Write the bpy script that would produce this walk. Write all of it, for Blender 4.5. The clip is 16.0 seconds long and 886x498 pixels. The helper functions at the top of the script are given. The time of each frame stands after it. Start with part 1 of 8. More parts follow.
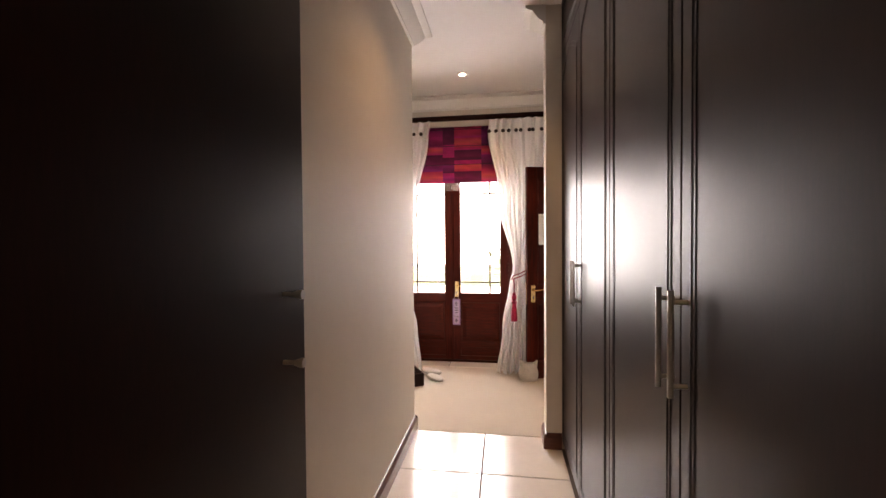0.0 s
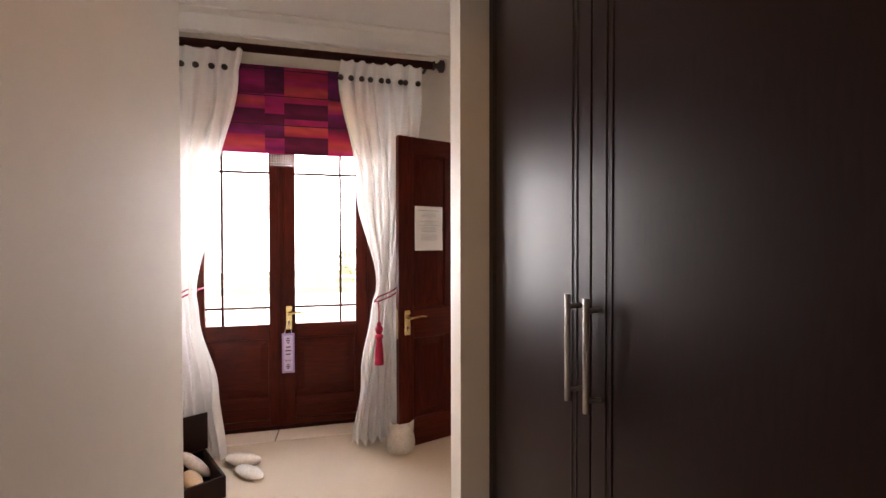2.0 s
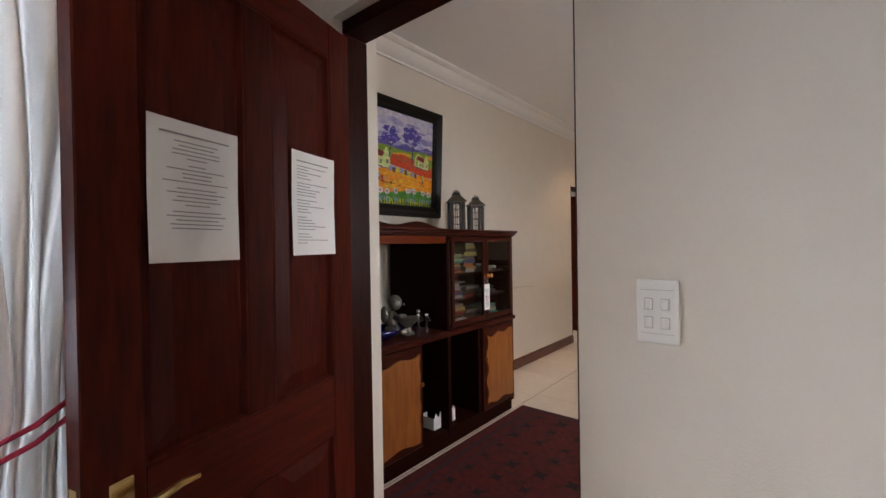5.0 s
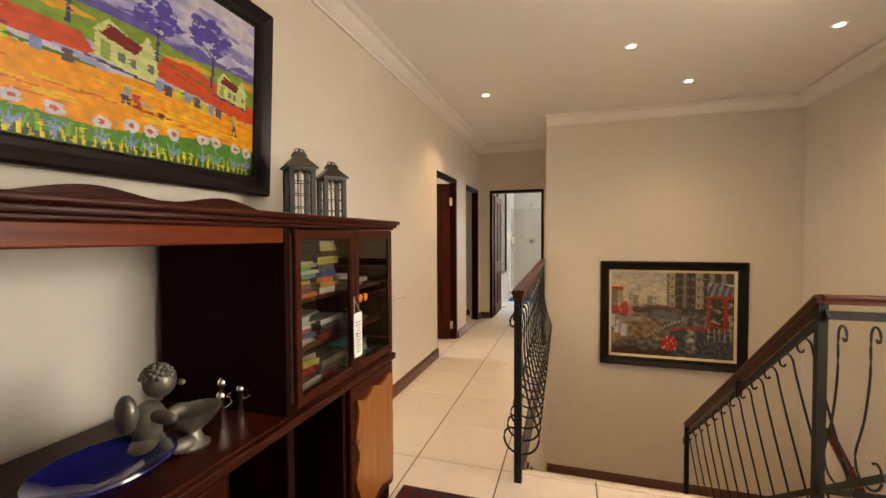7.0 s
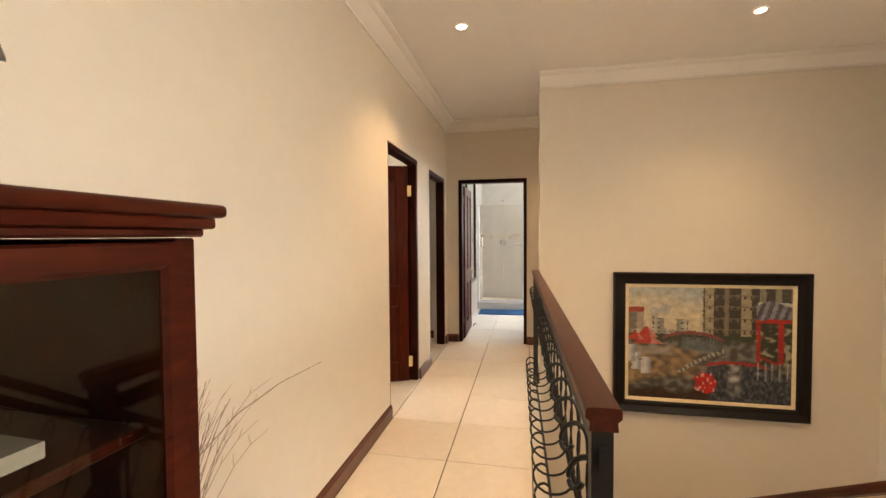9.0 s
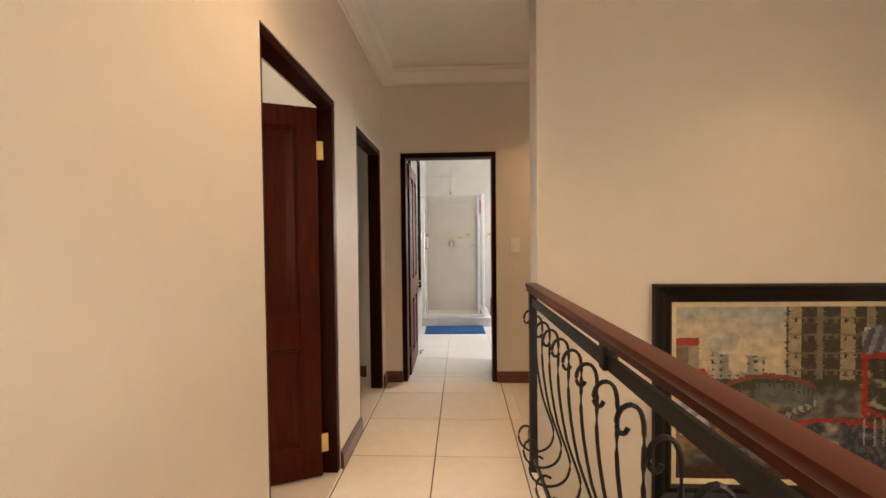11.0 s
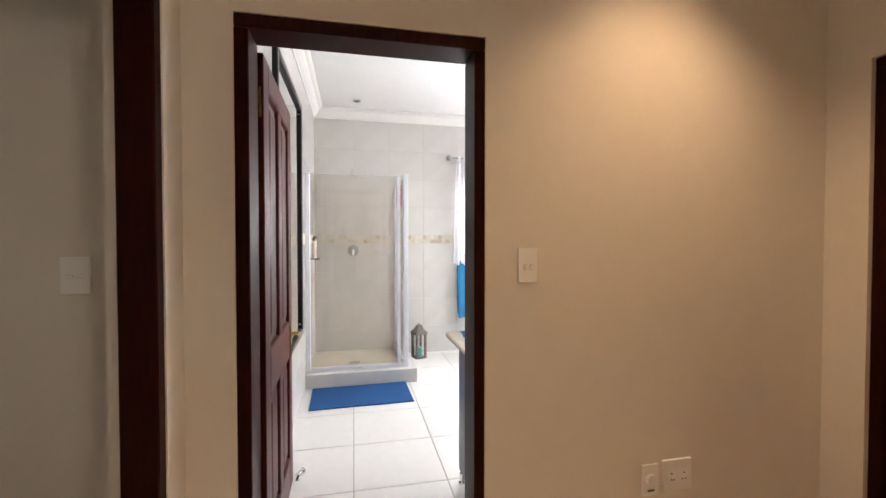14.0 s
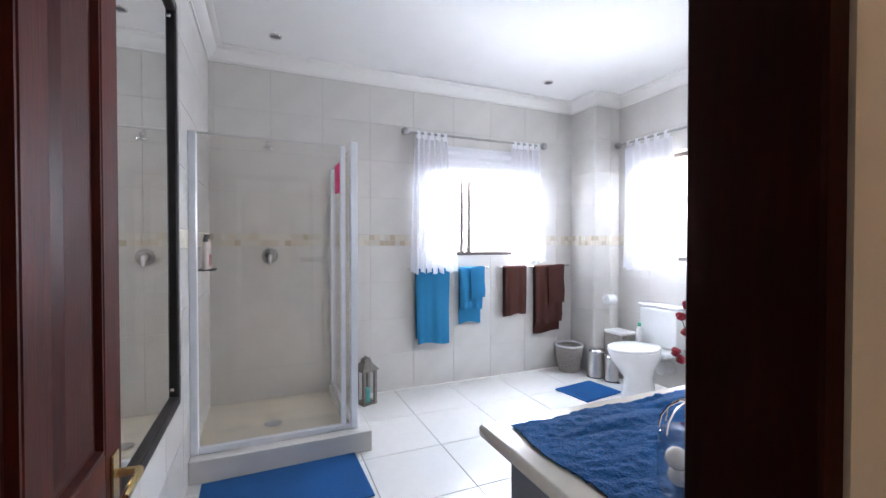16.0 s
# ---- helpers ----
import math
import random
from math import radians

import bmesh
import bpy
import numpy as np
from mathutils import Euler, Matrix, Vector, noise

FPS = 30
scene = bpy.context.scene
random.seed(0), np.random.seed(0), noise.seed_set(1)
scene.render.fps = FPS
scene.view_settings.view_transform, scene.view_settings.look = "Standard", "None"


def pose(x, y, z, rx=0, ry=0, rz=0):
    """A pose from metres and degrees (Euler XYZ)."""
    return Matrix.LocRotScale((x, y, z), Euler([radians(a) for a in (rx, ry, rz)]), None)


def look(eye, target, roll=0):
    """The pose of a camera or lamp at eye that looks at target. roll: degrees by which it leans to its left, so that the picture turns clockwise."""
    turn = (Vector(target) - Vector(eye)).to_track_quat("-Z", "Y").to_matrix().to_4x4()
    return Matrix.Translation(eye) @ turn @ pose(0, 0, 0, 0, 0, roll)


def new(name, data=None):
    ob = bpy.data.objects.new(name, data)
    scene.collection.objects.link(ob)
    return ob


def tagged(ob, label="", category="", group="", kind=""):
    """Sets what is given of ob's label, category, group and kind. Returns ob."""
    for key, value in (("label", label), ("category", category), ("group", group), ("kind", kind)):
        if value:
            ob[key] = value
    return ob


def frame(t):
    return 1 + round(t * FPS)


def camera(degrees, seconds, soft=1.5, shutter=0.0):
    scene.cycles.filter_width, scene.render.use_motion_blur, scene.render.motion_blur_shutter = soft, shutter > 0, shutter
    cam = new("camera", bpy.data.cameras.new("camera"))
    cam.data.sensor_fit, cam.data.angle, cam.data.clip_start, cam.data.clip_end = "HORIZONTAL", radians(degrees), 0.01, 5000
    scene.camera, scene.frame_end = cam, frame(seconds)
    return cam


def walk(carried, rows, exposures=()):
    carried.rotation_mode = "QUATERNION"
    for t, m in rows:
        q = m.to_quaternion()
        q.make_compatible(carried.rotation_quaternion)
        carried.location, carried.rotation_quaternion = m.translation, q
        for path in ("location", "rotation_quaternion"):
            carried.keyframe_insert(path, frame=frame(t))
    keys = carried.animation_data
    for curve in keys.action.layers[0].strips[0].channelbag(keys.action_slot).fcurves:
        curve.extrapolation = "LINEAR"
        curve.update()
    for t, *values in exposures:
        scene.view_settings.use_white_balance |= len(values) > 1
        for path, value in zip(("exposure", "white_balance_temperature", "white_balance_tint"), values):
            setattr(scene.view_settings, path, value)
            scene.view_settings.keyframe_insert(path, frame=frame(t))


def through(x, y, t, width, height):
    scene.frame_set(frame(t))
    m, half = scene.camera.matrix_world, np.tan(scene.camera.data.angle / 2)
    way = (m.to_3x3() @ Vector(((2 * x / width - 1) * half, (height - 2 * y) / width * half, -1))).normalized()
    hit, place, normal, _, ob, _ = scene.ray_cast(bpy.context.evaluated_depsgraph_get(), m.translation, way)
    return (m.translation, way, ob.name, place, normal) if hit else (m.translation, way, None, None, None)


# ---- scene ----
cam = camera(93.4, 16.0)
PATH = [
    (0, (-0.019, -0.004, 1.332), (-0.304, 1.975, 1.291), -0.4),
    (0.5, (-0.07, 0.317, 1.331), (-0.177, 2.314, 1.291), -0.3),
    (1, (-0.115, 0.646, 1.329), (-0.016, 2.643, 1.296), -0.2),
    (1.5, (-0.112, 1.01, 1.331), (0.162, 2.99, 1.299), -0.1),
    (2, (-0.127, 1.356, 1.333), (0.33, 3.303, 1.305), -0.1),
    (2.5, (-0.144, 1.701, 1.332), (0.506, 3.592, 1.306), -0.2),
    (3.5, (-0.15, 2.333, 1.311), (0.891, 4.041, 1.301), -0.6),
    (4, (-0.121, 2.602, 1.31), (1.117, 4.173, 1.301), -0.7),
    (4.5, (-0.043, 2.861, 1.302), (1.348, 4.299, 1.292), -0.9),
    (5, (0.064, 3.095, 1.31), (1.599, 4.377, 1.295), -0.9),
    (7.5, (1.355, 4.067, 1.351), (3.289, 4.572, 1.286), -0.2),
    (8, (1.712, 4.169, 1.357), (3.651, 4.655, 1.294), -0.2),
    (8.5, (2.05, 4.25, 1.348), (3.998, 4.702, 1.287), -0.1),
    (9, (2.443, 4.336, 1.374), (4.403, 4.728, 1.309), -0.4),
    (11.5, (4.362, 4.694, 1.301), (6.361, 4.708, 1.253), -0.0),
    (12, (4.764, 4.724, 1.302), (6.762, 4.672, 1.256), 0.6),
    (12.5, (5.137, 4.751, 1.312), (7.133, 4.631, 1.271), 0.2),
    (13, (5.516, 4.768, 1.326), (7.504, 4.555, 1.283), 0.2),
    (13.5, (5.902, 4.784, 1.337), (7.877, 4.473, 1.291), 0.2),
    (14, (6.251, 4.811, 1.333), (8.206, 4.391, 1.292), -0.0),
    (14.5, (6.642, 4.821, 1.323), (8.573, 4.303, 1.285), 0.2),
    (15, (6.966, 4.848, 1.325), (8.872, 4.244, 1.291), 0.0),
    (15.5, (7.266, 4.864, 1.326), (9.14, 4.168, 1.293), 0.2),
    (16, (7.524, 4.844, 1.322), (9.364, 4.061, 1.293), -0.0),
]
EXPOSURES = [(0, 1.25, 8300, 28), (1.5, 1.2, 7900, 26), (3.5, 0.86, 6700, 21), (4.5, 0.73, 6350, 17), (5.2, 0.71, 6250, 15), (7.5, 1.8, 8100, 12), (8.0, 1.88, 8100, 12), (9.0, 1.88, 7900, 12),
             (11.5, 1.62, 7700, 15), (12.5, 1.72, 7300, 15), (14.0, 1.85, 6900, 15), (14.5, 1.7, 6500, 15), (16.0, 1.08, 6100, 15)]
walk(cam, [(t, look(eye, target, roll)) for t, eye, target, roll in PATH], EXPOSURES)

# ---- world, sun and lamps ----
world = bpy.data.worlds.new("world")
scene.world = world
world.use_nodes = True
sky = world.node_tree.nodes.new("ShaderNodeTexSky")
sky.sky_type, sky.sun_disc = "NISHITA", False
sky.sun_elevation, sky.sun_rotation = radians(80), radians(-112)
world.node_tree.links.new(sky.outputs[0], world.node_tree.nodes["Background"].inputs["Color"])
world.node_tree.nodes["Background"].inputs["Strength"].default_value = 0.15
sun = new("sun", bpy.data.lights.new("sun", "SUN"))
sun.data.energy, sun.data.angle, sun.data.color = 5.0, radians(0.5), (1, 0.95, 0.88)
sun.matrix_basis = look((0, 0, 30), (0.3, 0.12, 28.2))


def daylight(name, eye, target, w, h, watts, color=(0.93, 0.96, 1.0)):
    """An area lamp that stands in for the sky's light, mostly in a window's opening."""
    ob = new(name, bpy.data.lights.new(name, "AREA"))
    ob.data.shape, ob.data.size, ob.data.size_y = "RECTANGLE", w, h
    ob.data.energy, ob.data.color = watts, color
    ob.matrix_basis = look(eye, target)
    return ob


daylight("daylight_bedroom", (-0.56, 4.85, 1.5), (-0.56, 3.0, 1.2), 1.15, 1.5, 46, (0.75, 0.88, 1.0))
daylight("daylight_bath_a", (11.36, 2.85, 1.65), (9, 2.85, 0.2), 1.2, 0.85, 60, (0.84, 0.92, 1.0))
daylight("daylight_bath_b", (9.9, 1.22, 1.65), (9.9, 3, 0.3), 1.2, 0.85, 50, (0.84, 0.92, 1.0))
daylight("daylight_stairs", (2.6, 1.52, 1.6), (3.2, 4.0, 0.9), 1.3, 1.1, 8, (1.0, 0.92, 0.80))
daylight("daylight_room", (5.5, 7.95, 1.6), (5.5, 6.0, 1.2), 1.2, 1.0, 5)
# Added fill: the wall behind this lamp is closed, with no window.
daylight("daylight_next_room", (7.2, 7.95, 1.6), (7.2, 6.0, 1.2), 1.0, 1.0, 0.7)

# Unseen fill, added: those at y -0.55 and at x -2.2, 1.75 and 2.0.
SPOTS = [(-0.10, -0.55, 26), (-0.37, 3.70, 12), (-0.15, 2.00, 9), (-2.2, 3.7, 12), (5.31, 4.77, 20), (5.50, 2.87, 13), (4.55, 3.49, 20), (4.63, 2.15, 14),
         (1.75, 4.2, 8), (2.0, 2.6, 9), (7.25, 3.62, 19), (10.76, 4.77, 0), (10.70, 2.44, 0)]
for sx, sy, lit in SPOTS:
    if lit:
        lamp = new("downlight_or_fill_lamp", bpy.data.lights.new("downlight_or_fill_lamp", "SPOT"))
        lamp.data.energy, lamp.data.color = lit, (1.0, 0.69, 0.41)
        lamp.data.spot_size, lamp.data.spot_blend, lamp.data.shadow_soft_size = radians(112), 0.9, 0.04
        lamp.location = (sx, sy, 2.765)
        if sx == 7.25:
            lamp.data.spot_size, lamp.data.spot_blend = radians(104), 0.85
# ---- helpers for building ----
MATS, BASE = {}, {}


def box(bm, x0, x1, y0, y1, z0, z1):
    """A box between the planes given."""
    v = [bm.verts.new((x, y, z)) for x in (x0, x1) for y in (y0, y1) for z in (z0, z1)]
    for f in ((0, 1, 3, 2), (4, 6, 7, 5), (0, 4, 5, 1), (2, 3, 7, 6), (0, 2, 6, 4), (1, 5, 7, 3)):
        bm.faces.new([v[i] for i in f])
    return v


def boxes(*rows):
    bm = bmesh.new()
    for r in rows:
        box(bm, *r)
    return bm


def slab(x0, x1, y0, y1, z0, z1, b=0.003, seg=1):
    """One box with rounded edges."""
    bm = bmesh.new()
    box(bm, x0, x1, y0, y1, z0, z1)
    if b:
        bmesh.ops.bevel(bm, geom=list(bm.edges), offset=b, segments=seg, affect="EDGES", profile=0.5)
    return bm


def slabs(rows, b=0.003):
    out = bmesh.new()
    for r in rows:
        one = slab(*r, b=b)
        join(out, one)
    return out


def join(bm, other, m=None):
    me = bpy.data.meshes.new("tmp")
    if m is not None:
        other.transform(m)
    other.to_mesh(me)
    other.free()
    bm.from_mesh(me)
    bpy.data.meshes.remove(me)
    return bm


def ring_frame(p, way, r, n, up=Vector((0, 0, 1))):
    way = way.normalized()
    a = way.cross(up)
    if a.length < 1e-3:
        a = way.cross(Vector((1, 0, 0)))
    a.normalize()
    b = way.cross(a)
    return [p + a * (r * math.cos(2 * math.pi * k / n)) + b * (r * math.sin(2 * math.pi * k / n)) for k in range(n)]


def tube(bm, pts, r, n=6, cap=True):
    """A round bar along the points; r may be a list."""
    pts = [Vector(p) for p in pts]
    rings = []
    for i, p in enumerate(pts):
        way = pts[min(i + 1, len(pts) - 1)] - pts[max(i - 1, 0)]
        if way.length < 1e-6:
            way = Vector((0, 0, 1))
        rr = r[i] if isinstance(r, (list, tuple)) else r
        rings.append([bm.verts.new(q) for q in ring_frame(p, way, rr, n)])
    for a, b in zip(rings, rings[1:]):
        for k in range(n):
            bm.faces.new((a[k], a[(k + 1) % n], b[(k + 1) % n], b[k]))
    if cap:
        bm.faces.new(rings[0][::-1])
        bm.faces.new(rings[-1])
    return bm


def lathe(bm, profile, cx, cy, n=16, squash=1.0):
    """A turned shape: (radius, z) from the bottom up."""
    rings = []
    for r, z in profile:
        rings.append([bm.verts.new((cx + r * math.cos(2 * math.pi * k / n), cy + squash * r * math.sin(2 * math.pi * k / n), z)) for k in range(n)])
    for a, b in zip(rings, rings[1:]):
        for k in range(n):
            bm.faces.new((a[k], a[(k + 1) % n], b[(k + 1) % n], b[k]))
    bm.faces.new(rings[0][::-1])
    bm.faces.new(rings[-1])
    return bm


def extrude_profile(bm, prof, p0, p1, out):
    """A moulding: profile of (outward, up) points swept straight from p0 to p1."""
    p0, p1, out = Vector(p0), Vector(p1), Vector(out)
    a = [bm.verts.new(p0 + out * u + Vector((0, 0, v))) for u, v in prof]
    b = [bm.verts.new(p1 + out * u + Vector((0, 0, v))) for u, v in prof]
    n = len(prof)
    for k in range(n):
        bm.faces.new((a[k], a[(k + 1) % n], b[(k + 1) % n], b[k]))
    bm.faces.new(a[::-1])
    bm.faces.new(b)
    return bm


def sheet(bm, rows, thick=0.0):
    """A surface through rows of points, all rows alike in length."""
    vs = [[bm.verts.new(p) for p in row] for row in rows]
    for a, b in zip(vs, vs[1:]):
        for k in range(len(a) - 1):
            bm.faces.new((a[k], a[k + 1], b[k + 1], b[k]))
    if thick:
        bmesh.ops.recalc_face_normals(bm, faces=list(bm.faces))
        bmesh.ops.solidify(bm, geom=list(bm.faces), thickness=thick)
    return bm


def thing(name, loc, label, category, group="", m=None):
    """An Empty at the base of a thing; its parts are drawn in world places unless local is asked for."""
    ob = new(name)
    mat = m if m is not None else Matrix.Translation(loc)
    ob.matrix_basis = mat
    ob.empty_display_size = 0.1
    BASE[ob] = mat
    return tagged(ob, label, category, group)


def part(name, bm, material, parent=None, label="", smooth=False, local=False, kind=""):
    """One mesh object out of a bmesh, under a thing or under a part."""
    if parent is not None and parent in BASE and not local:
        bm.transform(BASE[parent].inverted())
    bmesh.ops.recalc_face_normals(bm, faces=list(bm.faces))
    me = bpy.data.meshes.new(name)
    bm.to_mesh(me)
    bm.free()
    me.materials.append(material)
    if smooth:
        me.shade_smooth()
        me.set_sharp_from_angle(angle=radians(smooth if smooth is not True else 40))
    ob = new(name, me)
    if parent is not None:
        ob.parent = parent
        if parent in BASE:
            BASE[ob] = BASE[parent]
    return tagged(ob, label, "", "", kind)


def setting(name, bm, material, label="", smooth=False):
    return tagged(part(name, bm, material, None, label, smooth), label, "", "", "structure")


def one(name, bm, material, label, category, group="", smooth=False, base=None):
    """A thing that is one plain mesh, with its origin at its base."""
    if base is not None:
        bm.transform(Matrix.Translation(-Vector(base)))
    ob = part(name, bm, material, None, label, smooth, local=True)
    if base is not None:
        ob.location = base
    return tagged(ob, label, category, group)


def wall(name, axis, a0, a1, b0, b1, z0, z1, holes, material, label=""):
    """A wall along axis from a0 to a1, between b0 and b1, with openings (from, to, sill, head)."""
    bm = bmesh.new()

    def add(s, e, lo, hi):
        if e - s > 1e-4 and hi - lo > 1e-4:
            box(bm, *((s, e, b0, b1) if axis == "x" else (b0, b1, s, e)), lo, hi)
    at = a0
    for s, e, lo, hi in sorted(holes):
        add(at, s, z0, z1)
        add(s, e, z0, lo)
        add(s, e, hi, z1)
        at = e
    add(at, a1, z0, z1)
    bmesh.ops.remove_doubles(bm, verts=list(bm.verts), dist=1e-5)
    return setting(name, bm, material, label)
# ---- materials ----


def material(name, color, rough=0.5, metal=0.0, grain=None, scale=30.0, amount=0.12, bump=0.0, bump_scale=60.0, big=1.5, coat=0.0,
             stretch=(1, 1, 1), spec=0.5, vary=0.0, sheen=0.0):
    """Colour with variation at two scales, roughness variation and fine relief, in object space."""
    m = bpy.data.materials.new(name)
    m.use_nodes = True
    n, l = m.node_tree.nodes, m.node_tree.links
    b = n["Principled BSDF"]
    b.inputs["Roughness"].default_value = rough
    b.inputs["Metallic"].default_value = metal
    b.inputs["Coat Weight"].default_value = coat
    b.inputs["Coat Roughness"].default_value = 0.15
    b.inputs["Specular IOR Level"].default_value = spec
    b.inputs["Sheen Weight"].default_value = sheen
    co = n.new("ShaderNodeTexCoord")
    mp = n.new("ShaderNodeMapping")
    mp.inputs["Scale"].default_value = stretch
    l.new(co.outputs["Object"], mp.inputs["Vector"])
    fine = n.new("ShaderNodeTexNoise")
    fine.inputs["Scale"].default_value, fine.inputs["Detail"].default_value = scale, 5
    l.new(mp.outputs["Vector"], fine.inputs["Vector"])
    wide = n.new("ShaderNodeTexNoise")
    wide.inputs["Scale"].default_value, wide.inputs["Detail"].default_value = big, 3
    l.new(co.outputs["Object"], wide.inputs["Vector"])
    add = n.new("ShaderNodeMath")
    add.operation = "MULTIPLY_ADD"
    l.new(fine.outputs["Fac"], add.inputs[0])
    add.inputs[1].default_value = 0.65
    half = n.new("ShaderNodeMath")
    half.operation = "MULTIPLY"
    half.inputs[1].default_value = 0.35
    l.new(wide.outputs["Fac"], half.inputs[0])
    l.new(half.outputs[0], add.inputs[2])
    ramp = n.new("ShaderNodeValToRGB")
    dark = grain or [c * (1 - amount) for c in color]
    light = [min(1, c * (1 + amount)) for c in color]
    ramp.color_ramp.elements[0].position, ramp.color_ramp.elements[1].position = 0.3, 0.7
    ramp.color_ramp.elements[0].color, ramp.color_ramp.elements[1].color = (*dark, 1), (*light, 1)
    l.new(add.outputs[0], ramp.inputs["Fac"])
    out = ramp.outputs["Color"]
    if vary:
        info = n.new("ShaderNodeObjectInfo")
        hsv = n.new("ShaderNodeHueSaturation")
        rng = n.new("ShaderNodeMapRange")
        rng.inputs["To Min"].default_value, rng.inputs["To Max"].default_value = 1 - vary, 1 + vary
        l.new(info.outputs["Random"], rng.inputs["Value"])
        l.new(rng.outputs["Result"], hsv.inputs["Value"])
        l.new(out, hsv.inputs["Color"])
        out = hsv.outputs["Color"]
    l.new(out, b.inputs["Base Color"])
    rr = n.new("ShaderNodeMapRange")
    rr.inputs["To Min"].default_value, rr.inputs["To Max"].default_value = max(0.02, rough * 0.85), min(1, rough * 1.15)
    l.new(wide.outputs["Fac"], rr.inputs["Value"])
    l.new(rr.outputs["Result"], b.inputs["Roughness"])
    if bump:
        nb = n.new("ShaderNodeTexNoise")
        nb.inputs["Scale"].default_value, nb.inputs["Detail"].default_value = bump_scale, 4
        l.new(mp.outputs["Vector"], nb.inputs["Vector"])
        bp = n.new("ShaderNodeBump")
        bp.inputs["Strength"].default_value, bp.inputs["Distance"].default_value = bump, 0.004
        l.new(nb.outputs["Fac"], bp.inputs["Height"])
        l.new(bp.outputs["Normal"], b.inputs["Normal"])
    return m


def clear(name, tint=(1, 1, 1), gloss=0.06, rough=0.0):
    """Thin pane of glass."""
    m = bpy.data.materials.new(name)
    m.use_nodes = True
    n, l = m.node_tree.nodes, m.node_tree.links
    n.remove(n["Principled BSDF"])
    t, g, mix, fr = n.new("ShaderNodeBsdfTransparent"), n.new("ShaderNodeBsdfGlossy"), n.new("ShaderNodeMixShader"), n.new("ShaderNodeLayerWeight")
    t.inputs["Color"].default_value = (*tint, 1)
    g.inputs["Roughness"].default_value = rough
    fr.inputs["Blend"].default_value = 0.5
    p, q = n.new("ShaderNodeMath"), n.new("ShaderNodeMath")
    p.operation, p.inputs[1].default_value = "POWER", 5.0
    q.operation, q.inputs[1].default_value, q.inputs[2].default_value = "MULTIPLY_ADD", 0.6, gloss / 2
    l.new(fr.outputs["Facing"], p.inputs[0])
    l.new(p.outputs[0], q.inputs[0])
    l.new(q.outputs[0], mix.inputs["Fac"])
    l.new(t.outputs[0], mix.inputs[1])
    l.new(g.outputs[0], mix.inputs[2])
    l.new(mix.outputs[0], n["Material Output"].inputs["Surface"])
    return m


def glow(name, color, strength):
    m = bpy.data.materials.new(name)
    m.use_nodes = True
    b = m.node_tree.nodes["Principled BSDF"]
    b.inputs["Base Color"].default_value = (*color, 1)
    b.inputs["Emission Color"].default_value = (*color, 1)
    b.inputs["Emission Strength"].default_value = strength
    return m


def cloth(name, color, through=0.35, rough=0.9, scale=400.0, amount=0.1, alpha=1.0, sheen=0.3):
    """Woven cloth that lets some light through."""
    m = material(name, color, rough, 0, None, scale, amount, 0.25, scale, sheen=sheen)
    n, l = m.node_tree.nodes, m.node_tree.links
    b = n["Principled BSDF"]
    tr, mix = n.new("ShaderNodeBsdfTranslucent"), n.new("ShaderNodeMixShader")
    tr.inputs["Color"].default_value = (*color, 1)
    mix.inputs["Fac"].default_value = through
    l.new(b.outputs[0], mix.inputs[1])
    l.new(tr.outputs[0], mix.inputs[2])
    last = mix
    if alpha < 1:
        tp, mx = n.new("ShaderNodeBsdfTransparent"), n.new("ShaderNodeMixShader")
        mx.inputs["Fac"].default_value = alpha
        l.new(tp.outputs[0], mx.inputs[1])
        l.new(mix.outputs[0], mx.inputs[2])
        last = mx
    l.new(last.outputs[0], n["Material Output"].inputs["Surface"])
    return m


PLASTER = material("plaster_cream", (0.71, 0.65, 0.57), 0.62, amount=0.025, scale=9, bump=0.12, bump_scale=220, big=0.8)
CEIL = material("ceiling_paint", (0.84, 0.83, 0.82), 0.7, amount=0.015, scale=6, bump=0.05, bump_scale=150)
CORNICE = material("cornice_paint", (0.82, 0.80, 0.77), 0.5, amount=0.015, scale=10)
TILE = material("floor_tile", (0.83, 0.75, 0.655), 0.20, amount=0.05, scale=14, bump=0.03, bump_scale=90, vary=0.03, coat=0.2)
BTILE = material("bath_floor_tile", (0.78, 0.76, 0.73), 0.25, amount=0.03, scale=14, vary=0.025, coat=0.2)
GROUT = material("grout", (0.13, 0.10, 0.075), 0.9, scale=120, bump=0.2)
BGROUT = material("bath_grout", (0.42, 0.39, 0.35), 0.9, scale=120)
WTILE = material("wall_tile", (0.66, 0.635, 0.60), 0.22, amount=0.04, scale=5, vary=0.012, big=0.9)
WGROUT = material("wall_grout", (0.60, 0.575, 0.54), 0.4)
CARPET = material("carpet", (0.60, 0.50, 0.39), 1.0, amount=0.12, scale=260, bump=0.9, bump_scale=500, big=3, sheen=0.3)
MAHOG = material("mahogany", (0.078, 0.0088, 0.0038), 0.42, grain=(0.022, 0.003, 0.0016), scale=9, stretch=(9, 9, 0.9), bump=0.08, bump_scale=25, coat=0.0, spec=0.12, vary=0.12)
MAHOG_DARK = material("mahogany_dark", (0.030, 0.0055, 0.003), 0.38, grain=(0.015, 0.0033, 0.002), scale=9, stretch=(9, 9, 1), bump=0.06, coat=0.0, spec=0.07)
MAHOG_H = material("mahogany_lying", (0.084, 0.0095, 0.004), 0.40, grain=(0.026, 0.0035, 0.0018), scale=9, stretch=(0.9, 9, 9), bump=0.08, coat=0.0, spec=0.16)
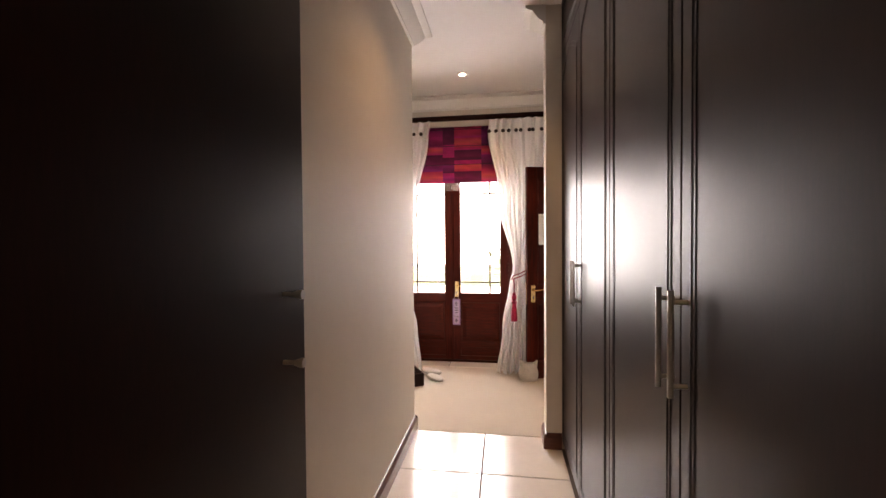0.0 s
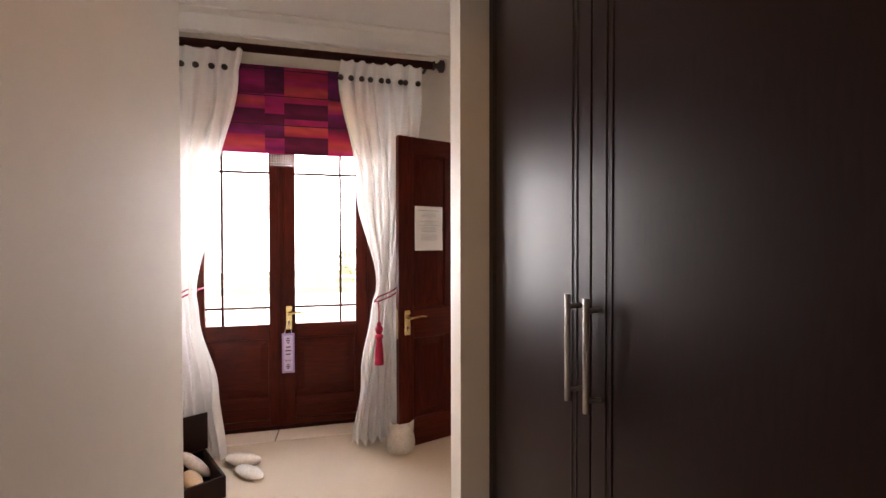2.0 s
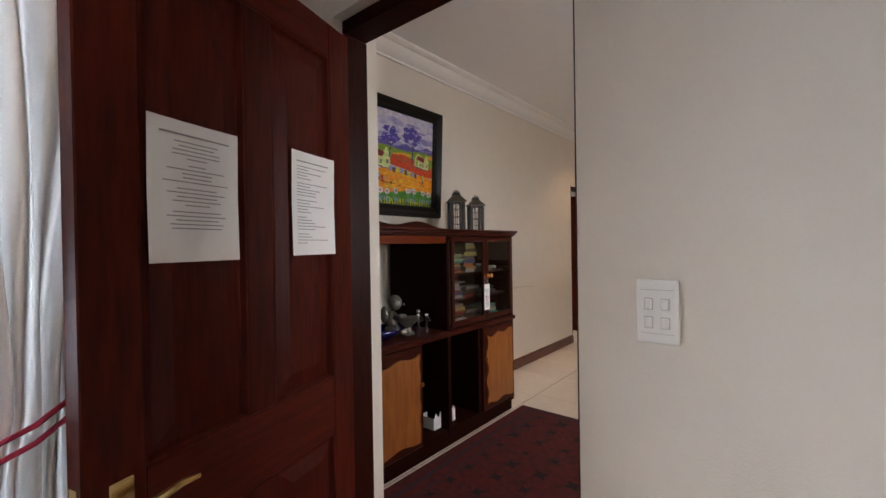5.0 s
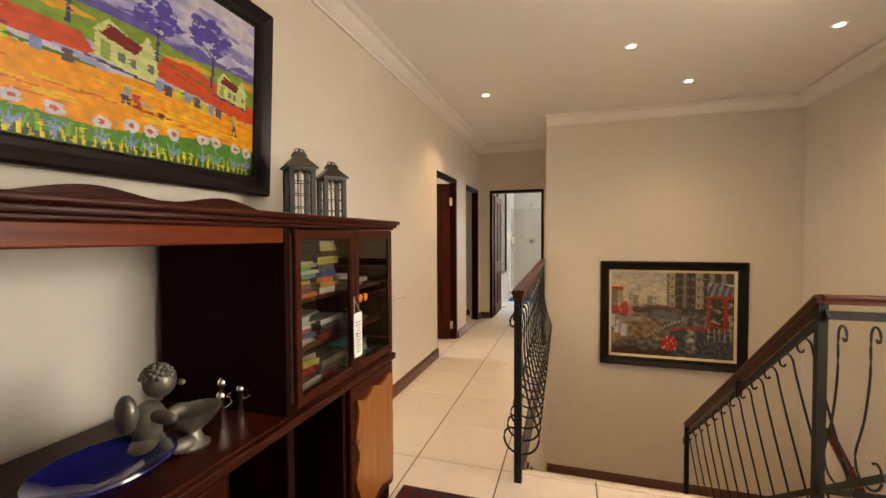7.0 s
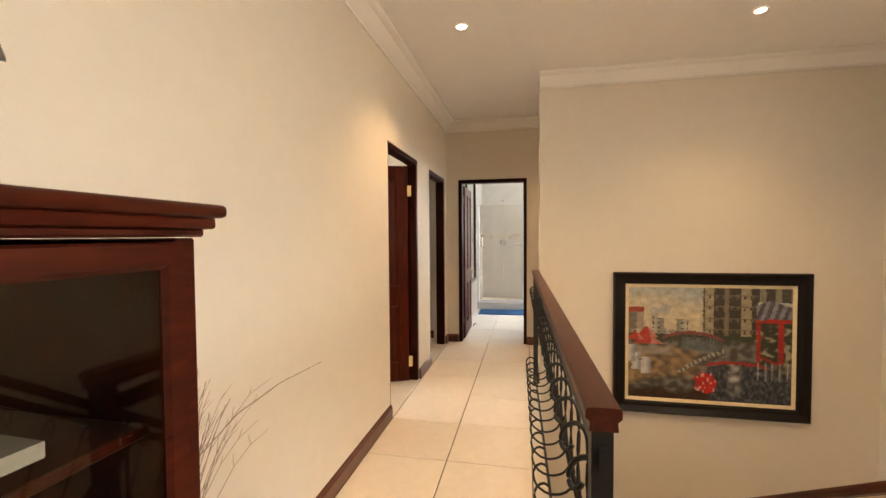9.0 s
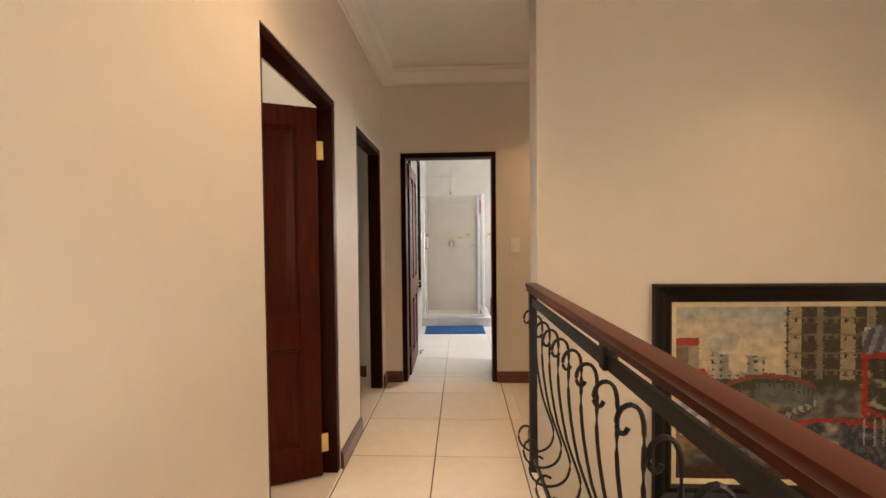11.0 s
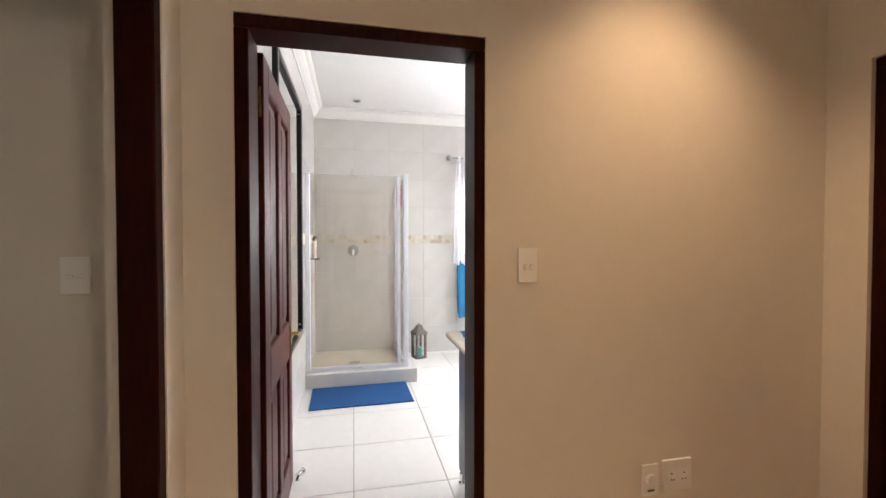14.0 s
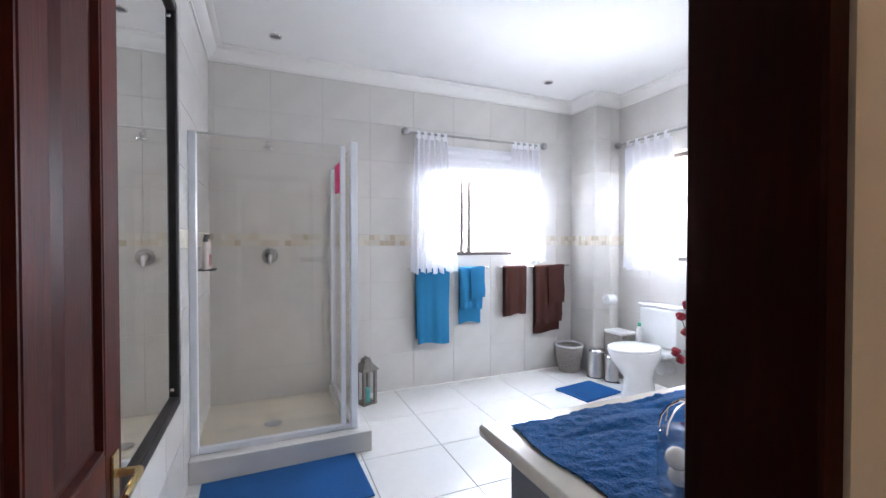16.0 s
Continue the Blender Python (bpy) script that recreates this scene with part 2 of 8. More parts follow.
MAHOG_RED = material("mahogany_red", (0.080, 0.0100, 0.003), 0.36, grain=(0.026, 0.0036, 0.0014), scale=7, stretch=(7, 7, 0.8), bump=0.08, bump_scale=25, coat=0.0, spec=0.12)
SKIRT = material("skirting_wood", (0.12, 0.035, 0.020), 0.35, grain=(0.06, 0.016, 0.010), scale=8, stretch=(2, 2, 9), coat=0.2)
ESPRESSO = material("espresso_door", (0.017, 0.0044, 0.0032), 0.38, grain=(0.010, 0.003, 0.0022), scale=30, stretch=(6, 6, 0.6), bump=0.012, bump_scale=60, spec=0.16)
ESPRESSO_LINE = material("espresso_groove", (0.010, 0.0035, 0.003), 0.4)
STEEL = material("brushed_steel", (0.62, 0.60, 0.58), 0.3, 1.0, amount=0.05, scale=80, stretch=(1, 1, 8))
CHROME = material("chrome", (0.80, 0.80, 0.80), 0.08, 1.0, amount=0.02)
BRASS = material("brass", (0.72, 0.55, 0.26), 0.22, 1.0, amount=0.08, scale=60)
IRON = material("wrought_iron", (0.008, 0.0085, 0.009), 0.5, 0.1, amount=0.3, scale=60, bump=0.2)
BLACKFRAME = material("black_frame", (0.008, 0.006, 0.0055), 0.38, scale=25, bump=0.1, spec=0.25)
GILT = material("pale_gilt_slip", (0.72, 0.62, 0.40), 0.45, scale=30)
MIRROR = material("mirror_silver", (0.92, 0.93, 0.92), 0.0, 1.0, amount=0.0)
GREYLINE = material("switch_groove", (0.55, 0.54, 0.51), 0.5)
WHITE = material("white_plastic", (0.80, 0.79, 0.76), 0.3, amount=0.01)
SWITCH = material("switch_plastic", (0.86, 0.84, 0.80), 0.25, amount=0.01)
CERAMIC = material("white_ceramic", (0.82, 0.82, 0.82), 0.08, amount=0.01, coat=0.5)
PAPER = material("paper", (0.80, 0.79, 0.78), 0.8, amount=0.02, scale=4)
INK = material("ink_grey", (0.12, 0.12, 0.13), 0.8)
CURTAIN = cloth("curtain_cream", (0.86, 0.845, 0.83), 0.2)
SHEER = cloth("sheer_white", (0.84, 0.84, 0.87), 0.15, alpha=0.93)
GLASS = clear("window_glass")
CABGLASS = clear("cabinet_glass", (0.90, 0.90, 0.88), 0.08)
SHGLASS = clear("shower_glass", (0.975, 0.965, 0.95), 0.07)
DARKBTN = material("dark_button", (0.03, 0.012, 0.009), 0.3)
PINK = material("pink_tassel", (0.42, 0.008, 0.06), 0.7, amount=0.3, scale=300, stretch=(1, 1, 0.1), bump=0.5, bump_scale=300)
CORD = material("rose_cord", (0.36, 0.015, 0.06), 0.7, amount=0.3, scale=300)
ALU = material("white_aluminium", (0.74, 0.76, 0.80), 0.3, 0.3, amount=0.02)
TOWEL_BLUE = cloth("towel_blue", (0.018, 0.19, 0.38), 0.0, 1.0, 250, 0.3, sheen=0.05)
TOWEL_BROWN = cloth("towel_brown", (0.060, 0.014, 0.008), 0.0, 1.0, 250, 0.3, sheen=0.03)
MAT_BLUE = material("bath_mat_blue", (0.014, 0.11, 0.32), 1.0, amount=0.35, scale=220, bump=1.0, bump_scale=240)
# ---- the large structure ----
TOP, HEAD = 2.80, 2.08
LINE = -0.02

wall("wall_corridor_west", "y", -1.6, 2.855, -0.80, -0.64, 0, TOP, [], PLASTER, "cream painted corridor wall")
wall("wall_bedroom_south", "x", -4.2, -0.80, 2.715, 2.855, 0, TOP, [], PLASTER, "cream painted bedroom wall")
wall("wall_bedroom_west", "y", 2.715, 4.335, -4.35, -4.2, 0, TOP, [], PLASTER, "cream painted bedroom wall")
wall("wall_corridor_end", "x", -0.80, 1.10, -1.75, -1.6, 0, TOP, [], PLASTER, "cream painted corridor end wall")
wall("wall_behind_wardrobe", "y", -1.6, 2.707, 0.95, 1.10, 0, TOP, [], PLASTER, "cream painted wall behind the wardrobe")
wall("wall_nib", "x", 0.25, 0.91, 2.707, 2.839, 0, TOP, [], PLASTER, "narrow cream wall end beside the wardrobe")
wall("wall_bedroom_east", "y", 2.707, 4.335, 0.91, 1.10, 0, TOP, [(3.437, 4.266, 0, HEAD)], PLASTER, "cream painted wall with the bedroom door opening")
wall("wall_bedroom_north", "x", -4.35, 1.10, 4.335, 4.60, -0.02, TOP, [(-1.22, 0.10, -0.02, 2.32)], PLASTER, "cream painted wall with the garden door opening")
wall("wall_hall_west", "y", 1.42, 2.707, 1.10, 1.25, -3.2, TOP, [], PLASTER)
wall("wall_hall_west_far", "y", 4.335, 5.345, 1.10 - 0.15, 1.10, 0, TOP, [], PLASTER)
wall("wall_hall_north", "x", 0.95, 7.735, 5.345, 5.495, 0, TOP, [(5.418, 6.289, 0, HEAD), (6.76, 7.605, 0, HEAD)], PLASTER, "long cream hall wall with two door openings")
wall("wall_hall_end", "y", 1.42, 5.495, 7.735, 7.885, 0, TOP, [(4.332, 5.191, 0, HEAD)], PLASTER, "cream wall with the bathroom door opening")
wall("wall_picture", "y", 1.42, 4.218, 6.346, 6.59, -3.2, TOP, [], PLASTER, "cream stairwell wall with the framed canal painting")
wall("wall_hall_south", "x", 1.25, 6.346, 1.42, 1.57, -3.2, TOP, [(1.9, 3.3, 1.0, 2.2)], PLASTER, "cream stairwell wall with a window opening")
wall("wall_passage_south", "x", 6.59, 7.735, 2.58, 2.73, 0, TOP, [(6.75, 7.57, 0, HEAD)], PLASTER)
wall("wall_closet", "x", 6.59, 7.735, 1.27, 1.42, 0, TOP, [], PLASTER)
# rooms behind the two north doors
wall("wall_room_north", "x", 4.6, 8.2, 8.0, 8.15, 0, TOP, [(4.9, 6.1, 1.0, 2.1)], PLASTER)
wall("wall_room_west", "y", 5.495, 8.0, 4.45, 4.6, 0, TOP, [], PLASTER)
wall("wall_room_middle", "y", 5.495, 8.0, 6.45, 6.6, 0, TOP, [], PLASTER)
wall("wall_room_east", "y", 5.495, 8.0, 7.88, 8.03, 0, TOP, [], PLASTER, "grey-cream wall of the next room with a switch")
# bathroom
wall("wall_bath_north", "x", 7.885, 11.334, 5.24, 5.495, 0, TOP, [], WTILE, "pale tiled bathroom wall")
wall("wall_bath_east", "y", 1.28, 5.24, 11.134, 11.334, 0, TOP, [(2.30, 3.46, 1.20, 2.14)], WTILE, "pale tiled bathroom wall with a window opening")
wall("wall_bath_south", "x", 7.885, 11.134, 1.28, 1.48, 0, TOP, [(9.35, 10.52, 1.16, 2.14)], WTILE, "pale tiled bathroom wall with a window opening")
wall("wall_bath_duct", "x", 10.787, 11.134, 1.48, 1.80, 0, TOP, [], WTILE, "pale tiled duct in the bathroom corner")
setting("wall_bath_lining", boxes((7.885, 7.89, 1.48, 4.332, 0, TOP), (7.885, 7.89, 5.191, 5.24, 0, TOP), (7.885, 7.89, 4.332, 5.191, HEAD, TOP)), WTILE, "pale tiles on the bathroom side")

ceil = boxes((-4.35, 0.95, -1.75, 4.6, TOP, TOP + 0.1), (0.95, 7.735, 1.27, 5.495, TOP, TOP + 0.1), (7.735, 11.334, 1.28, 5.495, TOP, TOP + 0.1),
             (4.45, 8.2, 5.495, 8.15, TOP, TOP + 0.1), (0.95, 1.1, -1.75, 1.27, TOP, TOP + 0.1))
setting("ceiling", ceil, CEIL, "plain white painted ceiling")
# slabs under the floors
setting("floor_bedroom", boxes((-4.2, 0.91, 2.855, 4.335, -0.25, 0.0)), CARPET, "beige cut-pile carpet")
setting("floor_corridor", boxes((-0.64, 0.95, -1.6, 2.855, -0.25, -0.004)), GROUT, "tiled corridor floor")
setting("floor_doorway", boxes((0.91, 1.10, 3.437, 4.266, -0.25, -0.002)), CARPET)
setting("floor_sill", boxes((-1.22, 0.10, 4.335, 4.60, -0.25, -0.004)), GROUT, "tiled sill of the garden doors")
hall_floor = setting("floor_hall", boxes((1.10, 3.40, 1.57, 5.345, -0.25, -0.004), (3.40, 7.735, 4.218, 5.345, -0.25, -0.004), (6.59, 7.735, 1.42, 4.218, -0.25, -0.004)), GROUT, "cream tiled hall floor")
bath_floor = setting("floor_bath", boxes((7.735, 7.885, 4.332, 5.191, -0.25, -0.004), (7.885, 11.134, 1.48, 5.24, -0.25, -0.004)), BGROUT, "pale tiled bathroom floor")
setting("floor_next_rooms", boxes((4.6, 7.88, 5.345 + 0.15, 8.0, -0.25, -0.004), (5.418, 6.289, 5.345, 5.495, -0.25, -0.001), (6.76, 7.605, 5.345, 5.495, -0.25, -0.001)), CARPET, "beige carpet of the next rooms")

# cornices
PROF = [(0.0, -0.12), (0.016, -0.12), (0.018, -0.105), (0.045, -0.085), (0.075, -0.045), (0.082, -0.03), (0.105, -0.026), (0.125, -0.012), (0.125, 0.0), (0.0, 0.0)]


def cornice(name, runs, size=1.0):
    """Moulding under the ceiling. Each run: start, end, the way out of the wall, and 1 at an end that turns an outer corner."""
    bm = bmesh.new()
    for (ax, ay), (bx, by), (ox, oy), ma, mb in runs:
        way = Vector((bx - ax, by - ay, 0)).normalized()
        rows = []
        for x, y, m in ((ax, ay, -ma), (bx, by, mb)):
            rows.append([bm.verts.new(Vector((x + ox * u * size, y + oy * u * size, TOP + v * size)) + way * (m * u * size)) for u, v in PROF])
        n = len(PROF)
        for k in range(n):
            bm.faces.new((rows[0][k], rows[0][(k + 1) % n], rows[1][(k + 1) % n], rows[1][k]))
        bm.faces.new(rows[0][::-1])
        bm.faces.new(rows[1])
    bmesh.ops.recalc_face_normals(bm, faces=list(bm.faces))
    return setting(name, bm, CORNICE, "white moulded plaster cornice", smooth=30)


cornice("cornice_bedroom", [((-4.2, 4.335), (0.91, 4.335), (0, -1), 0, 0), ((0.91, 2.839), (0.91, 4.335), (-1, 0), 0, 0), ((0.25, 2.839), (0.91, 2.839), (0, 1), 1, 0),
                            ((-4.2, 2.855), (-0.64, 2.855), (0, 1), 0, 1), ((-0.64, -1.6), (-0.64, 2.855), (1, 0), 0, 1), ((0.25, 2.692), (0.25, 2.839), (-1, 0), 0, 1)])
cornice("cornice_hall", [((1.10, 5.345), (7.735, 5.345), (0, -1), 0, 0), ((7.735, 2.73), (7.735, 5.345), (-1, 0), 0, 0), ((6.59, 2.73), (7.735, 2.73), (0, 1), 0, 0), ((6.346, 1.57), (6.346, 4.2175), (-1, 0), 0, 0),
                         ((6.59, 2.73), (6.59, 4.2175), (1, 0), 0, 0), ((1.25, 1.57), (6.346, 1.57), (0, 1), 0, 0), ((1.10, 2.7), (1.10, 5.345), (1, 0), 0, 0)])
cornice("cornice_bath", [((7.89, 5.24), (11.134, 5.24), (0, -1), 0, 0), ((11.134, 1.80), (11.134, 5.24), (-1, 0), 0, 0), ((7.89, 1.48), (10.787, 1.48), (0, 1), 0, 0),
                         ((10.787, 1.80), (11.134, 1.80), (0, 1), 1, 0), ((10.787, 1.48), (10.787, 1.80), (-1, 0), 0, 1), ((7.89, 1.48), (7.89, 5.24), (1, 0), 0, 0)], 0.85)

# skirtings, dark wood
SK = [(0.0, 0.0), (0.018, 0.0), (0.018, 0.075), (0.013, 0.082), (0.012, 0.09), (0.006, 0.098), (0.0, 0.10)]


def skirting(name, runs, z=0.0):
    bm = bmesh.new()
    for (ax, ay), (bx, by), (ox, oy) in runs:
        extrude_profile(bm, SK, (ax, ay, z), (bx, by, z), (ox, oy, 0))
    return setting(name, bm, SKIRT, "dark stained wooden skirting", smooth=30)


skirting("baseboard_corridor", [((-0.64, -1.6), (-0.64, 2.873), (1, 0)), ((-4.2, 2.855), (-0.622, 2.855), (0, 1)),
                                ((0.25, 2.689), (0.25, 2.857), (-1, 0)), ((0.25, 2.707), (0.345, 2.707), (0, -1)), ((0.25, 2.839), (0.91, 2.839), (0, 1)),
                                ((0.91, 2.839), (0.91, 3.437), (-1, 0)), ((0.10, 4.335), (0.91, 4.335), (0, -1)), ((-4.2, 4.335), (-1.22, 4.335), (0, -1))])
skirting("baseboard_hall", [((1.10, 5.345), (5.418, 5.345), (0, -1)), ((6.289, 5.345), (6.76, 5.345), (0, -1)), ((7.605, 5.345), (7.735, 5.345), (0, -1)),
                            ((7.735, 5.191), (7.735, 5.345), (-1, 0)), ((7.735, 2.73), (7.735, 4.332), (-1, 0)), ((6.59, 2.73), (6.59, 4.236), (1, 0)), ((6.59, 2.73), (6.75, 2.73), (0, 1)), ((7.57, 2.73), (7.735, 2.73), (0, 1)),
                            ((6.346, 4.218), (6.608, 4.218), (0, 1)), ((1.10, 4.266), (1.10, 5.345), (1, 0)), ((1.10, 2.707), (1.10, 3.437), (1, 0)),
                            ((7.88, 5.495), (7.88, 8.0), (-1, 0))])
skirting("baseboard_landing", [((6.346, 1.57), (6.346, 4.2), (-1, 0))], z=-1.62)

# outside: balcony, garden
setting("ground", boxes((-300, 300, 4.60, 300, -3.4, -3.2), (-300, 300, -300, 4.60, -3.4, -3.2)), material("lawn", (0.10, 0.14, 0.05), 0.9, scale=3), "garden ground")
setting("pavement_balcony", boxes((-4, 3, 4.60, 6.4, -0.2, -0.03)), material("balcony_tile", (0.55, 0.5, 0.44), 0.6, scale=12), "tiled balcony floor")
# ---- door frames and doors ----


def frame_y(name, x0, x1, y, depth, head, w=0.045, back=0.0, mat=None):
    """A wooden frame set into an opening of a wall that runs along x."""
    mat = mat or MAHOG_DARK
    ob = part(name, slabs([(x0, x0 + w, y, y + depth, back, head - w), (x1 - w, x1, y, y + depth, back, head - w)], 0.004), mat)
    tagged(ob, "dark mahogany door frame", "", "", "structure")
    part("frame_head", slabs([(x0, x1, y, y + depth, head - w, head)], 0.004), mat, ob)
    return ob


def frame_x(name, y0, y1, x, depth, head, w=0.045, mat=None, sink=0.0, w0=0.045, w1=0.045):
    mat = mat or MAHOG_DARK
    ob = part(name, slabs([(x, x + depth, y0 - sink, y0 + w0 - sink, 0, head - w), (x, x + depth, y1 - w1, y1, 0, head - w)], 0.004), mat)
    tagged(ob, "dark mahogany door frame", "", "", "structure")
    part("frame_head", slabs([(x, x + depth, y0, y1, head - w, head)], 0.004), mat, ob)
    return ob


def panel_mesh(x0, x1, z0, z1, y0, y1):
    """A raised panel: sunk edge, sloping border, proud field, on both faces."""
    bm = bmesh.new()
    c = (y0 + y1) / 2
    for s in (-1, 1):
        edge, field = c + s * (y1 - y0) * 0.16, c + s * (y1 - y0) * 0.40
        steps = [(0.0, c + s * (y1 - y0) * 0.46), (0.006, c + s * (y1 - y0) * 0.46), (0.012, edge), (0.020, edge), (0.060, field), (0.066, field)]
        loops = [[bm.verts.new(p) for p in ((x0 + d, y, z0 + d), (x1 - d, y, z0 + d), (x1 - d, y, z1 - d), (x0 + d, y, z1 - d))] for d, y in steps]
        for a, b in zip(loops, loops[1:]):
            for k in range(4):
                bm.faces.new((a[k], a[(k + 1) % 4], b[(k + 1) % 4], b[k]))
        bm.faces.new(loops[-1])
    return bm


def lever(parent, x, y, z, s, out, mat=BRASS, plate=True, local=True, ph=0.16):
    """Lever handle on a back plate. s: the way the lever points along x, out: the side of the leaf."""
    o = 1 if out > 0 else -1
    base = part("handle_plate", slab(x - 0.021, x + 0.021, min(y, y + o * 0.006), max(y, y + o * 0.006), z - ph / 2, z + ph / 2, 0.002), mat, parent, "brass back plate", local=local)
    bm = bmesh.new()
    tube(bm, [(x, y + o * 0.005, z + 0.035), (x, y + o * 0.045, z + 0.035)], [0.010, 0.008], 8)
    tube(bm, [(x, y + o * 0.045, z + 0.035), (x + s * 0.03, y + o * 0.05, z + 0.037), (x + s * 0.075, y + o * 0.052, z + 0.044), (x + s * 0.115, y + o * 0.048, z + 0.038)], [0.009, 0.009, 0.008, 0.006], 8)
    part("lever", bm, mat, parent, "brass lever", smooth=True, local=local)
    kb = bmesh.new()
    tube(kb, [(x, y + o * 0.0065, z - 0.030), (x, y + o * 0.009, z - 0.030)], 0.008, 8)
    box(kb, x - 0.003, x + 0.003, min(y + o * 0.0065, y + o * 0.009), max(y + o * 0.0065, y + o * 0.009), z - 0.052, z - 0.034)
    part("keyhole", kb, INK, parent, local=local)
    return base


def panel_door(label, m, w=0.79, h=2.02, t=0.042, lock=0.80, mat=MAHOG, cat="door", lever_side=1, both=True):
    """A four-panel door hung at x = 0, in its own axes: x along the leaf, y through it."""
    ob = thing("panel_door", None, label, cat, m=m)
    st, mid = 0.105, 0.085
    b = 0.18
    r0, r1 = 0.72, 0.90
    for a, c in ((0, st), (w - st, w)):
        part("stile", slab(a, c, 0, t, 0.008, h, 0.003), mat, ob, local=True)
    xm = w / 2
    for z0, z1 in ((0.008, b), (r0, r1), (h - 0.11, h)):
        part("rail", slab(st, w - st, 0, t, z0, z1, 0.003), MAHOG_H if mat is MAHOG else mat, ob, local=True)
    for z0, z1 in ((b, r0), (r1, h - 0.11)):
        part("mullion", slab(xm - mid / 2, xm + mid / 2, 0, t, z0, z1, 0.003), mat, ob, local=True)
        for a, c in ((st, xm - mid / 2), (xm + mid / 2, w - st)):
            part("panel", panel_mesh(a, c, z0, z1, 0, t), mat, ob, local=True)
    hx = w - 0.06
    lever(ob, hx, t, lock, -1, 1)
    if both:
        lever(ob, hx, 0, lock, -1, -1)
    part("latch_plate", slab(w - 0.001, w + 0.002, t * 0.25, t * 0.75, lock - 0.1, lock + 0.09, 0), BRASS, ob, local=True)
    return ob


def hinge(parent, x, y, z, ax="x"):
    bm = bmesh.new()
    y = y - 0.0
    box(bm, x - 0.018, x + 0.018, y - 0.003, y + 0.003, z - 0.05, z + 0.05)
    tube(bm, [(x, y - 0.006, z - 0.052), (x, y - 0.006, z + 0.052)], 0.006, 8)
    for k in (-0.03, 0, 0.03):
        for s in (-0.012, 0.012):
            tube(bm, [(x + s, y - 0.0045, z + k), (x + s, y - 0.0015, z + k)], 0.004, 6)
    return part("hinge", bm, BRASS, parent, "brass butt hinge", local=True)


frame_x("door_1", 3.437, 4.265, 0.945, 0.10, HEAD, sink=0.026, w1=0.014)
frame_x("door_2", 4.332, 5.191, 7.739, 0.14, HEAD, w0=0.040)
frame_y("door_3", 5.397, 6.289, 5.349, 0.088, HEAD)
frame_y("door_4", 6.76, 7.605, 5.349, 0.10, HEAD)
frame_y("door_5", 6.75, 7.57, 2.61, 0.10, HEAD)

# bedroom door, standing open into the bedroom
ang = math.degrees(math.atan2(4.003 - 4.245, 0.203 - 0.955))
bedroom_door = panel_door("mahogany four-panel bedroom door standing open with two notices taped on it", pose(0.942, 4.285, 0, 0, 0, ang), w=0.788, h=2.02, lock=0.82)
# bathroom door, open along the north wall
bath_door = panel_door("open mahogany four-panel bathroom door with brass lever", pose(7.895, 5.125, 0, 0, 0, 1.5), w=0.765, h=2.02, lock=0.80)
bath_door.matrix_basis = pose(7.895, 5.172, 0, 0, 0, 1.0) @ Matrix.Diagonal((1, -1, 1, 1))
room_door = panel_door("open mahogany four-panel door of the second bedroom", pose(6.246, 5.438, 0, 0, 0, 114), w=0.74, h=2.02, lock=0.80, mat=MAHOG_RED)
# passage door, closed
closed_door = panel_door("closed mahogany four-panel passage door", pose(6.795, 2.62, 0, 0, 0, 0), w=0.73, h=2.02, lock=0.80)
for z in (0.24, 1.84):
    hinge(room_door, -0.014, 0.040, z - 0.05)
    bm = boxes((-0.004, -0.001, -0.012, 0.034, z - 0.055, z + 0.055))
    tube(bm, [(-0.006, 0.010, z - 0.057), (-0.006, 0.010, z + 0.057)], 0.006, 8)
    for k in (-0.035, 0, 0.035):
        for y in (-0.002, 0.024):
            tube(bm, [(-0.004, y, z + k), (-0.0065, y, z + k)], 0.0035, 6)
    part("hinge", bm, BRASS, bath_door, "brass butt hinge", local=True)
# ---- wardrobe ----
FX = 0.345


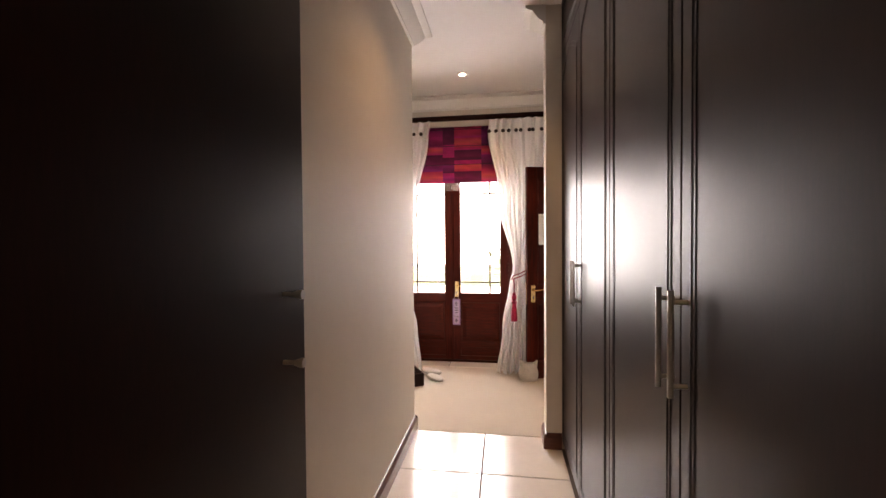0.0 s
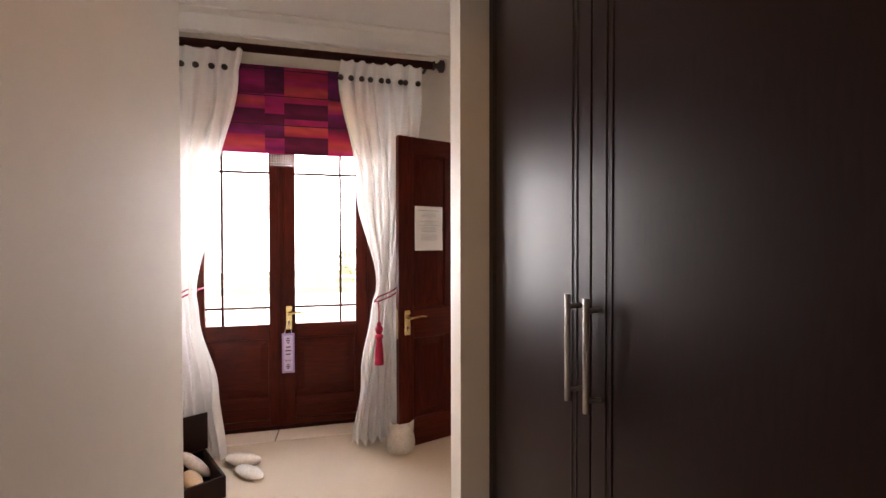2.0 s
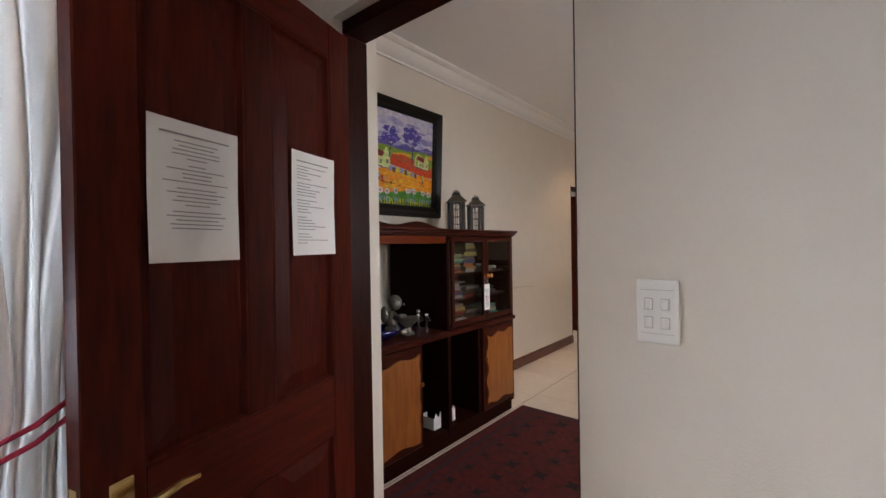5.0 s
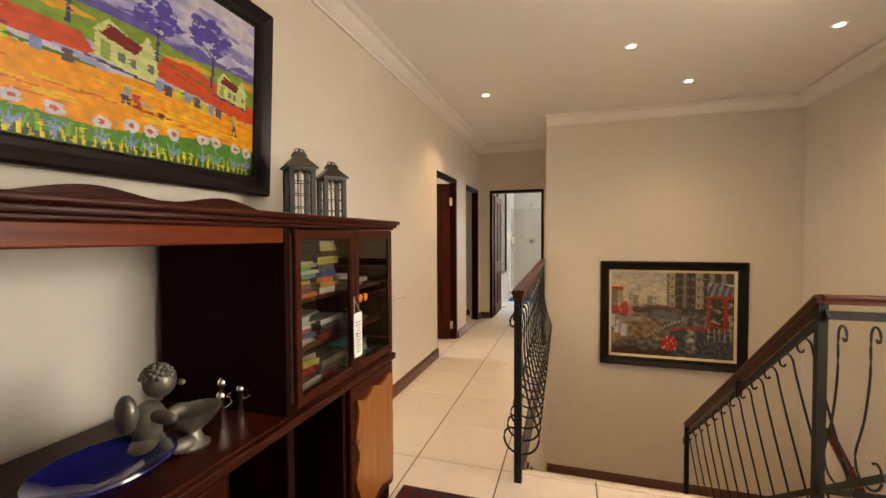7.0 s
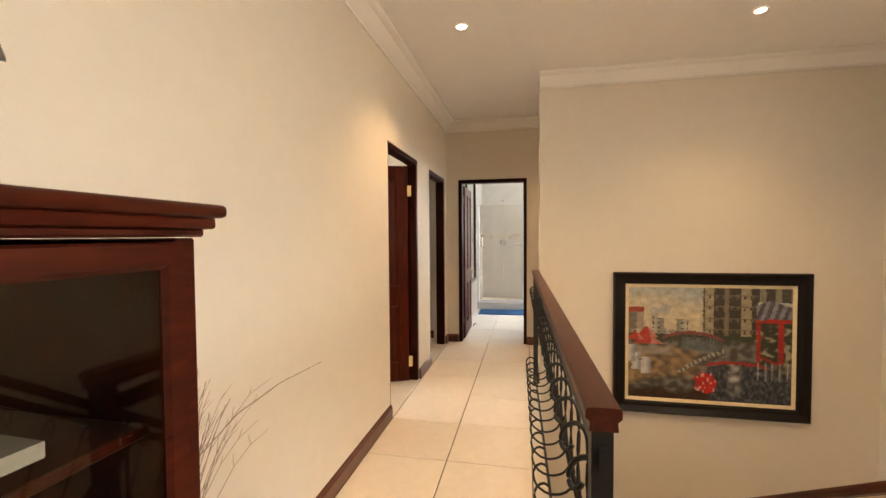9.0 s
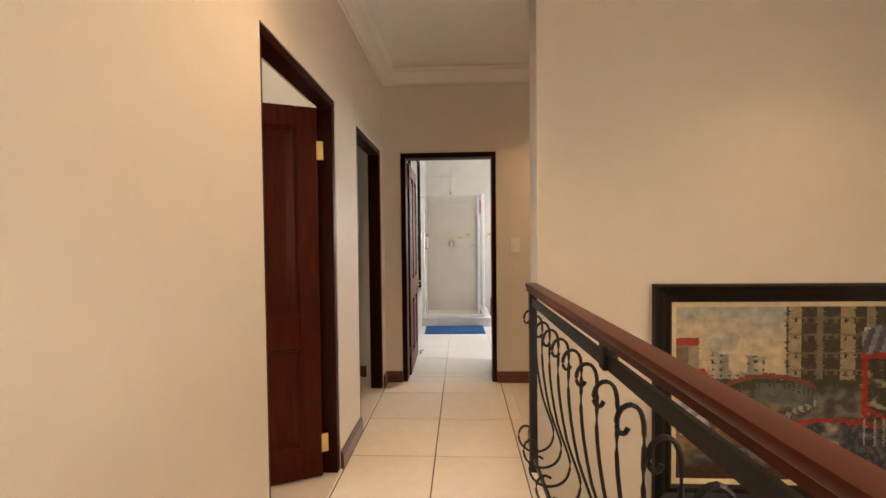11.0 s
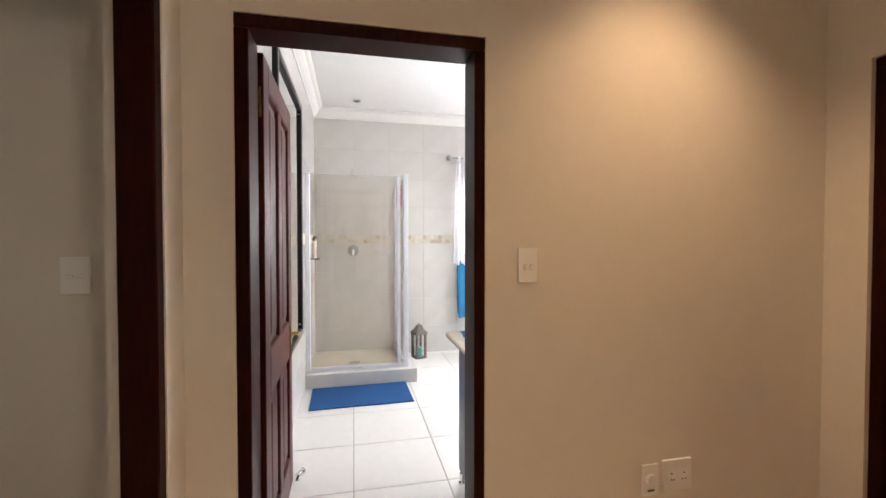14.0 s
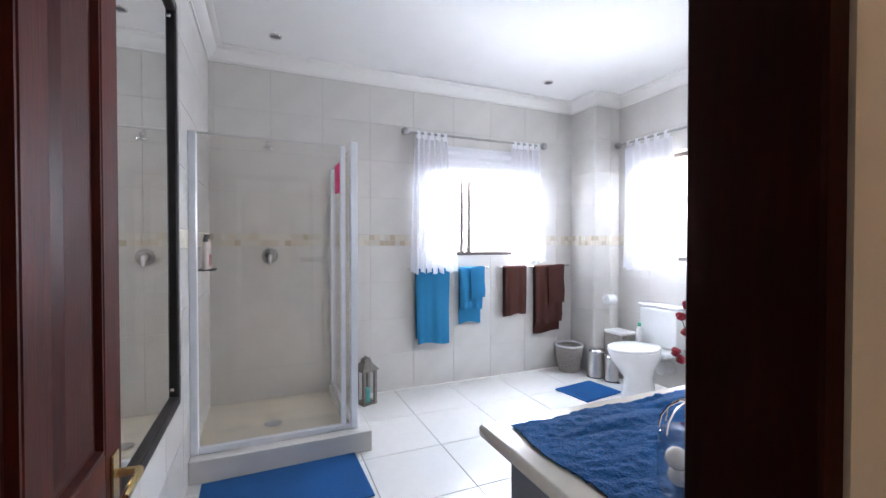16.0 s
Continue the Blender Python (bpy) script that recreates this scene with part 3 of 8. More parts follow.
def wardrobe(seams, label, side=1, xf=FX, back=0.949, z_split=2.455, handles=(), knobs=()):
    ob = thing("fitted_wardrobe", (xf + side * 0.3, sum(seams) / len(seams), 0), label, "wardrobe")
    lo, hi = min(seams), max(seams)
    a, b = sorted((xf + side * 0.022, back))
    part("carcass", boxes((a, b, lo, hi, 0.06, TOP - 0.003)), ESPRESSO_LINE, ob)
    part("plinth", boxes((min(xf + side * 0.05, back), max(xf + side * 0.05, back), lo, hi, 0.0, 0.059)), ESPRESSO, ob)
    for s, e in zip(seams, seams[1:]):
        for z0, z1, n in ((0.065, z_split - 0.002, "door"), (z_split + 0.002, TOP - 0.004, "top_door")):
            x0, x1 = sorted((xf, xf + side * 0.021))
            d = part(n, slab(x0, x1, s + 0.0015, e - 0.0015, z0, z1, 0.003, 2), ESPRESSO, ob)
            bm = bmesh.new()
            for inset in (0.050, 0.068):
                p, q = s + inset, e - inset
                zb, zt = z0 + 0.07 + inset - 0.05, z1 - 0.06 - (inset - 0.05)
                arc = 0.09 if n == "door" else 0.0
                pts = [(xf, p, zb), (xf, q, zb), (xf, q, zt - arc)]
                if arc:
                    pts += [(xf, q - (q - p) * k / 8, zt - arc + arc * math.sin(math.pi * k / 8)) for k in range(1, 8)]
                else:
                    pts += [(xf, q, zt), (xf, p, zt)]
                pts += [(xf, p, zt - arc), (xf, p, zb)]
                tube(bm, pts, 0.0028, 5)
            if side > 0:
                part("moulding", bm, ESPRESSO_LINE, d, "routed bead line")
            else:
                bm.free()
    for y, z in knobs:
        bm = bmesh.new()
        tube(bm, [(xf, y, z), (xf - side * 0.022, y, z), (xf - side * 0.046, y, z), (xf - side * 0.052, y, z)], [0.006, 0.005, 0.012, 0.011], 12)
        part("knob", bm, STEEL, ob, "flared steel knob", smooth=50)
    for y in handles:
        bm = bmesh.new()
        hx = xf - side * 0.032
        tube(bm, [(hx, y, 1.012), (hx, y, 1.228)], 0.006, 10)
        for z in (1.035, 1.205):
            tube(bm, [(hx, y, z), (xf, y, z)], 0.005, 8)
        part("bar_handle", bm, STEEL, ob, "brushed steel bar handle", smooth=True)
    return ob


wardrobe([-1.42, -0.835, -0.25, 0.335, 0.920, 1.505, 2.090, 2.690], "tall espresso-brown fitted wardrobe doors with steel bar handles", handles=(0.887, 0.953, 2.056, 2.123, -0.283, -0.217))
wardrobe([-1.45, -0.65, 0.18, 1.045], "espresso-brown fitted cupboard at the corridor wall with steel handles", side=-1, xf=-0.545, back=-0.639, knobs=((0.935, 1.04), (0.935, 1.205)))

# ---- garden doors ----
FR = 4.52
gd = thing("garden_doors", (-0.56, FR, 0), "closed pair of mahogany glazed garden doors with lower panels", "door")
part("frame", slabs([(-1.218, -1.155, FR - 0.02, FR + 0.07, 0, 2.26), (0.035, 0.098, FR - 0.02, FR + 0.07, 0, 2.26), (-1.218, 0.098, FR - 0.02, FR + 0.07, 2.26, 2.318)], 0.004), MAHOG, gd, "dark mahogany door frame")
part("threshold", slab(-1.155, 0.035, FR - 0.02, FR + 0.07, 0.006, 0.03, 0.004), MAHOG_DARK, gd)
for x0, x1, inner in ((-1.1545, -0.567, 1), (-0.563, 0.0345, 0)):
    leaf = part("leaf", slabs([(x0, x0 + 0.085, FR, FR + 0.042, 0.03, 2.255), (x1 - 0.085, x1, FR, FR + 0.042, 0.03, 2.255)], 0.003), MAHOG, gd, "mahogany leaf stiles")
    part("rail", slabs([(x0 + 0.085, x1 - 0.085, FR, FR + 0.042, a, b) for a, b in ((0.03, 0.07), (0.165, 0.225), (0.66, 0.757), (2.13, 2.255))], 0.003), MAHOG_H, leaf)
    part("panel", panel_mesh(x0 + 0.085, x1 - 0.085, 0.225, 0.66, FR, FR + 0.042), MAHOG_H, leaf)
    part("panel", slab(x0 + 0.085, x1 - 0.085, FR + 0.012, FR + 0.030, 0.07, 0.165, 0.004), MAHOG_H, leaf)
    pane = part("pane", boxes((x0 + 0.085, x1 - 0.085, FR + 0.018, FR + 0.022, 0.757, 2.13)), GLASS, leaf, "clear glass pane")
    pane.visible_shadow = False
    vx = (x0 + 0.085 + 0.11) if inner else (x1 - 0.085 - 0.11)
    part("glazing_bar", slabs([(vx - 0.008, vx + 0.008, FR + 0.006, FR + 0.034, 0.757, 2.13)], 0.003), MAHOG_DARK, leaf)
    part("glazing_bar", slabs([(x0 + 0.085, x1 - 0.085, FR + 0.007, FR + 0.033, z - 0.008, z + 0.008) for z in (0.876, 1.834)], 0.003), MAHOG_DARK, leaf)
part("meeting_bead", slab(-0.585, -0.553, FR - 0.012, FR - 0.0005, 0.03, 2.255, 0.004), MAHOG, gd)
lever(gd, -0.520, FR, 0.80, 1, -1, local=False, ph=0.17)

# ---- curtains, rod, blind ----
rod = thing("curtain_rod", (-0.56, 4.2, 2.55), "thick dark wooden curtain pole with turned finials", "curtain rod")
bm = bmesh.new()
tube(bm, [(-1.60, 4.2, 2.56), (0.47, 4.2, 2.56)], 0.026, 14)
part("pole", bm, MAHOG_DARK, rod, smooth=True)
for s, x in ((1, 0.47), (-1, -1.60)):
    bm = bmesh.new()
    tube(bm, [(x, 4.2, 2.56), (x + s * 0.012, 4.2, 2.56), (x + s * 0.014, 4.2, 2.56), (x + s * 0.03, 4.2, 2.56), (x + s * 0.05, 4.2, 2.56), (x + s * 0.075, 4.2, 2.56), (x + s * 0.085, 4.2, 2.56)], [0.028, 0.032, 0.018, 0.018, 0.042, 0.042, 0.02], 14)
    part("finial", bm, DARKBTN, rod, smooth=60)
    bm = bmesh.new()
    tube(bm, [(x - s * 0.04, 4.2, 2.56), (x - s * 0.04, 4.33, 2.56)], 0.012, 8)
    part("bracket", bm, DARKBTN, rod)


def curtain(label, keys, folds, y0, name="curtain", mat=CURTAIN, amp=0.03, z_steps=40, seed=1, group=""):
    """Hanging cloth. keys: (z, left x, right x, fold depth), from the top down."""
    rnd = random.Random(seed)
    ph = [rnd.uniform(-0.5, 0.5) for _ in range(folds + 2)]
    am = [rnd.uniform(0.6, 1.3) for _ in range(folds + 2)]
    zs = [keys[0][0] + (keys[-1][0] - keys[0][0]) * k / z_steps for k in range(z_steps + 1)]
    n = folds * 10
    rows = []
    for z in zs:
        for a, b in zip(keys, keys[1:]):
            if a[0] >= z >= b[0]:
                f = (a[0] - z) / (a[0] - b[0])
                f = f * f * (3 - 2 * f)
                l, r, d = (a[i] + (b[i] - a[i]) * f for i in (1, 2, 3))
                break
        row = []
        for k in range(n + 1):
            u = k / n
            i = int(u * folds)
            w = math.sin(2 * math.pi * (u * folds) + ph[min(i, folds)] * 0.6 + 0.5 * math.sin(z * 2.1 + i))
            wob = 0.012 * math.sin(z * 3 + u * 9 + seed)
            row.append((l + (r - l) * u + 0.006 * math.sin(7 * z + 30 * u), y0 + d * am[min(i, folds)] * w + wob, z))
        rows.append(row)
    return rows


def add_curtain(label, keys, folds, y0, seed, tieback_x):
    rows = curtain(label, keys, folds, y0, seed=seed)
    ob = thing("curtain", (sum(keys[-1][1:3]) / 2, y0, 0), label, "curtain", "garden door curtains")
    bm = bmesh.new()
    sheet(bm, rows)
    part("cloth", bm, CURTAIN, ob, smooth=180)
    top = rows[0]
    for k in range(9):
        u = (k + 0.35 + 0.25 * math.sin(k * 3 + seed)) / 9
        row = rows[3]
        p = row[min(len(row) - 1, int(u * (len(row) - 1)))]
        bm = bmesh.new()
        tube(bm, [(p[0], y0 - 0.042, 2.395), (p[0], y0 - 0.052, 2.395), (p[0], y0 - 0.062, 2.395)], [0.019, 0.017, 0.010], 10)
        part("button", bm, DARKBTN, ob, "dark wooden button", smooth=True)
    return ob


add_curtain("cream curtain with dark buttons, tied back with a rose cord", [(2.52, -0.14, 0.39, 0.024), (2.38, -0.16, 0.38, 0.022), (1.7, -0.05, 0.33, 0.032), (1.05, 0.07, 0.22, 0.03), (0.90, 0.04, 0.22, 0.032), (0.45, -0.03, 0.24, 0.04), (0.015, -0.09, 0.27, 0.045)], 7, 4.16, 3, 0.12)
add_curtain("cream curtain with dark buttons, tied back with a rose cord", [(2.52, -1.50, -0.73, 0.026), (2.38, -1.50, -0.76, 0.024), (1.7, -1.45, -0.875, 0.034), (1.05, -1.27, -1.00, 0.03), (0.90, -1.27, -0.98, 0.03), (0.45, -1.35, -0.89, 0.04), (0.015, -1.42, -0.84, 0.045)], 8, 4.16, 7, -1.14)


def tieback(x, label, tx):
    ob = thing("curtain_tieback", (x, 4.13, 0.95), label, "tieback", "curtain tiebacks")
    bm = bmesh.new()
    for dz in (0.0, 0.03):
        tube(bm, [(x - 0.07, 4.12, 0.95), (x - 0.05, 4.085, 0.955 + dz), (x + 0.03, 4.085, 0.985 + dz), (x + 0.11, 4.12, 1.03 + dz), (x + 0.14, 4.25, 1.05), (x + 0.14, 4.33, 1.05)], 0.005, 6)
    tube(bm, [(x - 0.05, 4.08, 0.955), (x - 0.045, 4.075, 0.90), (tx, 4.075, 0.82)], 0.005, 6)
    part("cord", bm, CORD, ob)
    bm = bmesh.new()
    prof = [(0.006, 0.55), (0.030, 0.548), (0.026, 0.64), (0.020, 0.70), (0.018, 0.715), (0.026, 0.722), (0.028, 0.735), (0.016, 0.748), (0.020, 0.758), (0.026, 0.772), (0.022, 0.790), (0.013, 0.80), (0.016, 0.812), (0.006, 0.825)]
    lathe(bm, prof, tx, 4.075, 14)
    part("tassel", bm, PINK, ob, "deep pink tassel", smooth=50)


tieback(0.13, "rose cord tieback with a deep pink tassel on the cream curtain", 0.085)
tieback(-1.15, "rose cord tieback with a deep pink tassel on the cream curtain", -1.10)
# ---- bedroom things ----


def blend(a, b, t):
    t = max(0.0, min(1.0, t))
    return tuple(x + (y - x) * t for x, y in zip(a, b))


def ease(a, b, x):
    t = max(0.0, min(1.0, (x - a) / (b - a)))
    return t * t * (3 - 2 * t)


def dyed(name, rough=0.45, through=0.0, weave=0.0):
    """Pigment or dye whose colour varies from place to place, kept in the mesh's colour layer."""
    m = material(name, (0.5, 0.5, 0.5), rough, bump=0.3 if not weave else 0.4, bump_scale=90 if not weave else weave)
    n, l = m.node_tree.nodes, m.node_tree.links
    b, at = n["Principled BSDF"], n.new("ShaderNodeAttribute")
    at.attribute_name = "dye"
    l.new(at.outputs["Color"], b.inputs["Base Color"])
    if through:
        tr, mix = n.new("ShaderNodeBsdfTranslucent"), n.new("ShaderNodeMixShader")
        l.new(at.outputs["Color"], tr.inputs["Color"])
        mix.inputs["Fac"].default_value = through
        l.new(b.outputs[0], mix.inputs[1])
        l.new(tr.outputs[0], mix.inputs[2])
        l.new(mix.outputs[0], n["Material Output"].inputs["Surface"])
    return m


def dyed_mesh(name, quads, mat, parent, label="", kind=""):
    """quads: (four points, four colours) each."""
    me = bpy.data.meshes.new(name)
    me.from_pydata([BASE[parent].inverted() @ Vector(p) for q, c in quads for p in q], [], [tuple(range(4 * i, 4 * i + 4)) for i in range(len(quads))])
    layer = me.color_attributes.new("dye", "FLOAT_COLOR", "POINT")
    layer.data.foreach_set("color", [x for q, c in quads for k in c for x in (*k, 1.0)])
    me.materials.append(mat)
    ob = new(name, me)
    ob.parent = parent
    return tagged(ob, label, "", "", kind)


def brushwork(parent, place, view, nx, ny, strokes, seed, tint=0.16):
    """A painting: a ground of small touches and longer broken strokes over it."""
    r = random.Random(seed)
    quads = []
    for i in range(nx):
        for j in range(ny):
            a, b, c, d = i / nx, j / ny, (i + 1) / nx, (j + 1) / ny
            quads.append(([place(*p, 1) for p in ((a, b), (c, b), (c, d), (a, d))], [view((a + c) / 2, (b + d) / 2)] * 4))
    for k in range(strokes):
        u, v = r.uniform(0.01, 0.99), r.uniform(0.01, 0.99)
        t, w, h = r.uniform(-0.7, 0.7), r.uniform(0.006, 0.016), r.uniform(0.002, 0.005)
        col = blend(view(u, v), (0.5, 0.48, 0.42) if r.random() < 0.2 else (0.02, 0.015, 0.01), r.uniform(0, tint))
        pts = []
        for x, y in ((-w, -h * 0.4), (w * 0.3, -h), (w, h * 0.4), (-w * 0.3, h)):
            pts.append((min(1, max(0, u + x * math.cos(t) - y * math.sin(t))), min(1, max(0, v + x * math.sin(t) + y * math.cos(t)))))
        quads.append(([place(*p, 1.3 + 1.7 * k / strokes) for p in pts], [col] * 4))
    dyed_mesh("brushwork", quads, dyed("oil_paint", 0.42), parent, kind="stuff")


def blob(u, v, a, b, n=10, rnd=None, rough=0.25):
    rnd = rnd or random.Random(int(u * 997 + v * 331))
    return [(u + a * math.cos(2 * math.pi * k / n) * (1 + rnd.uniform(-rough, rough)), v + b * math.sin(2 * math.pi * k / n) * (1 + rnd.uniform(-rough, rough))) for k in range(n)]


blind = thing("roman_blind", (-0.56, 4.30, 1.92), "magenta and violet checked roman blind with a beaded fringe", "blind")
part("backing", boxes((-1.10, 0.02, 4.302, 4.306, 1.925, 2.50)), cloth("blind_base", (0.30, 0.06, 0.12), 0.5), blind)
DK, PL, MG, CR, CO, VI = (0.09, 0.007, 0.05), (0.17, 0.010, 0.075), (0.44, 0.018, 0.16), (0.46, 0.022, 0.085), (0.62, 0.085, 0.085), (0.24, 0.016, 0.16)
# each column of checks: from, to, and from the top down the heights with the dye above and below them
COLS = {(-1.10, -0.635): [(2.50, PL), (2.40, MG), (2.315, PL), (2.31, MG), (2.27, CO), (2.22, MG), (2.215, DK), (2.12, PL), (2.115, PL), (2.05, VI), (2.045, CR), (1.985, CO), (1.925, MG)],
        (-0.635, -0.514): [(2.50, DK), (2.32, PL), (2.315, MG), (2.19, MG), (2.185, DK), (2.12, PL), (2.115, VI), (2.03, DK), (2.025, MG), (1.96, VI), (1.925, MG)],
        (-0.514, -0.235): [(2.50, CR), (2.42, CR), (2.39, MG), (2.385, CR), (2.345, CO), (2.29, CR), (2.265, MG), (2.26, DK), (2.20, PL), (2.16, DK), (2.155, MG), (2.12, MG), (2.115, CO), (2.08, CO), (2.045, CR), (2.04, DK), (1.98, PL), (1.925, DK)],
        (-0.235, 0.02): [(2.50, DK), (2.40, VI), (2.30, DK), (2.295, CR), (2.255, CO), (2.21, MG), (2.205, VI), (2.11, DK), (2.105, PL), (2.04, CR), (1.99, CO), (1.925, MG)]}
quads = []
for (a, b), stops in COLS.items():
    for (z1, c1), (z0, c0) in zip(stops, stops[1:]):
        rows = max(1, int((z1 - z0) / 0.015))
        for k in range(rows):
            za, zb = z1 + (z0 - z1) * k / rows, z1 + (z0 - z1) * (k + 1) / rows
            for q in range(6):
                xa, xb = a + (b - a) * q / 6, a + (b - a) * (q + 1) / 6

                def shade(x, z, f):
                    w = 1 + 0.35 * noise.noise(Vector((x * 12, 0, z * 30)))
                    return tuple(t * w for t in blend(c1, c0, f))
                quads.append(([(xa, 4.3005, za), (xb, 4.3005, za), (xb, 4.3005, zb), (xa, 4.3005, zb)], [shade(xa, za, k / rows), shade(xb, za, k / rows), shade(xb, zb, (k + 1) / rows), shade(xa, zb, (k + 1) / rows)]))
dyed_mesh("check", quads, dyed("blind_weave", 0.8, 0.4, 300), blind, "woven magenta, plum and coral checks", kind="stuff")
bm = bmesh.new()
for z in (2.11, 2.30, 2.47):
    box(bm, -1.10, 0.02, 4.294, 4.2974, z, z + 0.006)
part("fold", bm, cloth("blind_fold", (0.05, 0.004, 0.03), 0.1), blind)
bm = bmesh.new()
for k in range(75):
    x = -1.095 + k * 0.015
    n = 5 if -0.66 < x < -0.45 else 2
    for q in range(n):
        z = 1.916 - q * 0.0165
        c = bmesh.ops.create_icosphere(bm, subdivisions=1, radius=0.0062, matrix=Matrix.Translation((x, 4.303, z)))
part("bead_fringe", bm, material("fringe_bead", (0.35, 0.28, 0.24), 0.25, 0.5), blind, "strings of small silvery beads", kind="stuff")

# papers taped to the door, in the door's own axes (its face is at y = 0, x from the hinge)
# the leaf's front face looks at the corridor: y = t side or 0 side


def notice(x0, x1, z0, z1, label, rows, seed):
    ob = thing("notice", None, label, "notice", "notices on the door", m=bedroom_door.matrix_basis @ pose(0, 0.0445, 0))
    r = random.Random(seed)
    bm = bmesh.new()
    n = 8
    pts = []
    for j in range(n + 1):
        v = j / n
        pts.append([(x0 + (x1 - x0) * i / n, 0.001 + 0.006 * abs(i / n - 0.5) * abs(v - 0.5) * 2 + 0.003 * (1 + math.sin(3 * i + seed)) * 0.3, z0 + (z1 - z0) * v) for i in range(n + 1)])
    sheet(bm, pts)
    part("sheet", bm, PAPER, ob, local=True, smooth=180)
    bm = bmesh.new()
    z = z1 - 0.03
    k = 0
    while z > z0 + rows[1]:
        wide = r.uniform(0.25, 0.95) * (x1 - x0 - 0.05)
        if k in (0,) or rows[0] == "full":
            wide = (x1 - x0 - 0.05)
        c = (x0 + x1) / 2 if rows[2] else x1 - 0.02 - wide / 2
        h = 0.0022 if k else 0.0035
        y = 0.0045
        box(bm, c - wide / 2, c + wide / 2, y, y + 0.0006, z, z + h)
        z -= 0.0085 if (k % 5) else 0.014
        k += 1
    part("print", bm, material("print_grey", (0.32, 0.32, 0.34), 0.9), ob, "lines of small grey print", local=True, kind="stuff")
    return ob


# distances from the hinge along the leaf
notice(0.467, 0.676, 1.285, 1.575, "white printed A4 notice taped to the mahogany door", ("mixed", 0.06, True), 3)
notice(0.100, 0.288, 1.29, 1.585, "white printed notice with curled corner taped to the mahogany door", ("mixed", 0.03, False), 8)

# hanger on the garden door handle
hg = thing("door_hanger", (-0.52, 4.44, 0.42), "lilac door hanger with lettering, hung on a brass door handle", "door sign")
part("board", slab(-0.562, -0.478, 4.458, 4.463, 0.42, 0.70, 0.002), material("lilac_card", (0.42, 0.30, 0.62), 0.6, amount=0.1), hg)
part("picture", slab(-0.550, -0.490, 4.4555, 4.4578, 0.435, 0.685, 0), material("lilac_pale", (0.66, 0.58, 0.80), 0.6, amount=0.15, scale=40), hg)
bm = bmesh.new()
for z, w in ((0.66, 0.018), (0.645, 0.026), (0.63, 0.014), (0.60, 0.03), (0.575, 0.036), (0.55, 0.03), (0.475, 0.02), (0.462, 0.028), (0.45, 0.015)):
    box(bm, -0.52 - w / 2, -0.52 + w / 2, 4.4535, 4.4554, z, z + 0.008)
part("print", bm, material("dark_violet_print", (0.06, 0.03, 0.12), 0.7), hg, kind="stuff")
cu = bpy.data.curves.new("text", "FONT")
cu.body, cu.size, cu.extrude, cu.align_x = "love", 0.026, 0.0008, "CENTER"
tx = new("lettering", cu)
bpy.context.view_layer.update()
me = bpy.data.meshes.new_from_object(tx)
bpy.data.objects.remove(tx)
lt = new("lettering", me)
me.materials.append(INK)
lt.parent = hg
lt.matrix_basis = BASE[hg].inverted() @ pose(-0.52, 4.4545, 0.502, 90, 0, 0)
bm = bmesh.new()
tube(bm, [(-0.545, 4.46, 0.70), (-0.52, 4.475, 0.80), (-0.495, 4.46, 0.70)], 0.002, 5)
part("string", bm, PAPER, hg)

# owl door stop
owl_m = material("stone_linen", (0.52, 0.48, 0.43), 0.9, amount=0.25, scale=120, bump=0.6, bump_scale=160)
bm = bmesh.new()
prof = [(0.055, 0.0), (0.082, 0.012), (0.092, 0.05), (0.088, 0.09), (0.078, 0.125), (0.074, 0.15), (0.060, 0.168), (0.02, 0.172)]
lathe(bm, prof, 0.215, 4.00, 20, 0.8)
for s in (-1, 1):
    tube(bm, [(0.215 + s * 0.055, 3.99, 0.150), (0.215 + s * 0.066, 3.985, 0.175), (0.215 + s * 0.080, 3.98, 0.205)], [0.028, 0.018, 0.003], 8)
one("owl_doorstop", bm, owl_m, "grey linen owl-shaped doorstop on the carpet", "doorstop", smooth=50, base=(0.215, 4.0, 0.0))

# box with slippers
bx = thing("storage_box", (-0.97, 3.83, 0.002), "open dark wooden box with a raised lid on the carpet", "box")
R = pose(-0.97, 3.83, 0.002, 0, 0, 30)


def rot(bm, m=R):
    bm.transform(m)
    return bm


part("body", rot(slabs([(-0.15, 0.15, -0.2, -0.185, 0, 0.115), (-0.15, 0.15, 0.185, 0.2, 0, 0.115), (-0.15, -0.135, -0.185, 0.185, 0, 0.115), (0.135, 0.15, -0.185, 0.185, 0, 0.115), (-0.135, 0.135, -0.185, 0.185, 0, 0.01)])), ESPRESSO, bx)
part("lid", rot(slab(-0.16, 0.16, 0.186, 0.2005, 0.116, 0.33, 0.003)), ESPRESSO, bx, "raised dark lid")
for i, (x, y, c) in enumerate(((0.02, -0.08, (0.45, 0.30, 0.18)), (-0.04, 0.06, (0.35, 0.05, 0.05)), (0.07, 0.09, (0.6, 0.55, 0.5)))):
    bm = bmesh.new()
    bmesh.ops.create_uvsphere(bm, u_segments=12, v_segments=8, radius=1, matrix=R @ pose(x, y, 0.09, 20 * i, 12, 30 * i) @ Matrix.Diagonal((0.045, 0.11, 0.032, 1)))
    one("shoe", bm, material("shoe_cloth", c, 0.9, amount=0.2, scale=90), "soft shoe lying in the open wooden box", "shoe", "shoes in the box", smooth=80, base=tuple(R @ Vector((x, y, 0.011))))
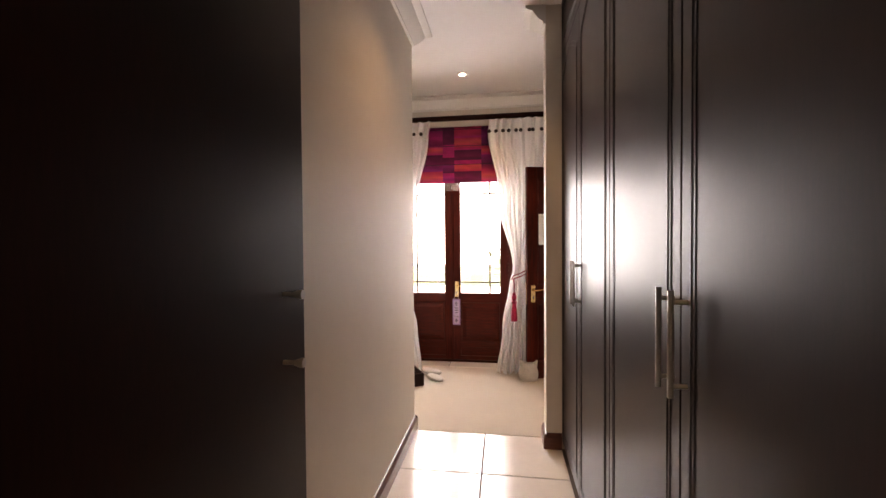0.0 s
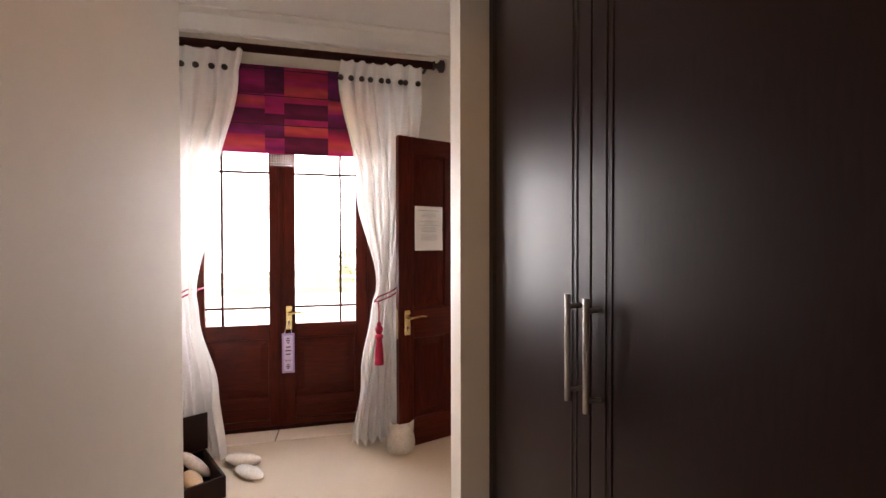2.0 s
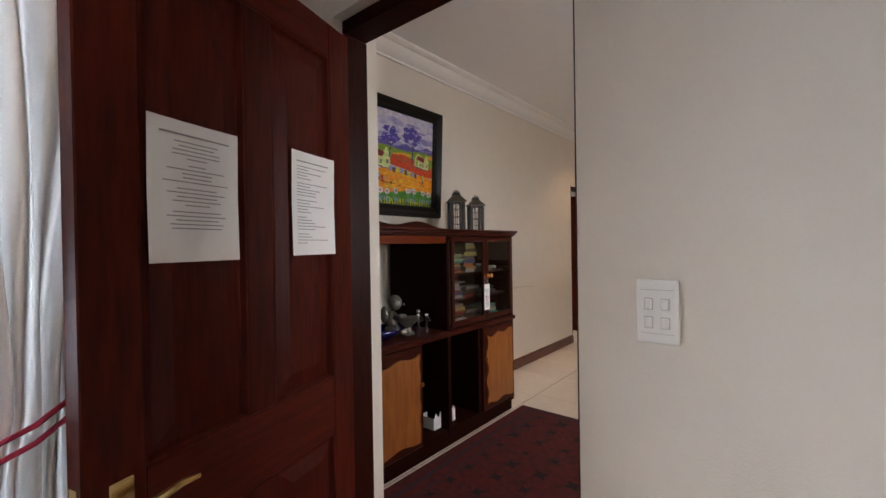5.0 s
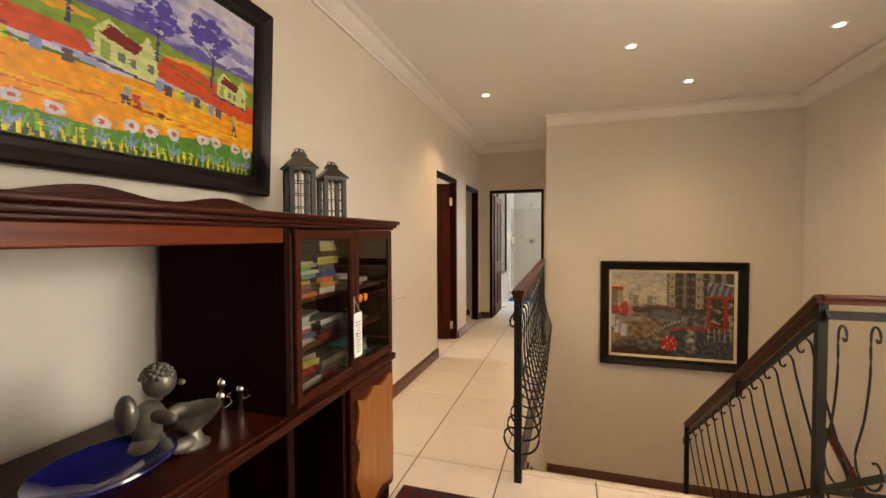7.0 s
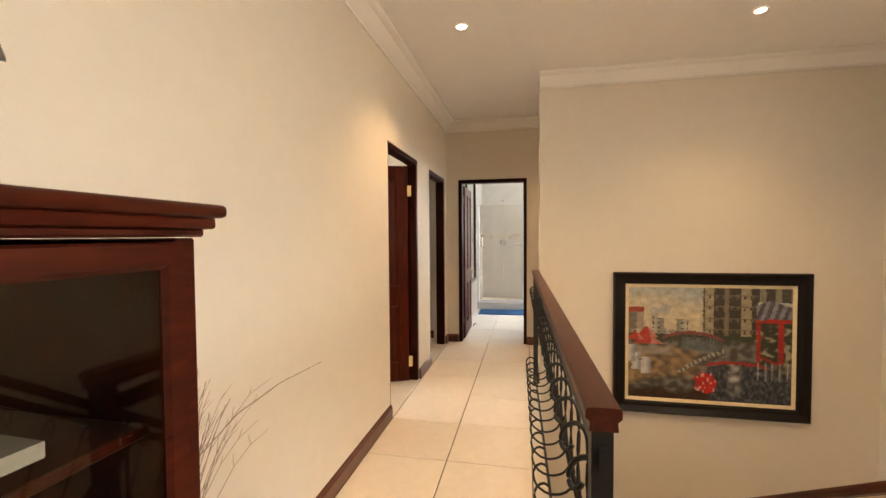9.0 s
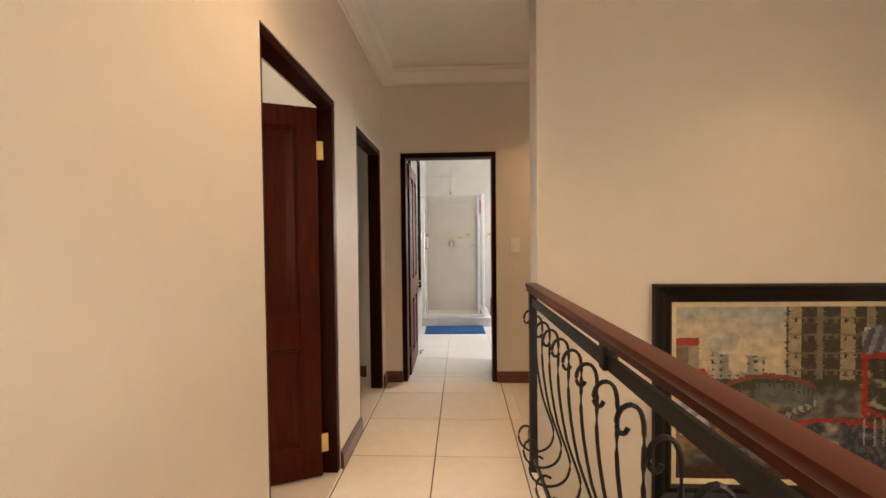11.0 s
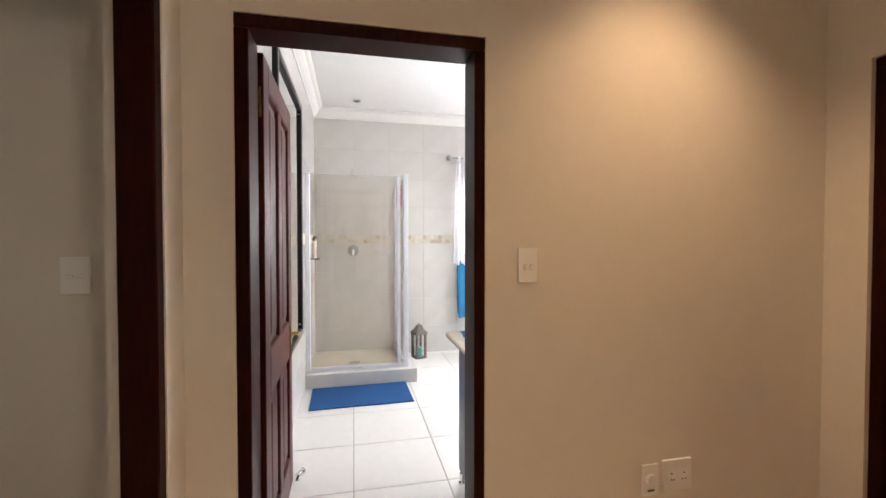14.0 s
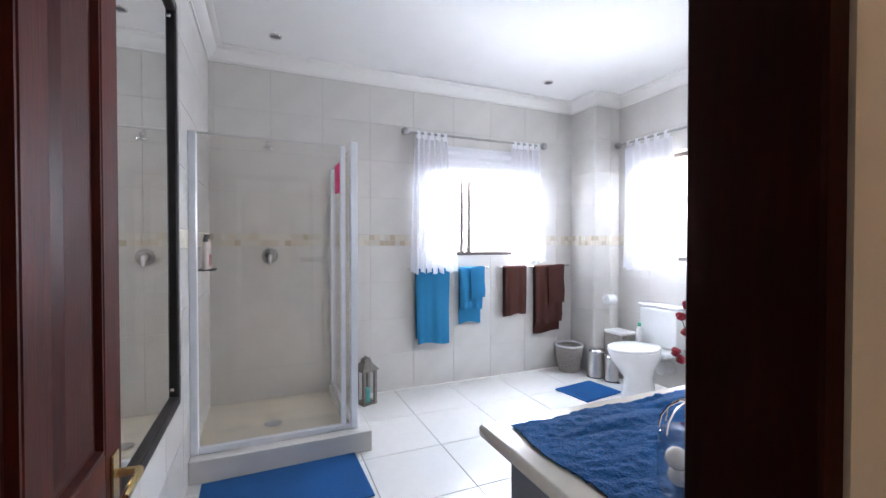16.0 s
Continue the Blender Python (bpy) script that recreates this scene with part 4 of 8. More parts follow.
for i, (x, y, rz) in enumerate(((-0.73, 4.06, 66), (-0.67, 3.93, 44))):
    bm = bmesh.new()
    bmesh.ops.create_uvsphere(bm, u_segments=16, v_segments=8, radius=1, matrix=pose(x, y, 0.034 - 0.014 * i, 0, 0, rz - 90) @ Matrix.Diagonal((0.12, 0.052, 0.034 - 0.014 * i, 1)))
    for v in bm.verts:
        v.co.z = max(v.co.z, 0.0015)
        v.co += Vector((0, 0, 0.004 * noise.noise(v.co * 40)))
    one("slipper", bm, material("slipper_felt", (0.62, 0.58, 0.52), 1.0, amount=0.2, scale=90, bump=0.5), "pale felt slipper lying on the beige carpet", "slipper", "slippers on the carpet", smooth=80, base=(x, y, 0.001))


def wall_switch(c, ax, out, w, h, buttons, label, name="light_switch", cat="light switch", holes=False):
    """A plate on a wall. c: centre on the wall's face; ax: the wall runs along it; out: +1 or -1."""
    X, Y, Z = c
    ob = thing(name, (X, Y, Z - h / 2), label, cat, "wall switches" if name == "light_switch" else "")

    def place(bm):
        if ax == "y":
            bm.transform(Matrix(((0, out, 0, X), (out, 0, 0, Y), (0, 0, 1, Z), (0, 0, 0, 1))))
        else:
            bm.transform(Matrix(((1, 0, 0, X), (0, out, 0, Y), (0, 0, 1, Z), (0, 0, 0, 1))))
        return bm
    part("plate", place(slab(-w / 2, w / 2, 0.0, 0.0101, -h / 2, h / 2, 0.003, 2)), SWITCH, ob)
    if len(buttons) == 4:
        for v in (-h * 0.34, h * 0.34):
            part("groove", place(slab(-w / 2 + 0.008, w / 2 - 0.008, 0.0102, 0.0106, v - 0.0006, v + 0.0006, 0)), GREYLINE, ob)
    for u, v, bw, bh in buttons:
        if not holes:
            part("recess", place(slab(u - bw / 2 - 0.0015, u + bw / 2 + 0.0015, 0.0102, 0.0107, v - bh / 2 - 0.0015, v + bh / 2 + 0.0015, 0)), GREYLINE, ob)
        part("rocker", place(slab(u - bw / 2, u + bw / 2, 0.0108, 0.0165, v - bh / 2, v + bh / 2, 0.0015)), SWITCH if not holes else INK, ob)
    return ob


wall_switch((0.91, 3.285, 1.183), "y", -1, 0.072, 0.118, [(u, v, 0.012, 0.019) for u in (-0.014, 0.014) for v in (-0.020, 0.014)], "white four-gang light switch on the cream wall")
wall_switch((7.735, 4.165, 1.24), "y", -1, 0.078, 0.132, [(-0.012, -0.008, 0.011, 0.017), (0.012, -0.008, 0.011, 0.017)], "white two-gang light switch beside the bathroom door")
wall_switch((7.88, 5.72, 1.215), "y", -1, 0.090, 0.126, [(-0.016, -0.002, 0.02, 0.007), (0.016, -0.002, 0.02, 0.007)], "white light switch inside the next room")
wall_switch((7.735, 3.497, 0.358), "y", -1, 0.138, 0.132, [(-0.03, 0.01, 0.006, 0.006), (-0.03, -0.015, 0.006, 0.006), (-0.018, -0.015, 0.006, 0.006), (0.03, 0.01, 0.006, 0.006), (0.022, -0.015, 0.006, 0.006), (0.036, -0.015, 0.006, 0.006)], "white double wall socket above the skirting", "wall_socket", "socket", holes=True)
sk = wall_switch((7.735, 3.625, 0.350), "y", -1, 0.078, 0.130, [(0.0, -0.04, 0.03, 0.008)], "small white plug-in timer on the wall", "plug_in_timer", "timer", holes=True)
bm = bmesh.new()
tube(bm, [(7.725, 3.625, 0.357), (7.712, 3.625, 0.357)], 0.022, 16)
part("dial", bm, WHITE, sk, smooth=50)

# downlights, with fittings for the added fill lamps too
GLOWW = glow("downlight_glow", (1.0, 0.86, 0.68), 14)
for sx, sy, lit in SPOTS:
    ob = thing("downlight", (sx, sy, TOP), "recessed white ceiling downlight, lit, seen or added as fill" if lit else "recessed chrome ceiling downlight, unlit", "downlight", "ceiling downlights")
    bm = bmesh.new()
    n = 20
    prof = [(0.030, -0.002), (0.032, -0.008), (0.042, -0.008), (0.046, -0.0005)]
    rings = [[bm.verts.new((sx + r * math.cos(2 * math.pi * k / n), sy + r * math.sin(2 * math.pi * k / n), TOP + z)) for k in range(n)] for r, z in prof]
    for a, b in zip(rings, rings[1:]):
        for k in range(n):
            bm.faces.new((a[k], a[(k + 1) % n], b[(k + 1) % n], b[k]))
    part("ring", bm, WHITE if lit else CHROME, ob, smooth=40)
    bm = bmesh.new()
    lathe(bm, [(0.006, TOP - 0.004), (0.029, TOP - 0.003), (0.030, TOP - 0.001)], sx, sy, 20)
    part("bulb", bm, GLOWW if lit else INK, ob)
sg = thing("door_sign", None, "small white card taped to the second bedroom door", "sign", m=room_door.matrix_basis @ pose(0.525, 0.0425, 1.48))
part("card", boxes((-0.05, 0.05, 0.0005, 0.0025, 0.0, 0.145)), PAPER, sg, local=True)
# ---- hall: rug, cabinet, pictures ----
RUG = material("rug_red", (0.075, 0.0045, 0.005), 0.95, amount=0.6, grain=(0.028, 0.004, 0.006), scale=28, bump=0.5, bump_scale=300, big=5)
rug = thing("rug", (2.2, 3.9, 0.001), "deep red patterned rug with dark motifs on the hall tiles", "rug")
part("woven_field", slab(1.32, 3.06, 2.9, 4.78, 0.0008, 0.010, 0.002), RUG, rug)
bm = bmesh.new()
r = random.Random(4)
for i in range(9):
    for j in range(9):
        cx, cy = 1.5 + i * 0.175 + r.uniform(-0.01, 0.01), 3.08 + j * 0.185
        n = 8
        for rad in (r.uniform(0.03, 0.06),):
            vs = [bm.verts.new((cx + (rad if k % 2 else rad * 0.45) * math.cos(math.pi * k / 4), cy + (rad if k % 2 else rad * 0.45) * math.sin(math.pi * k / 4), 0.0112)) for k in range(n)]
            bm.faces.new(vs)
part("motif", bm, material("rug_dark", (0.012, 0.006, 0.010), 0.95, amount=0.5, scale=90), rug, "dark blue woven motifs", kind="stuff")
bm = bmesh.new()
for a, b in ((0.03, 0.05), (0.12, 0.13)):
    for bx0 in ((1.32 + a, 1.32 + b, 2.93, 4.70), (3.06 - b, 3.06 - a, 2.93, 4.70), (1.32 + b, 3.06 - b, 4.73 - b, 4.73 - a), (1.32 + b, 3.06 - b, 2.9 + a, 2.9 + b)):
        box(bm, *bx0, 0.0102, 0.0108)
part("border", bm, material("rug_border", (0.03, 0.02, 0.035), 0.95, amount=0.4, scale=90), rug)

CW = material("cabinet_wood", (0.060, 0.0095, 0.0042), 0.36, grain=(0.020, 0.0036, 0.0018), scale=9, stretch=(0.9, 9, 9), bump=0.05, coat=0.0, spec=0.15)
# Darker copy of the cabinet wood: the shade inside is put into its colour.
CW_SHADED = material("cabinet_wood_shaded", (0.016, 0.0032, 0.0016), 0.6, spec=0.06, amount=0.2, scale=12, stretch=(1, 6, 6))
CW_RED = material("cabinet_red_strip", (0.19, 0.032, 0.006), 0.35, grain=(0.07, 0.010, 0.004), scale=8, stretch=(0.8, 9, 9), coat=0.0, spec=0.15)
KIAAT = material("orange_wood_panel", (0.34, 0.115, 0.022), 0.35, grain=(0.17, 0.046, 0.009), scale=5, stretch=(7, 2, 0.8), bump=0.06, coat=0.15)
YF, YB = 4.79, 5.32
X0, X1 = 1.10 + 0.20, 2.95
cab = thing("display_cabinet", (2.1, 5.05, 0.011), "dark mahogany display cabinet with glazed doors and orange wood panels", "cabinet")
part("plinth", slab(X0 + 0.01, X1 - 0.01, YF + 0.02, YB - 0.01, 0.011, 0.09, 0.003), CW_SHADED, cab)
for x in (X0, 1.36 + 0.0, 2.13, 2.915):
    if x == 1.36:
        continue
    # Uprights left of 2.5 take the shade-darkened copy, the right one the plain wood.
    part("side_panel", slab(x, x + 0.035, YF + 0.002, YB, 0.09, 1.373, 0.003), CW_SHADED if x < 2.5 else CW, cab, "dark mahogany upright")
part("base_board", slab(X0 + 0.035, 2.915, YF + 0.01, YB, 0.09, 0.125, 0.002), CW_SHADED, cab)
bm = slab(X0 - 0.02, X1 + 0.010, YF - 0.045, YB + 0.02, 1.40, 1.418, 0.007, 3)
join(bm, slab(X0 - 0.01, X1 + 0.006, YF - 0.028, YB + 0.015, 1.385, 1.4005, 0.004, 2))
join(bm, slab(X0, X1 + 0.002, YF - 0.012, YB + 0.01, 1.374, 1.3855, 0.003))
part("top", bm, CW, cab, "moulded mahogany top", smooth=30)
for x0, x1 in ((X0 + 0.035, 2.13), (2.165, 2.915)):
    part("shelf_board", slab(x0, x1, YF - 0.002, YB, 0.725, 0.765, 0.004), CW, cab)
part("waist_moulding", slab(X0, X1, YF - 0.02, YF + 0.001, 0.728, 0.758, 0.006, 2), CW, cab)
part("header", slab(X0 + 0.035, 2.128, YF + 0.002, YF + 0.03, 1.325, 1.374, 0.004), CW_RED, cab, "reddish polished header board")
# Backs and dividers use the same wood with shade in its colour.
part("back_panel", slab(2.168, 2.914, YB - 0.012, YB - 0.001, 0.125, 1.374, 0), CW_SHADED, cab)
part("back_panel", slab(X0 + 0.036, 2.129, YB - 0.012, YB - 0.001, 0.125, 0.724, 0), CW_SHADED, cab)
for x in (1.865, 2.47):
    part("divider", slab(x, x + 0.028, YF + 0.004, YB - 0.02, 0.125, 0.724, 0.002), CW_SHADED, cab)
# inner shelves behind the glass
for z in (0.93, 1.105):
    part("glass_shelf_board", slab(2.166, 2.914, YF + 0.05, YB - 0.015, z, z + 0.016, 0.002), CW, cab, "mahogany inner shelf")
# scalloped back rail
pts = []
for k in range(61):
    u = k / 60
    x = X0 + 0.02 + (2.90 - X0) * u
    s = abs(u - 0.5) * 2
    z = 1.42 + 0.09 * max(0, 1 - s) ** 0.5 * (0.75 + 0.25 * math.cos(u * 6 * math.pi)) + 0.004
    pts.append((x, z))
bm = bmesh.new()
for y in (5.255, 5.275):
    vs = [bm.verts.new((x, y, 1.4185)) for x, z in pts] + [bm.verts.new((x, y, z)) for x, z in reversed(pts)]
    bm.faces.new(vs)
vv = list(bm.verts)
n = len(vv) // 2
for k in range(n):
    bm.faces.new((vv[k], vv[(k + 1) % n], vv[n + (k + 1) % n], vv[n + k]))
part("gallery_rail", bm, CW, cab, "scalloped mahogany rail")


def glazed(x0, x1, z0, z1, knob_x):
    w = 0.034
    ring = bmesh.new()
    loops = []
    for q, y in ((0.0, YF), (0.0, YF - 0.015), (0.003, YF - 0.018), (w - 0.006, YF - 0.018), (w, YF - 0.012), (w, YF)):
        loops.append([ring.verts.new(p) for p in ((x0 + q, y, z0 + q), (x1 - q, y, z0 + q), (x1 - q, y, z1 - q), (x0 + q, y, z1 - q))])
    for a, b in zip(loops, loops[1:] + loops[:1]):
        for k in range(4):
            ring.faces.new((a[k], a[(k + 1) % 4], b[(k + 1) % 4], b[k]))
    d = part("glazed_door", ring, CW, cab, "mahogany framed glass door")
    g = part("glass", boxes((x0 + w, x1 - w, YF - 0.010, YF - 0.007, z0 + w, z1 - w)), CABGLASS, d)
    bm = bmesh.new()
    tube(bm, [(knob_x, YF - 0.018, 1.093), (knob_x, YF - 0.03, 1.093), (knob_x, YF - 0.036, 1.093), (knob_x, YF - 0.05, 1.093), (knob_x, YF - 0.055, 1.093)], [0.007, 0.007, 0.016, 0.017, 0.008], 12)
    part("knob", bm, material("knob_wood", (0.42, 0.13, 0.02), 0.25, coat=0.3), d, "round orange wooden knob", smooth=60)
    return d


glazed(2.157, 2.546, 0.78, 1.368, 2.530)
glazed(2.550, 2.912, 0.78, 1.368, 2.572)
bm = bmesh.new()
box(bm, 2.1505, 2.1545, YF - 0.004, YF + 0.0015, 0.80, 1.355)
part("piano_hinge", bm, material("worn_hinge", (0.09, 0.06, 0.04), 0.5, 0.3), cab, "long brass hinge")


def wavy_panel(x0, x1, z0, z1, seed, flip=1):
    """A live-edged plank fixed on a cupboard door."""
    r = random.Random(seed)
    d = part("cupboard_door", slab(x0, x1, YF - 0.016, YF + 0.002, z0, z1, 0.003), CW, cab, "dark cupboard door")
    pts = []
    a, b, c, e = x0 + 0.035, x1 - 0.03, z0 + 0.035, z1 - 0.03
    for k in range(24):
        t = k / 24
        if flip > 0:
            pts.append((a + (b - a) * t, e - 0.018 - 0.014 * math.sin(t * 14 + seed) * (1 - t * 0.4) - 0.02 * (1 - t)))
    for k in range(8):
        t = k / 8
        pts.append((b + 0.006 * math.sin(t * 20 + seed), e - 0.01 - (e - c - 0.02) * t))
    for k in range(24):
        t = k / 24
        pts.append((b - (b - a) * t, c + 0.012 + 0.010 * math.sin(t * 11 + seed * 2)))
    for k in range(14):
        t = k / 14
        pts.append((a + 0.016 * math.sin(t * 17 + seed) * (1 if k else 0), c + 0.01 + (e - c - 0.05) * t))
    bm = bmesh.new()
    f = bm.faces.new([bm.verts.new((x, YF - 0.0165, z)) for x, z in pts])
    ex = bmesh.ops.extrude_face_region(bm, geom=[f])
    vs = [v for v in ex["geom"] if isinstance(v, bmesh.types.BMVert)]
    bmesh.ops.translate(bm, verts=vs, vec=(0, -0.012, 0))
    part("live_edge_panel", bm, KIAAT, d, "orange-brown live-edged wood panel")
    kb = bmesh.new()
    kx = x1 - 0.02 if flip > 0 and x0 < 2 else x0 + 0.02
    tube(kb, [(kx, YF - 0.016, 0.50), (kx, YF - 0.034, 0.50), (kx, YF - 0.045, 0.50)], [0.007, 0.015, 0.008], 10)
    part("knob", kb, KIAAT, d, "small wooden knob", smooth=60)


wavy_panel(X0 + 0.037, 1.864, 0.127, 0.722, 2)
wavy_panel(2.50, 2.914, 0.127, 0.722, 5)

# books and papers behind the glass
BOOKC = [(0.45, 0.55, 0.25), (0.15, 0.5, 0.1), (0.1, 0.45, 0.4), (0.25, 0.02, 0.02), (0.7, 0.6, 0.15), (0.35, 0.02, 0.01), (0.08, 0.02, 0.02), (0.75, 0.18, 0.03),
         (0.65, 0.62, 0.55), (0.05, 0.07, 0.3), (0.8, 0.35, 0.08), (0.7, 0.7, 0.68), (0.45, 0.4, 0.35), (0.12, 0.12, 0.13)]
BOOKM = [material("book_cover", [q * 0.55 for q in c], 0.45, amount=0.12, scale=30) for c in BOOKC]
PAGES = material("book_pages", (0.26, 0.235, 0.19), 0.9, amount=0.15, scale=200, stretch=(1, 1, 12))


def book(x0, w, d, z, h, m, rz, label, y=YF + 0.06):
    ob = thing("book", None, label, "book", "books behind the glass", m=pose(x0 + w / 2, y + d / 2, z, 0, 0, rz))
    part("cover", slabs([(-w / 2, w / 2, -d / 2, d / 2, 0, 0.002), (-w / 2, w / 2, -d / 2, d / 2, h - 0.002, h), (-w / 2, w / 2, -d / 2, -d / 2 + 0.003, 0.002, h - 0.002)], 0), m, ob, local=True)
    part("pages", boxes((-w / 2 + 0.003, w / 2 - 0.003, -d / 2 + 0.003, d / 2 - 0.004, 0.0022, h - 0.0022)), PAGES, ob, local=True)
    return z + h


r = random.Random(11)
names = ["pale green", "bright green", "teal", "dark red", "yellow", "brick red", "black", "orange", "cream", "navy", "amber", "white", "grey", "charcoal"]


def pile(x, z, top, order, w=0.17, thin=(0.008, 0.023)):
    for i in order:
        h = r.uniform(*thin)
        if z + h > top:
            break
        ww = w * r.uniform(0.72, 1.08)
        z = book(x + r.uniform(-0.008, 0.022), ww, r.uniform(0.11, 0.15), z, h - 0.0004, BOOKM[i], r.uniform(-4, 4), f"{names[i]} book lying in a pile on the cabinet shelf")


pile(2.215, 1.1215, 1.335, [7, 6, 5, 13, 4, 3, 2, 11, 1, 0, 8])
pile(2.40, 1.1215, 1.335, [11, 10, 7, 9, 13, 4, 6, 4, 8, 12], 0.14, (0.019, 0.030))
pile(2.205, 0.9465, 1.085, [12, 11, 12, 9, 5, 11, 12, 8, 11, 13], 0.17, (0.006, 0.018))
pile(2.39, 0.9465, 1.03, [5, 6, 13, 11, 12], 0.16, (0.012, 0.022))
pile(2.215, 0.7655, 0.91, [13, 8, 6, 5, 4, 12], 0.18, (0.015, 0.03))
pile(2.40, 0.7655, 0.86, [5, 3, 13, 12], 0.17, (0.015, 0.03))
pile(2.62, 1.1215, 1.18, [12, 8], 0.16, (0.01, 0.02))
pile(2.62, 0.9465, 1.0, [6, 13], 0.18, (0.01, 0.02))
pile(2.60, 0.7655, 0.90, [9, 2, 0, 11, 2, 1, 9, 11, 0, 12, 2], 0.20, (0.004, 0.014))
for i, (x, z, c) in enumerate(((2.72, 1.1215, (0.6, 0.62, 0.62)), (2.80, 0.9465, (0.10, 0.07, 0.06)), (2.80, 0.7655, (0.5, 0.55, 0.5)))):
    bm = bmesh.new()
    lathe(bm, [(0.02, z), (0.026, z + 0.01), (0.045, z + 0.035), (0.050, z + 0.05), (0.046, z + 0.05), (0.03, z + 0.02)], x, YF + 0.14, 16)
    one("bowl", bm, material("bowl_glaze", c, 0.2), "small glazed bowl on the shelf behind the glass", "bowl", "bowls behind the glass", smooth=60, base=(x, YF + 0.14, z))

# tag on the knob
tg = thing("card_tag", (2.56, YF - 0.05, 0.88), "white printed card hung by a string from the cabinet knob", "card")
part("card", slab(2.492, 2.557, YF - 0.040, YF - 0.038, 0.855, 1.035, 0), PAPER, tg)
bm = bmesh.new()
rr = random.Random(2)
for k in range(11):
    z = 0.995 - k * 0.012
    w = rr.uniform(0.015, 0.045)
    box(bm, 2.524 - w / 2, 2.524 + w / 2, YF - 0.0415, YF - 0.0403, z, z + 0.004)
part("print", bm, material("card_print", (0.30, 0.30, 0.32), 0.8), tg)
bm = bmesh.new()
v = [bm.verts.new(p) for p in ((2.505, YF - 0.0416, 0.955), (2.519, YF - 0.0416, 0.955), (2.512, YF - 0.0416, 0.935))]
bm.faces.new(v)
part("mark", bm, material("card_red", (0.4, 0.03, 0.03), 0.6), tg)
bm = bmesh.new()
tube(bm, [(2.500, YF - 0.038, 1.035), (2.510, YF - 0.030, 1.098), (2.545, YF - 0.037, 1.035)], 0.0012, 4)
part("string", bm, PAPER, tg)

# things in the open bay
PEWTER = material("pewter", (0.20, 0.185, 0.16), 0.42, 0.7, amount=0.3, scale=40)
bm = bmesh.new()
lathe(bm, [(0.042, 0.766), (0.046, 0.775), (0.026, 0.79), (0.018, 0.812), (0.05, 0.835), (0.074, 0.862), (0.078, 0.872), (0.070, 0.868), (0.03, 0.845)], 1.895, 4.915, 24, 0.8)
for cx, cy, cz, sz in ((1.815, 4.975, 0.86, (0.045, 0.040, 0.060)), (1.835, 4.96, 0.965, (0.040, 0.038, 0.043)), (1.81, 4.965, 0.80, (0.055, 0.05, 0.036)), (1.855, 4.93, 0.88, (0.045, 0.018, 0.018)),
                       (1.81, 4.92, 0.885, (0.018, 0.045, 0.018)), (1.765, 4.985, 0.90, (0.022, 0.030, 0.050)), (1.87, 4.925, 0.955, (0.008, 0.010, 0.008)), (1.86, 4.91, 0.79, (0.040, 0.02, 0.02))):
    bmesh.ops.create_uvsphere(bm, u_segments=14, v_segments=10, radius=1, matrix=Matrix.Translation((cx, cy, cz)) @ Matrix.Diagonal((*sz, 1)))
for k in range(46):
    a, q = k * 2.399, (k + 0.5) / 46 * 0.75
    w = (1 - (1 - q) ** 2) ** 0.5
    bmesh.ops.create_icosphere(bm, subdivisions=1, radius=0.0085, matrix=Matrix.Translation((1.832 + 0.038 * w * math.cos(a), 4.963 + 0.036 * w * math.sin(a), 0.968 + 0.040 * (1 - q))))
one("cherub_dish", bm, PEWTER, "dull pewter cherub figurine holding a shallow dish", "figurine", smooth=60, base=(1.84, 4.95, 0.766))
for x, y, h in ((2.005, 4.93, 0.115), (2.055, 4.975, 0.135), (2.088, 4.935, 0.105)):
    bm = bmesh.new()
    lathe(bm, [(0.009, 0.7655), (0.0095, 0.768), (0.0075, 0.768 + h * 0.45), (0.0095, 0.766 + h * 0.5), (0.008, 0.766 + h * 0.75), (0.014, 0.766 + h * 0.82), (0.013, 0.766 + h * 0.93), (0.004, 0.766 + h)], x, y, 12)
    tube(bm, [(x + 0.006, y - 0.004, 0.766 + h * 0.85), (x + 0.022, y - 0.012, 0.766 + h * 0.78), (x + 0.026, y - 0.014, 0.766 + h * 0.62), (x + 0.014, y - 0.008, 0.766 + h * 0.55), (x + 0.004, y - 0.002, 0.766 + h * 0.52)], 0.0022, 6)
    one("silver_ornament", bm, CHROME, "small polished silver hooked ornament on the open shelf", "ornament", "silver ornaments", smooth=60, base=(x, y, 0.766))
bm = bmesh.new()
lathe(bm, [(0.05, 0.766), (0.06, 0.772), (0.11, 0.80), (0.15, 0.83), (0.148, 0.835), (0.10, 0.81), (0.03, 0.785)], 1.68, 4.93, 28, 0.8)
one("glass_bowl", bm, material("cobalt_glass", (0.01, 0.012, 0.12), 0.08, coat=0.6), "dark cobalt blue bowl on the open shelf", "bowl", smooth=60, base=(1.68, 4.93, 0.766))
wb = thing("white_box", (2.17, 4.90, 0.126), "small white box with a scalloped edge on the lower cabinet shelf", "box")
part("body", slabs([(2.06, 2.28, 4.86, 4.864, 0.126, 0.20), (2.06, 2.28, 4.98, 4.984, 0.126, 0.20), (2.06, 2.064, 4.864, 4.98, 0.126, 0.20), (2.276, 2.28, 4.864, 4.98, 0.126, 0.20)], 0), WHITE, wb)
bm = bmesh.new()
for k in range(5):
    x = 2.08 + k * 0.045
    vs = [bm.verts.new(p) for p in ((x - 0.02, 4.859, 0.20), (x + 0.02, 4.859, 0.20), (x, 4.859, 0.235))]
    bm.faces.new(vs)
part("scallop", bm, WHITE, wb)

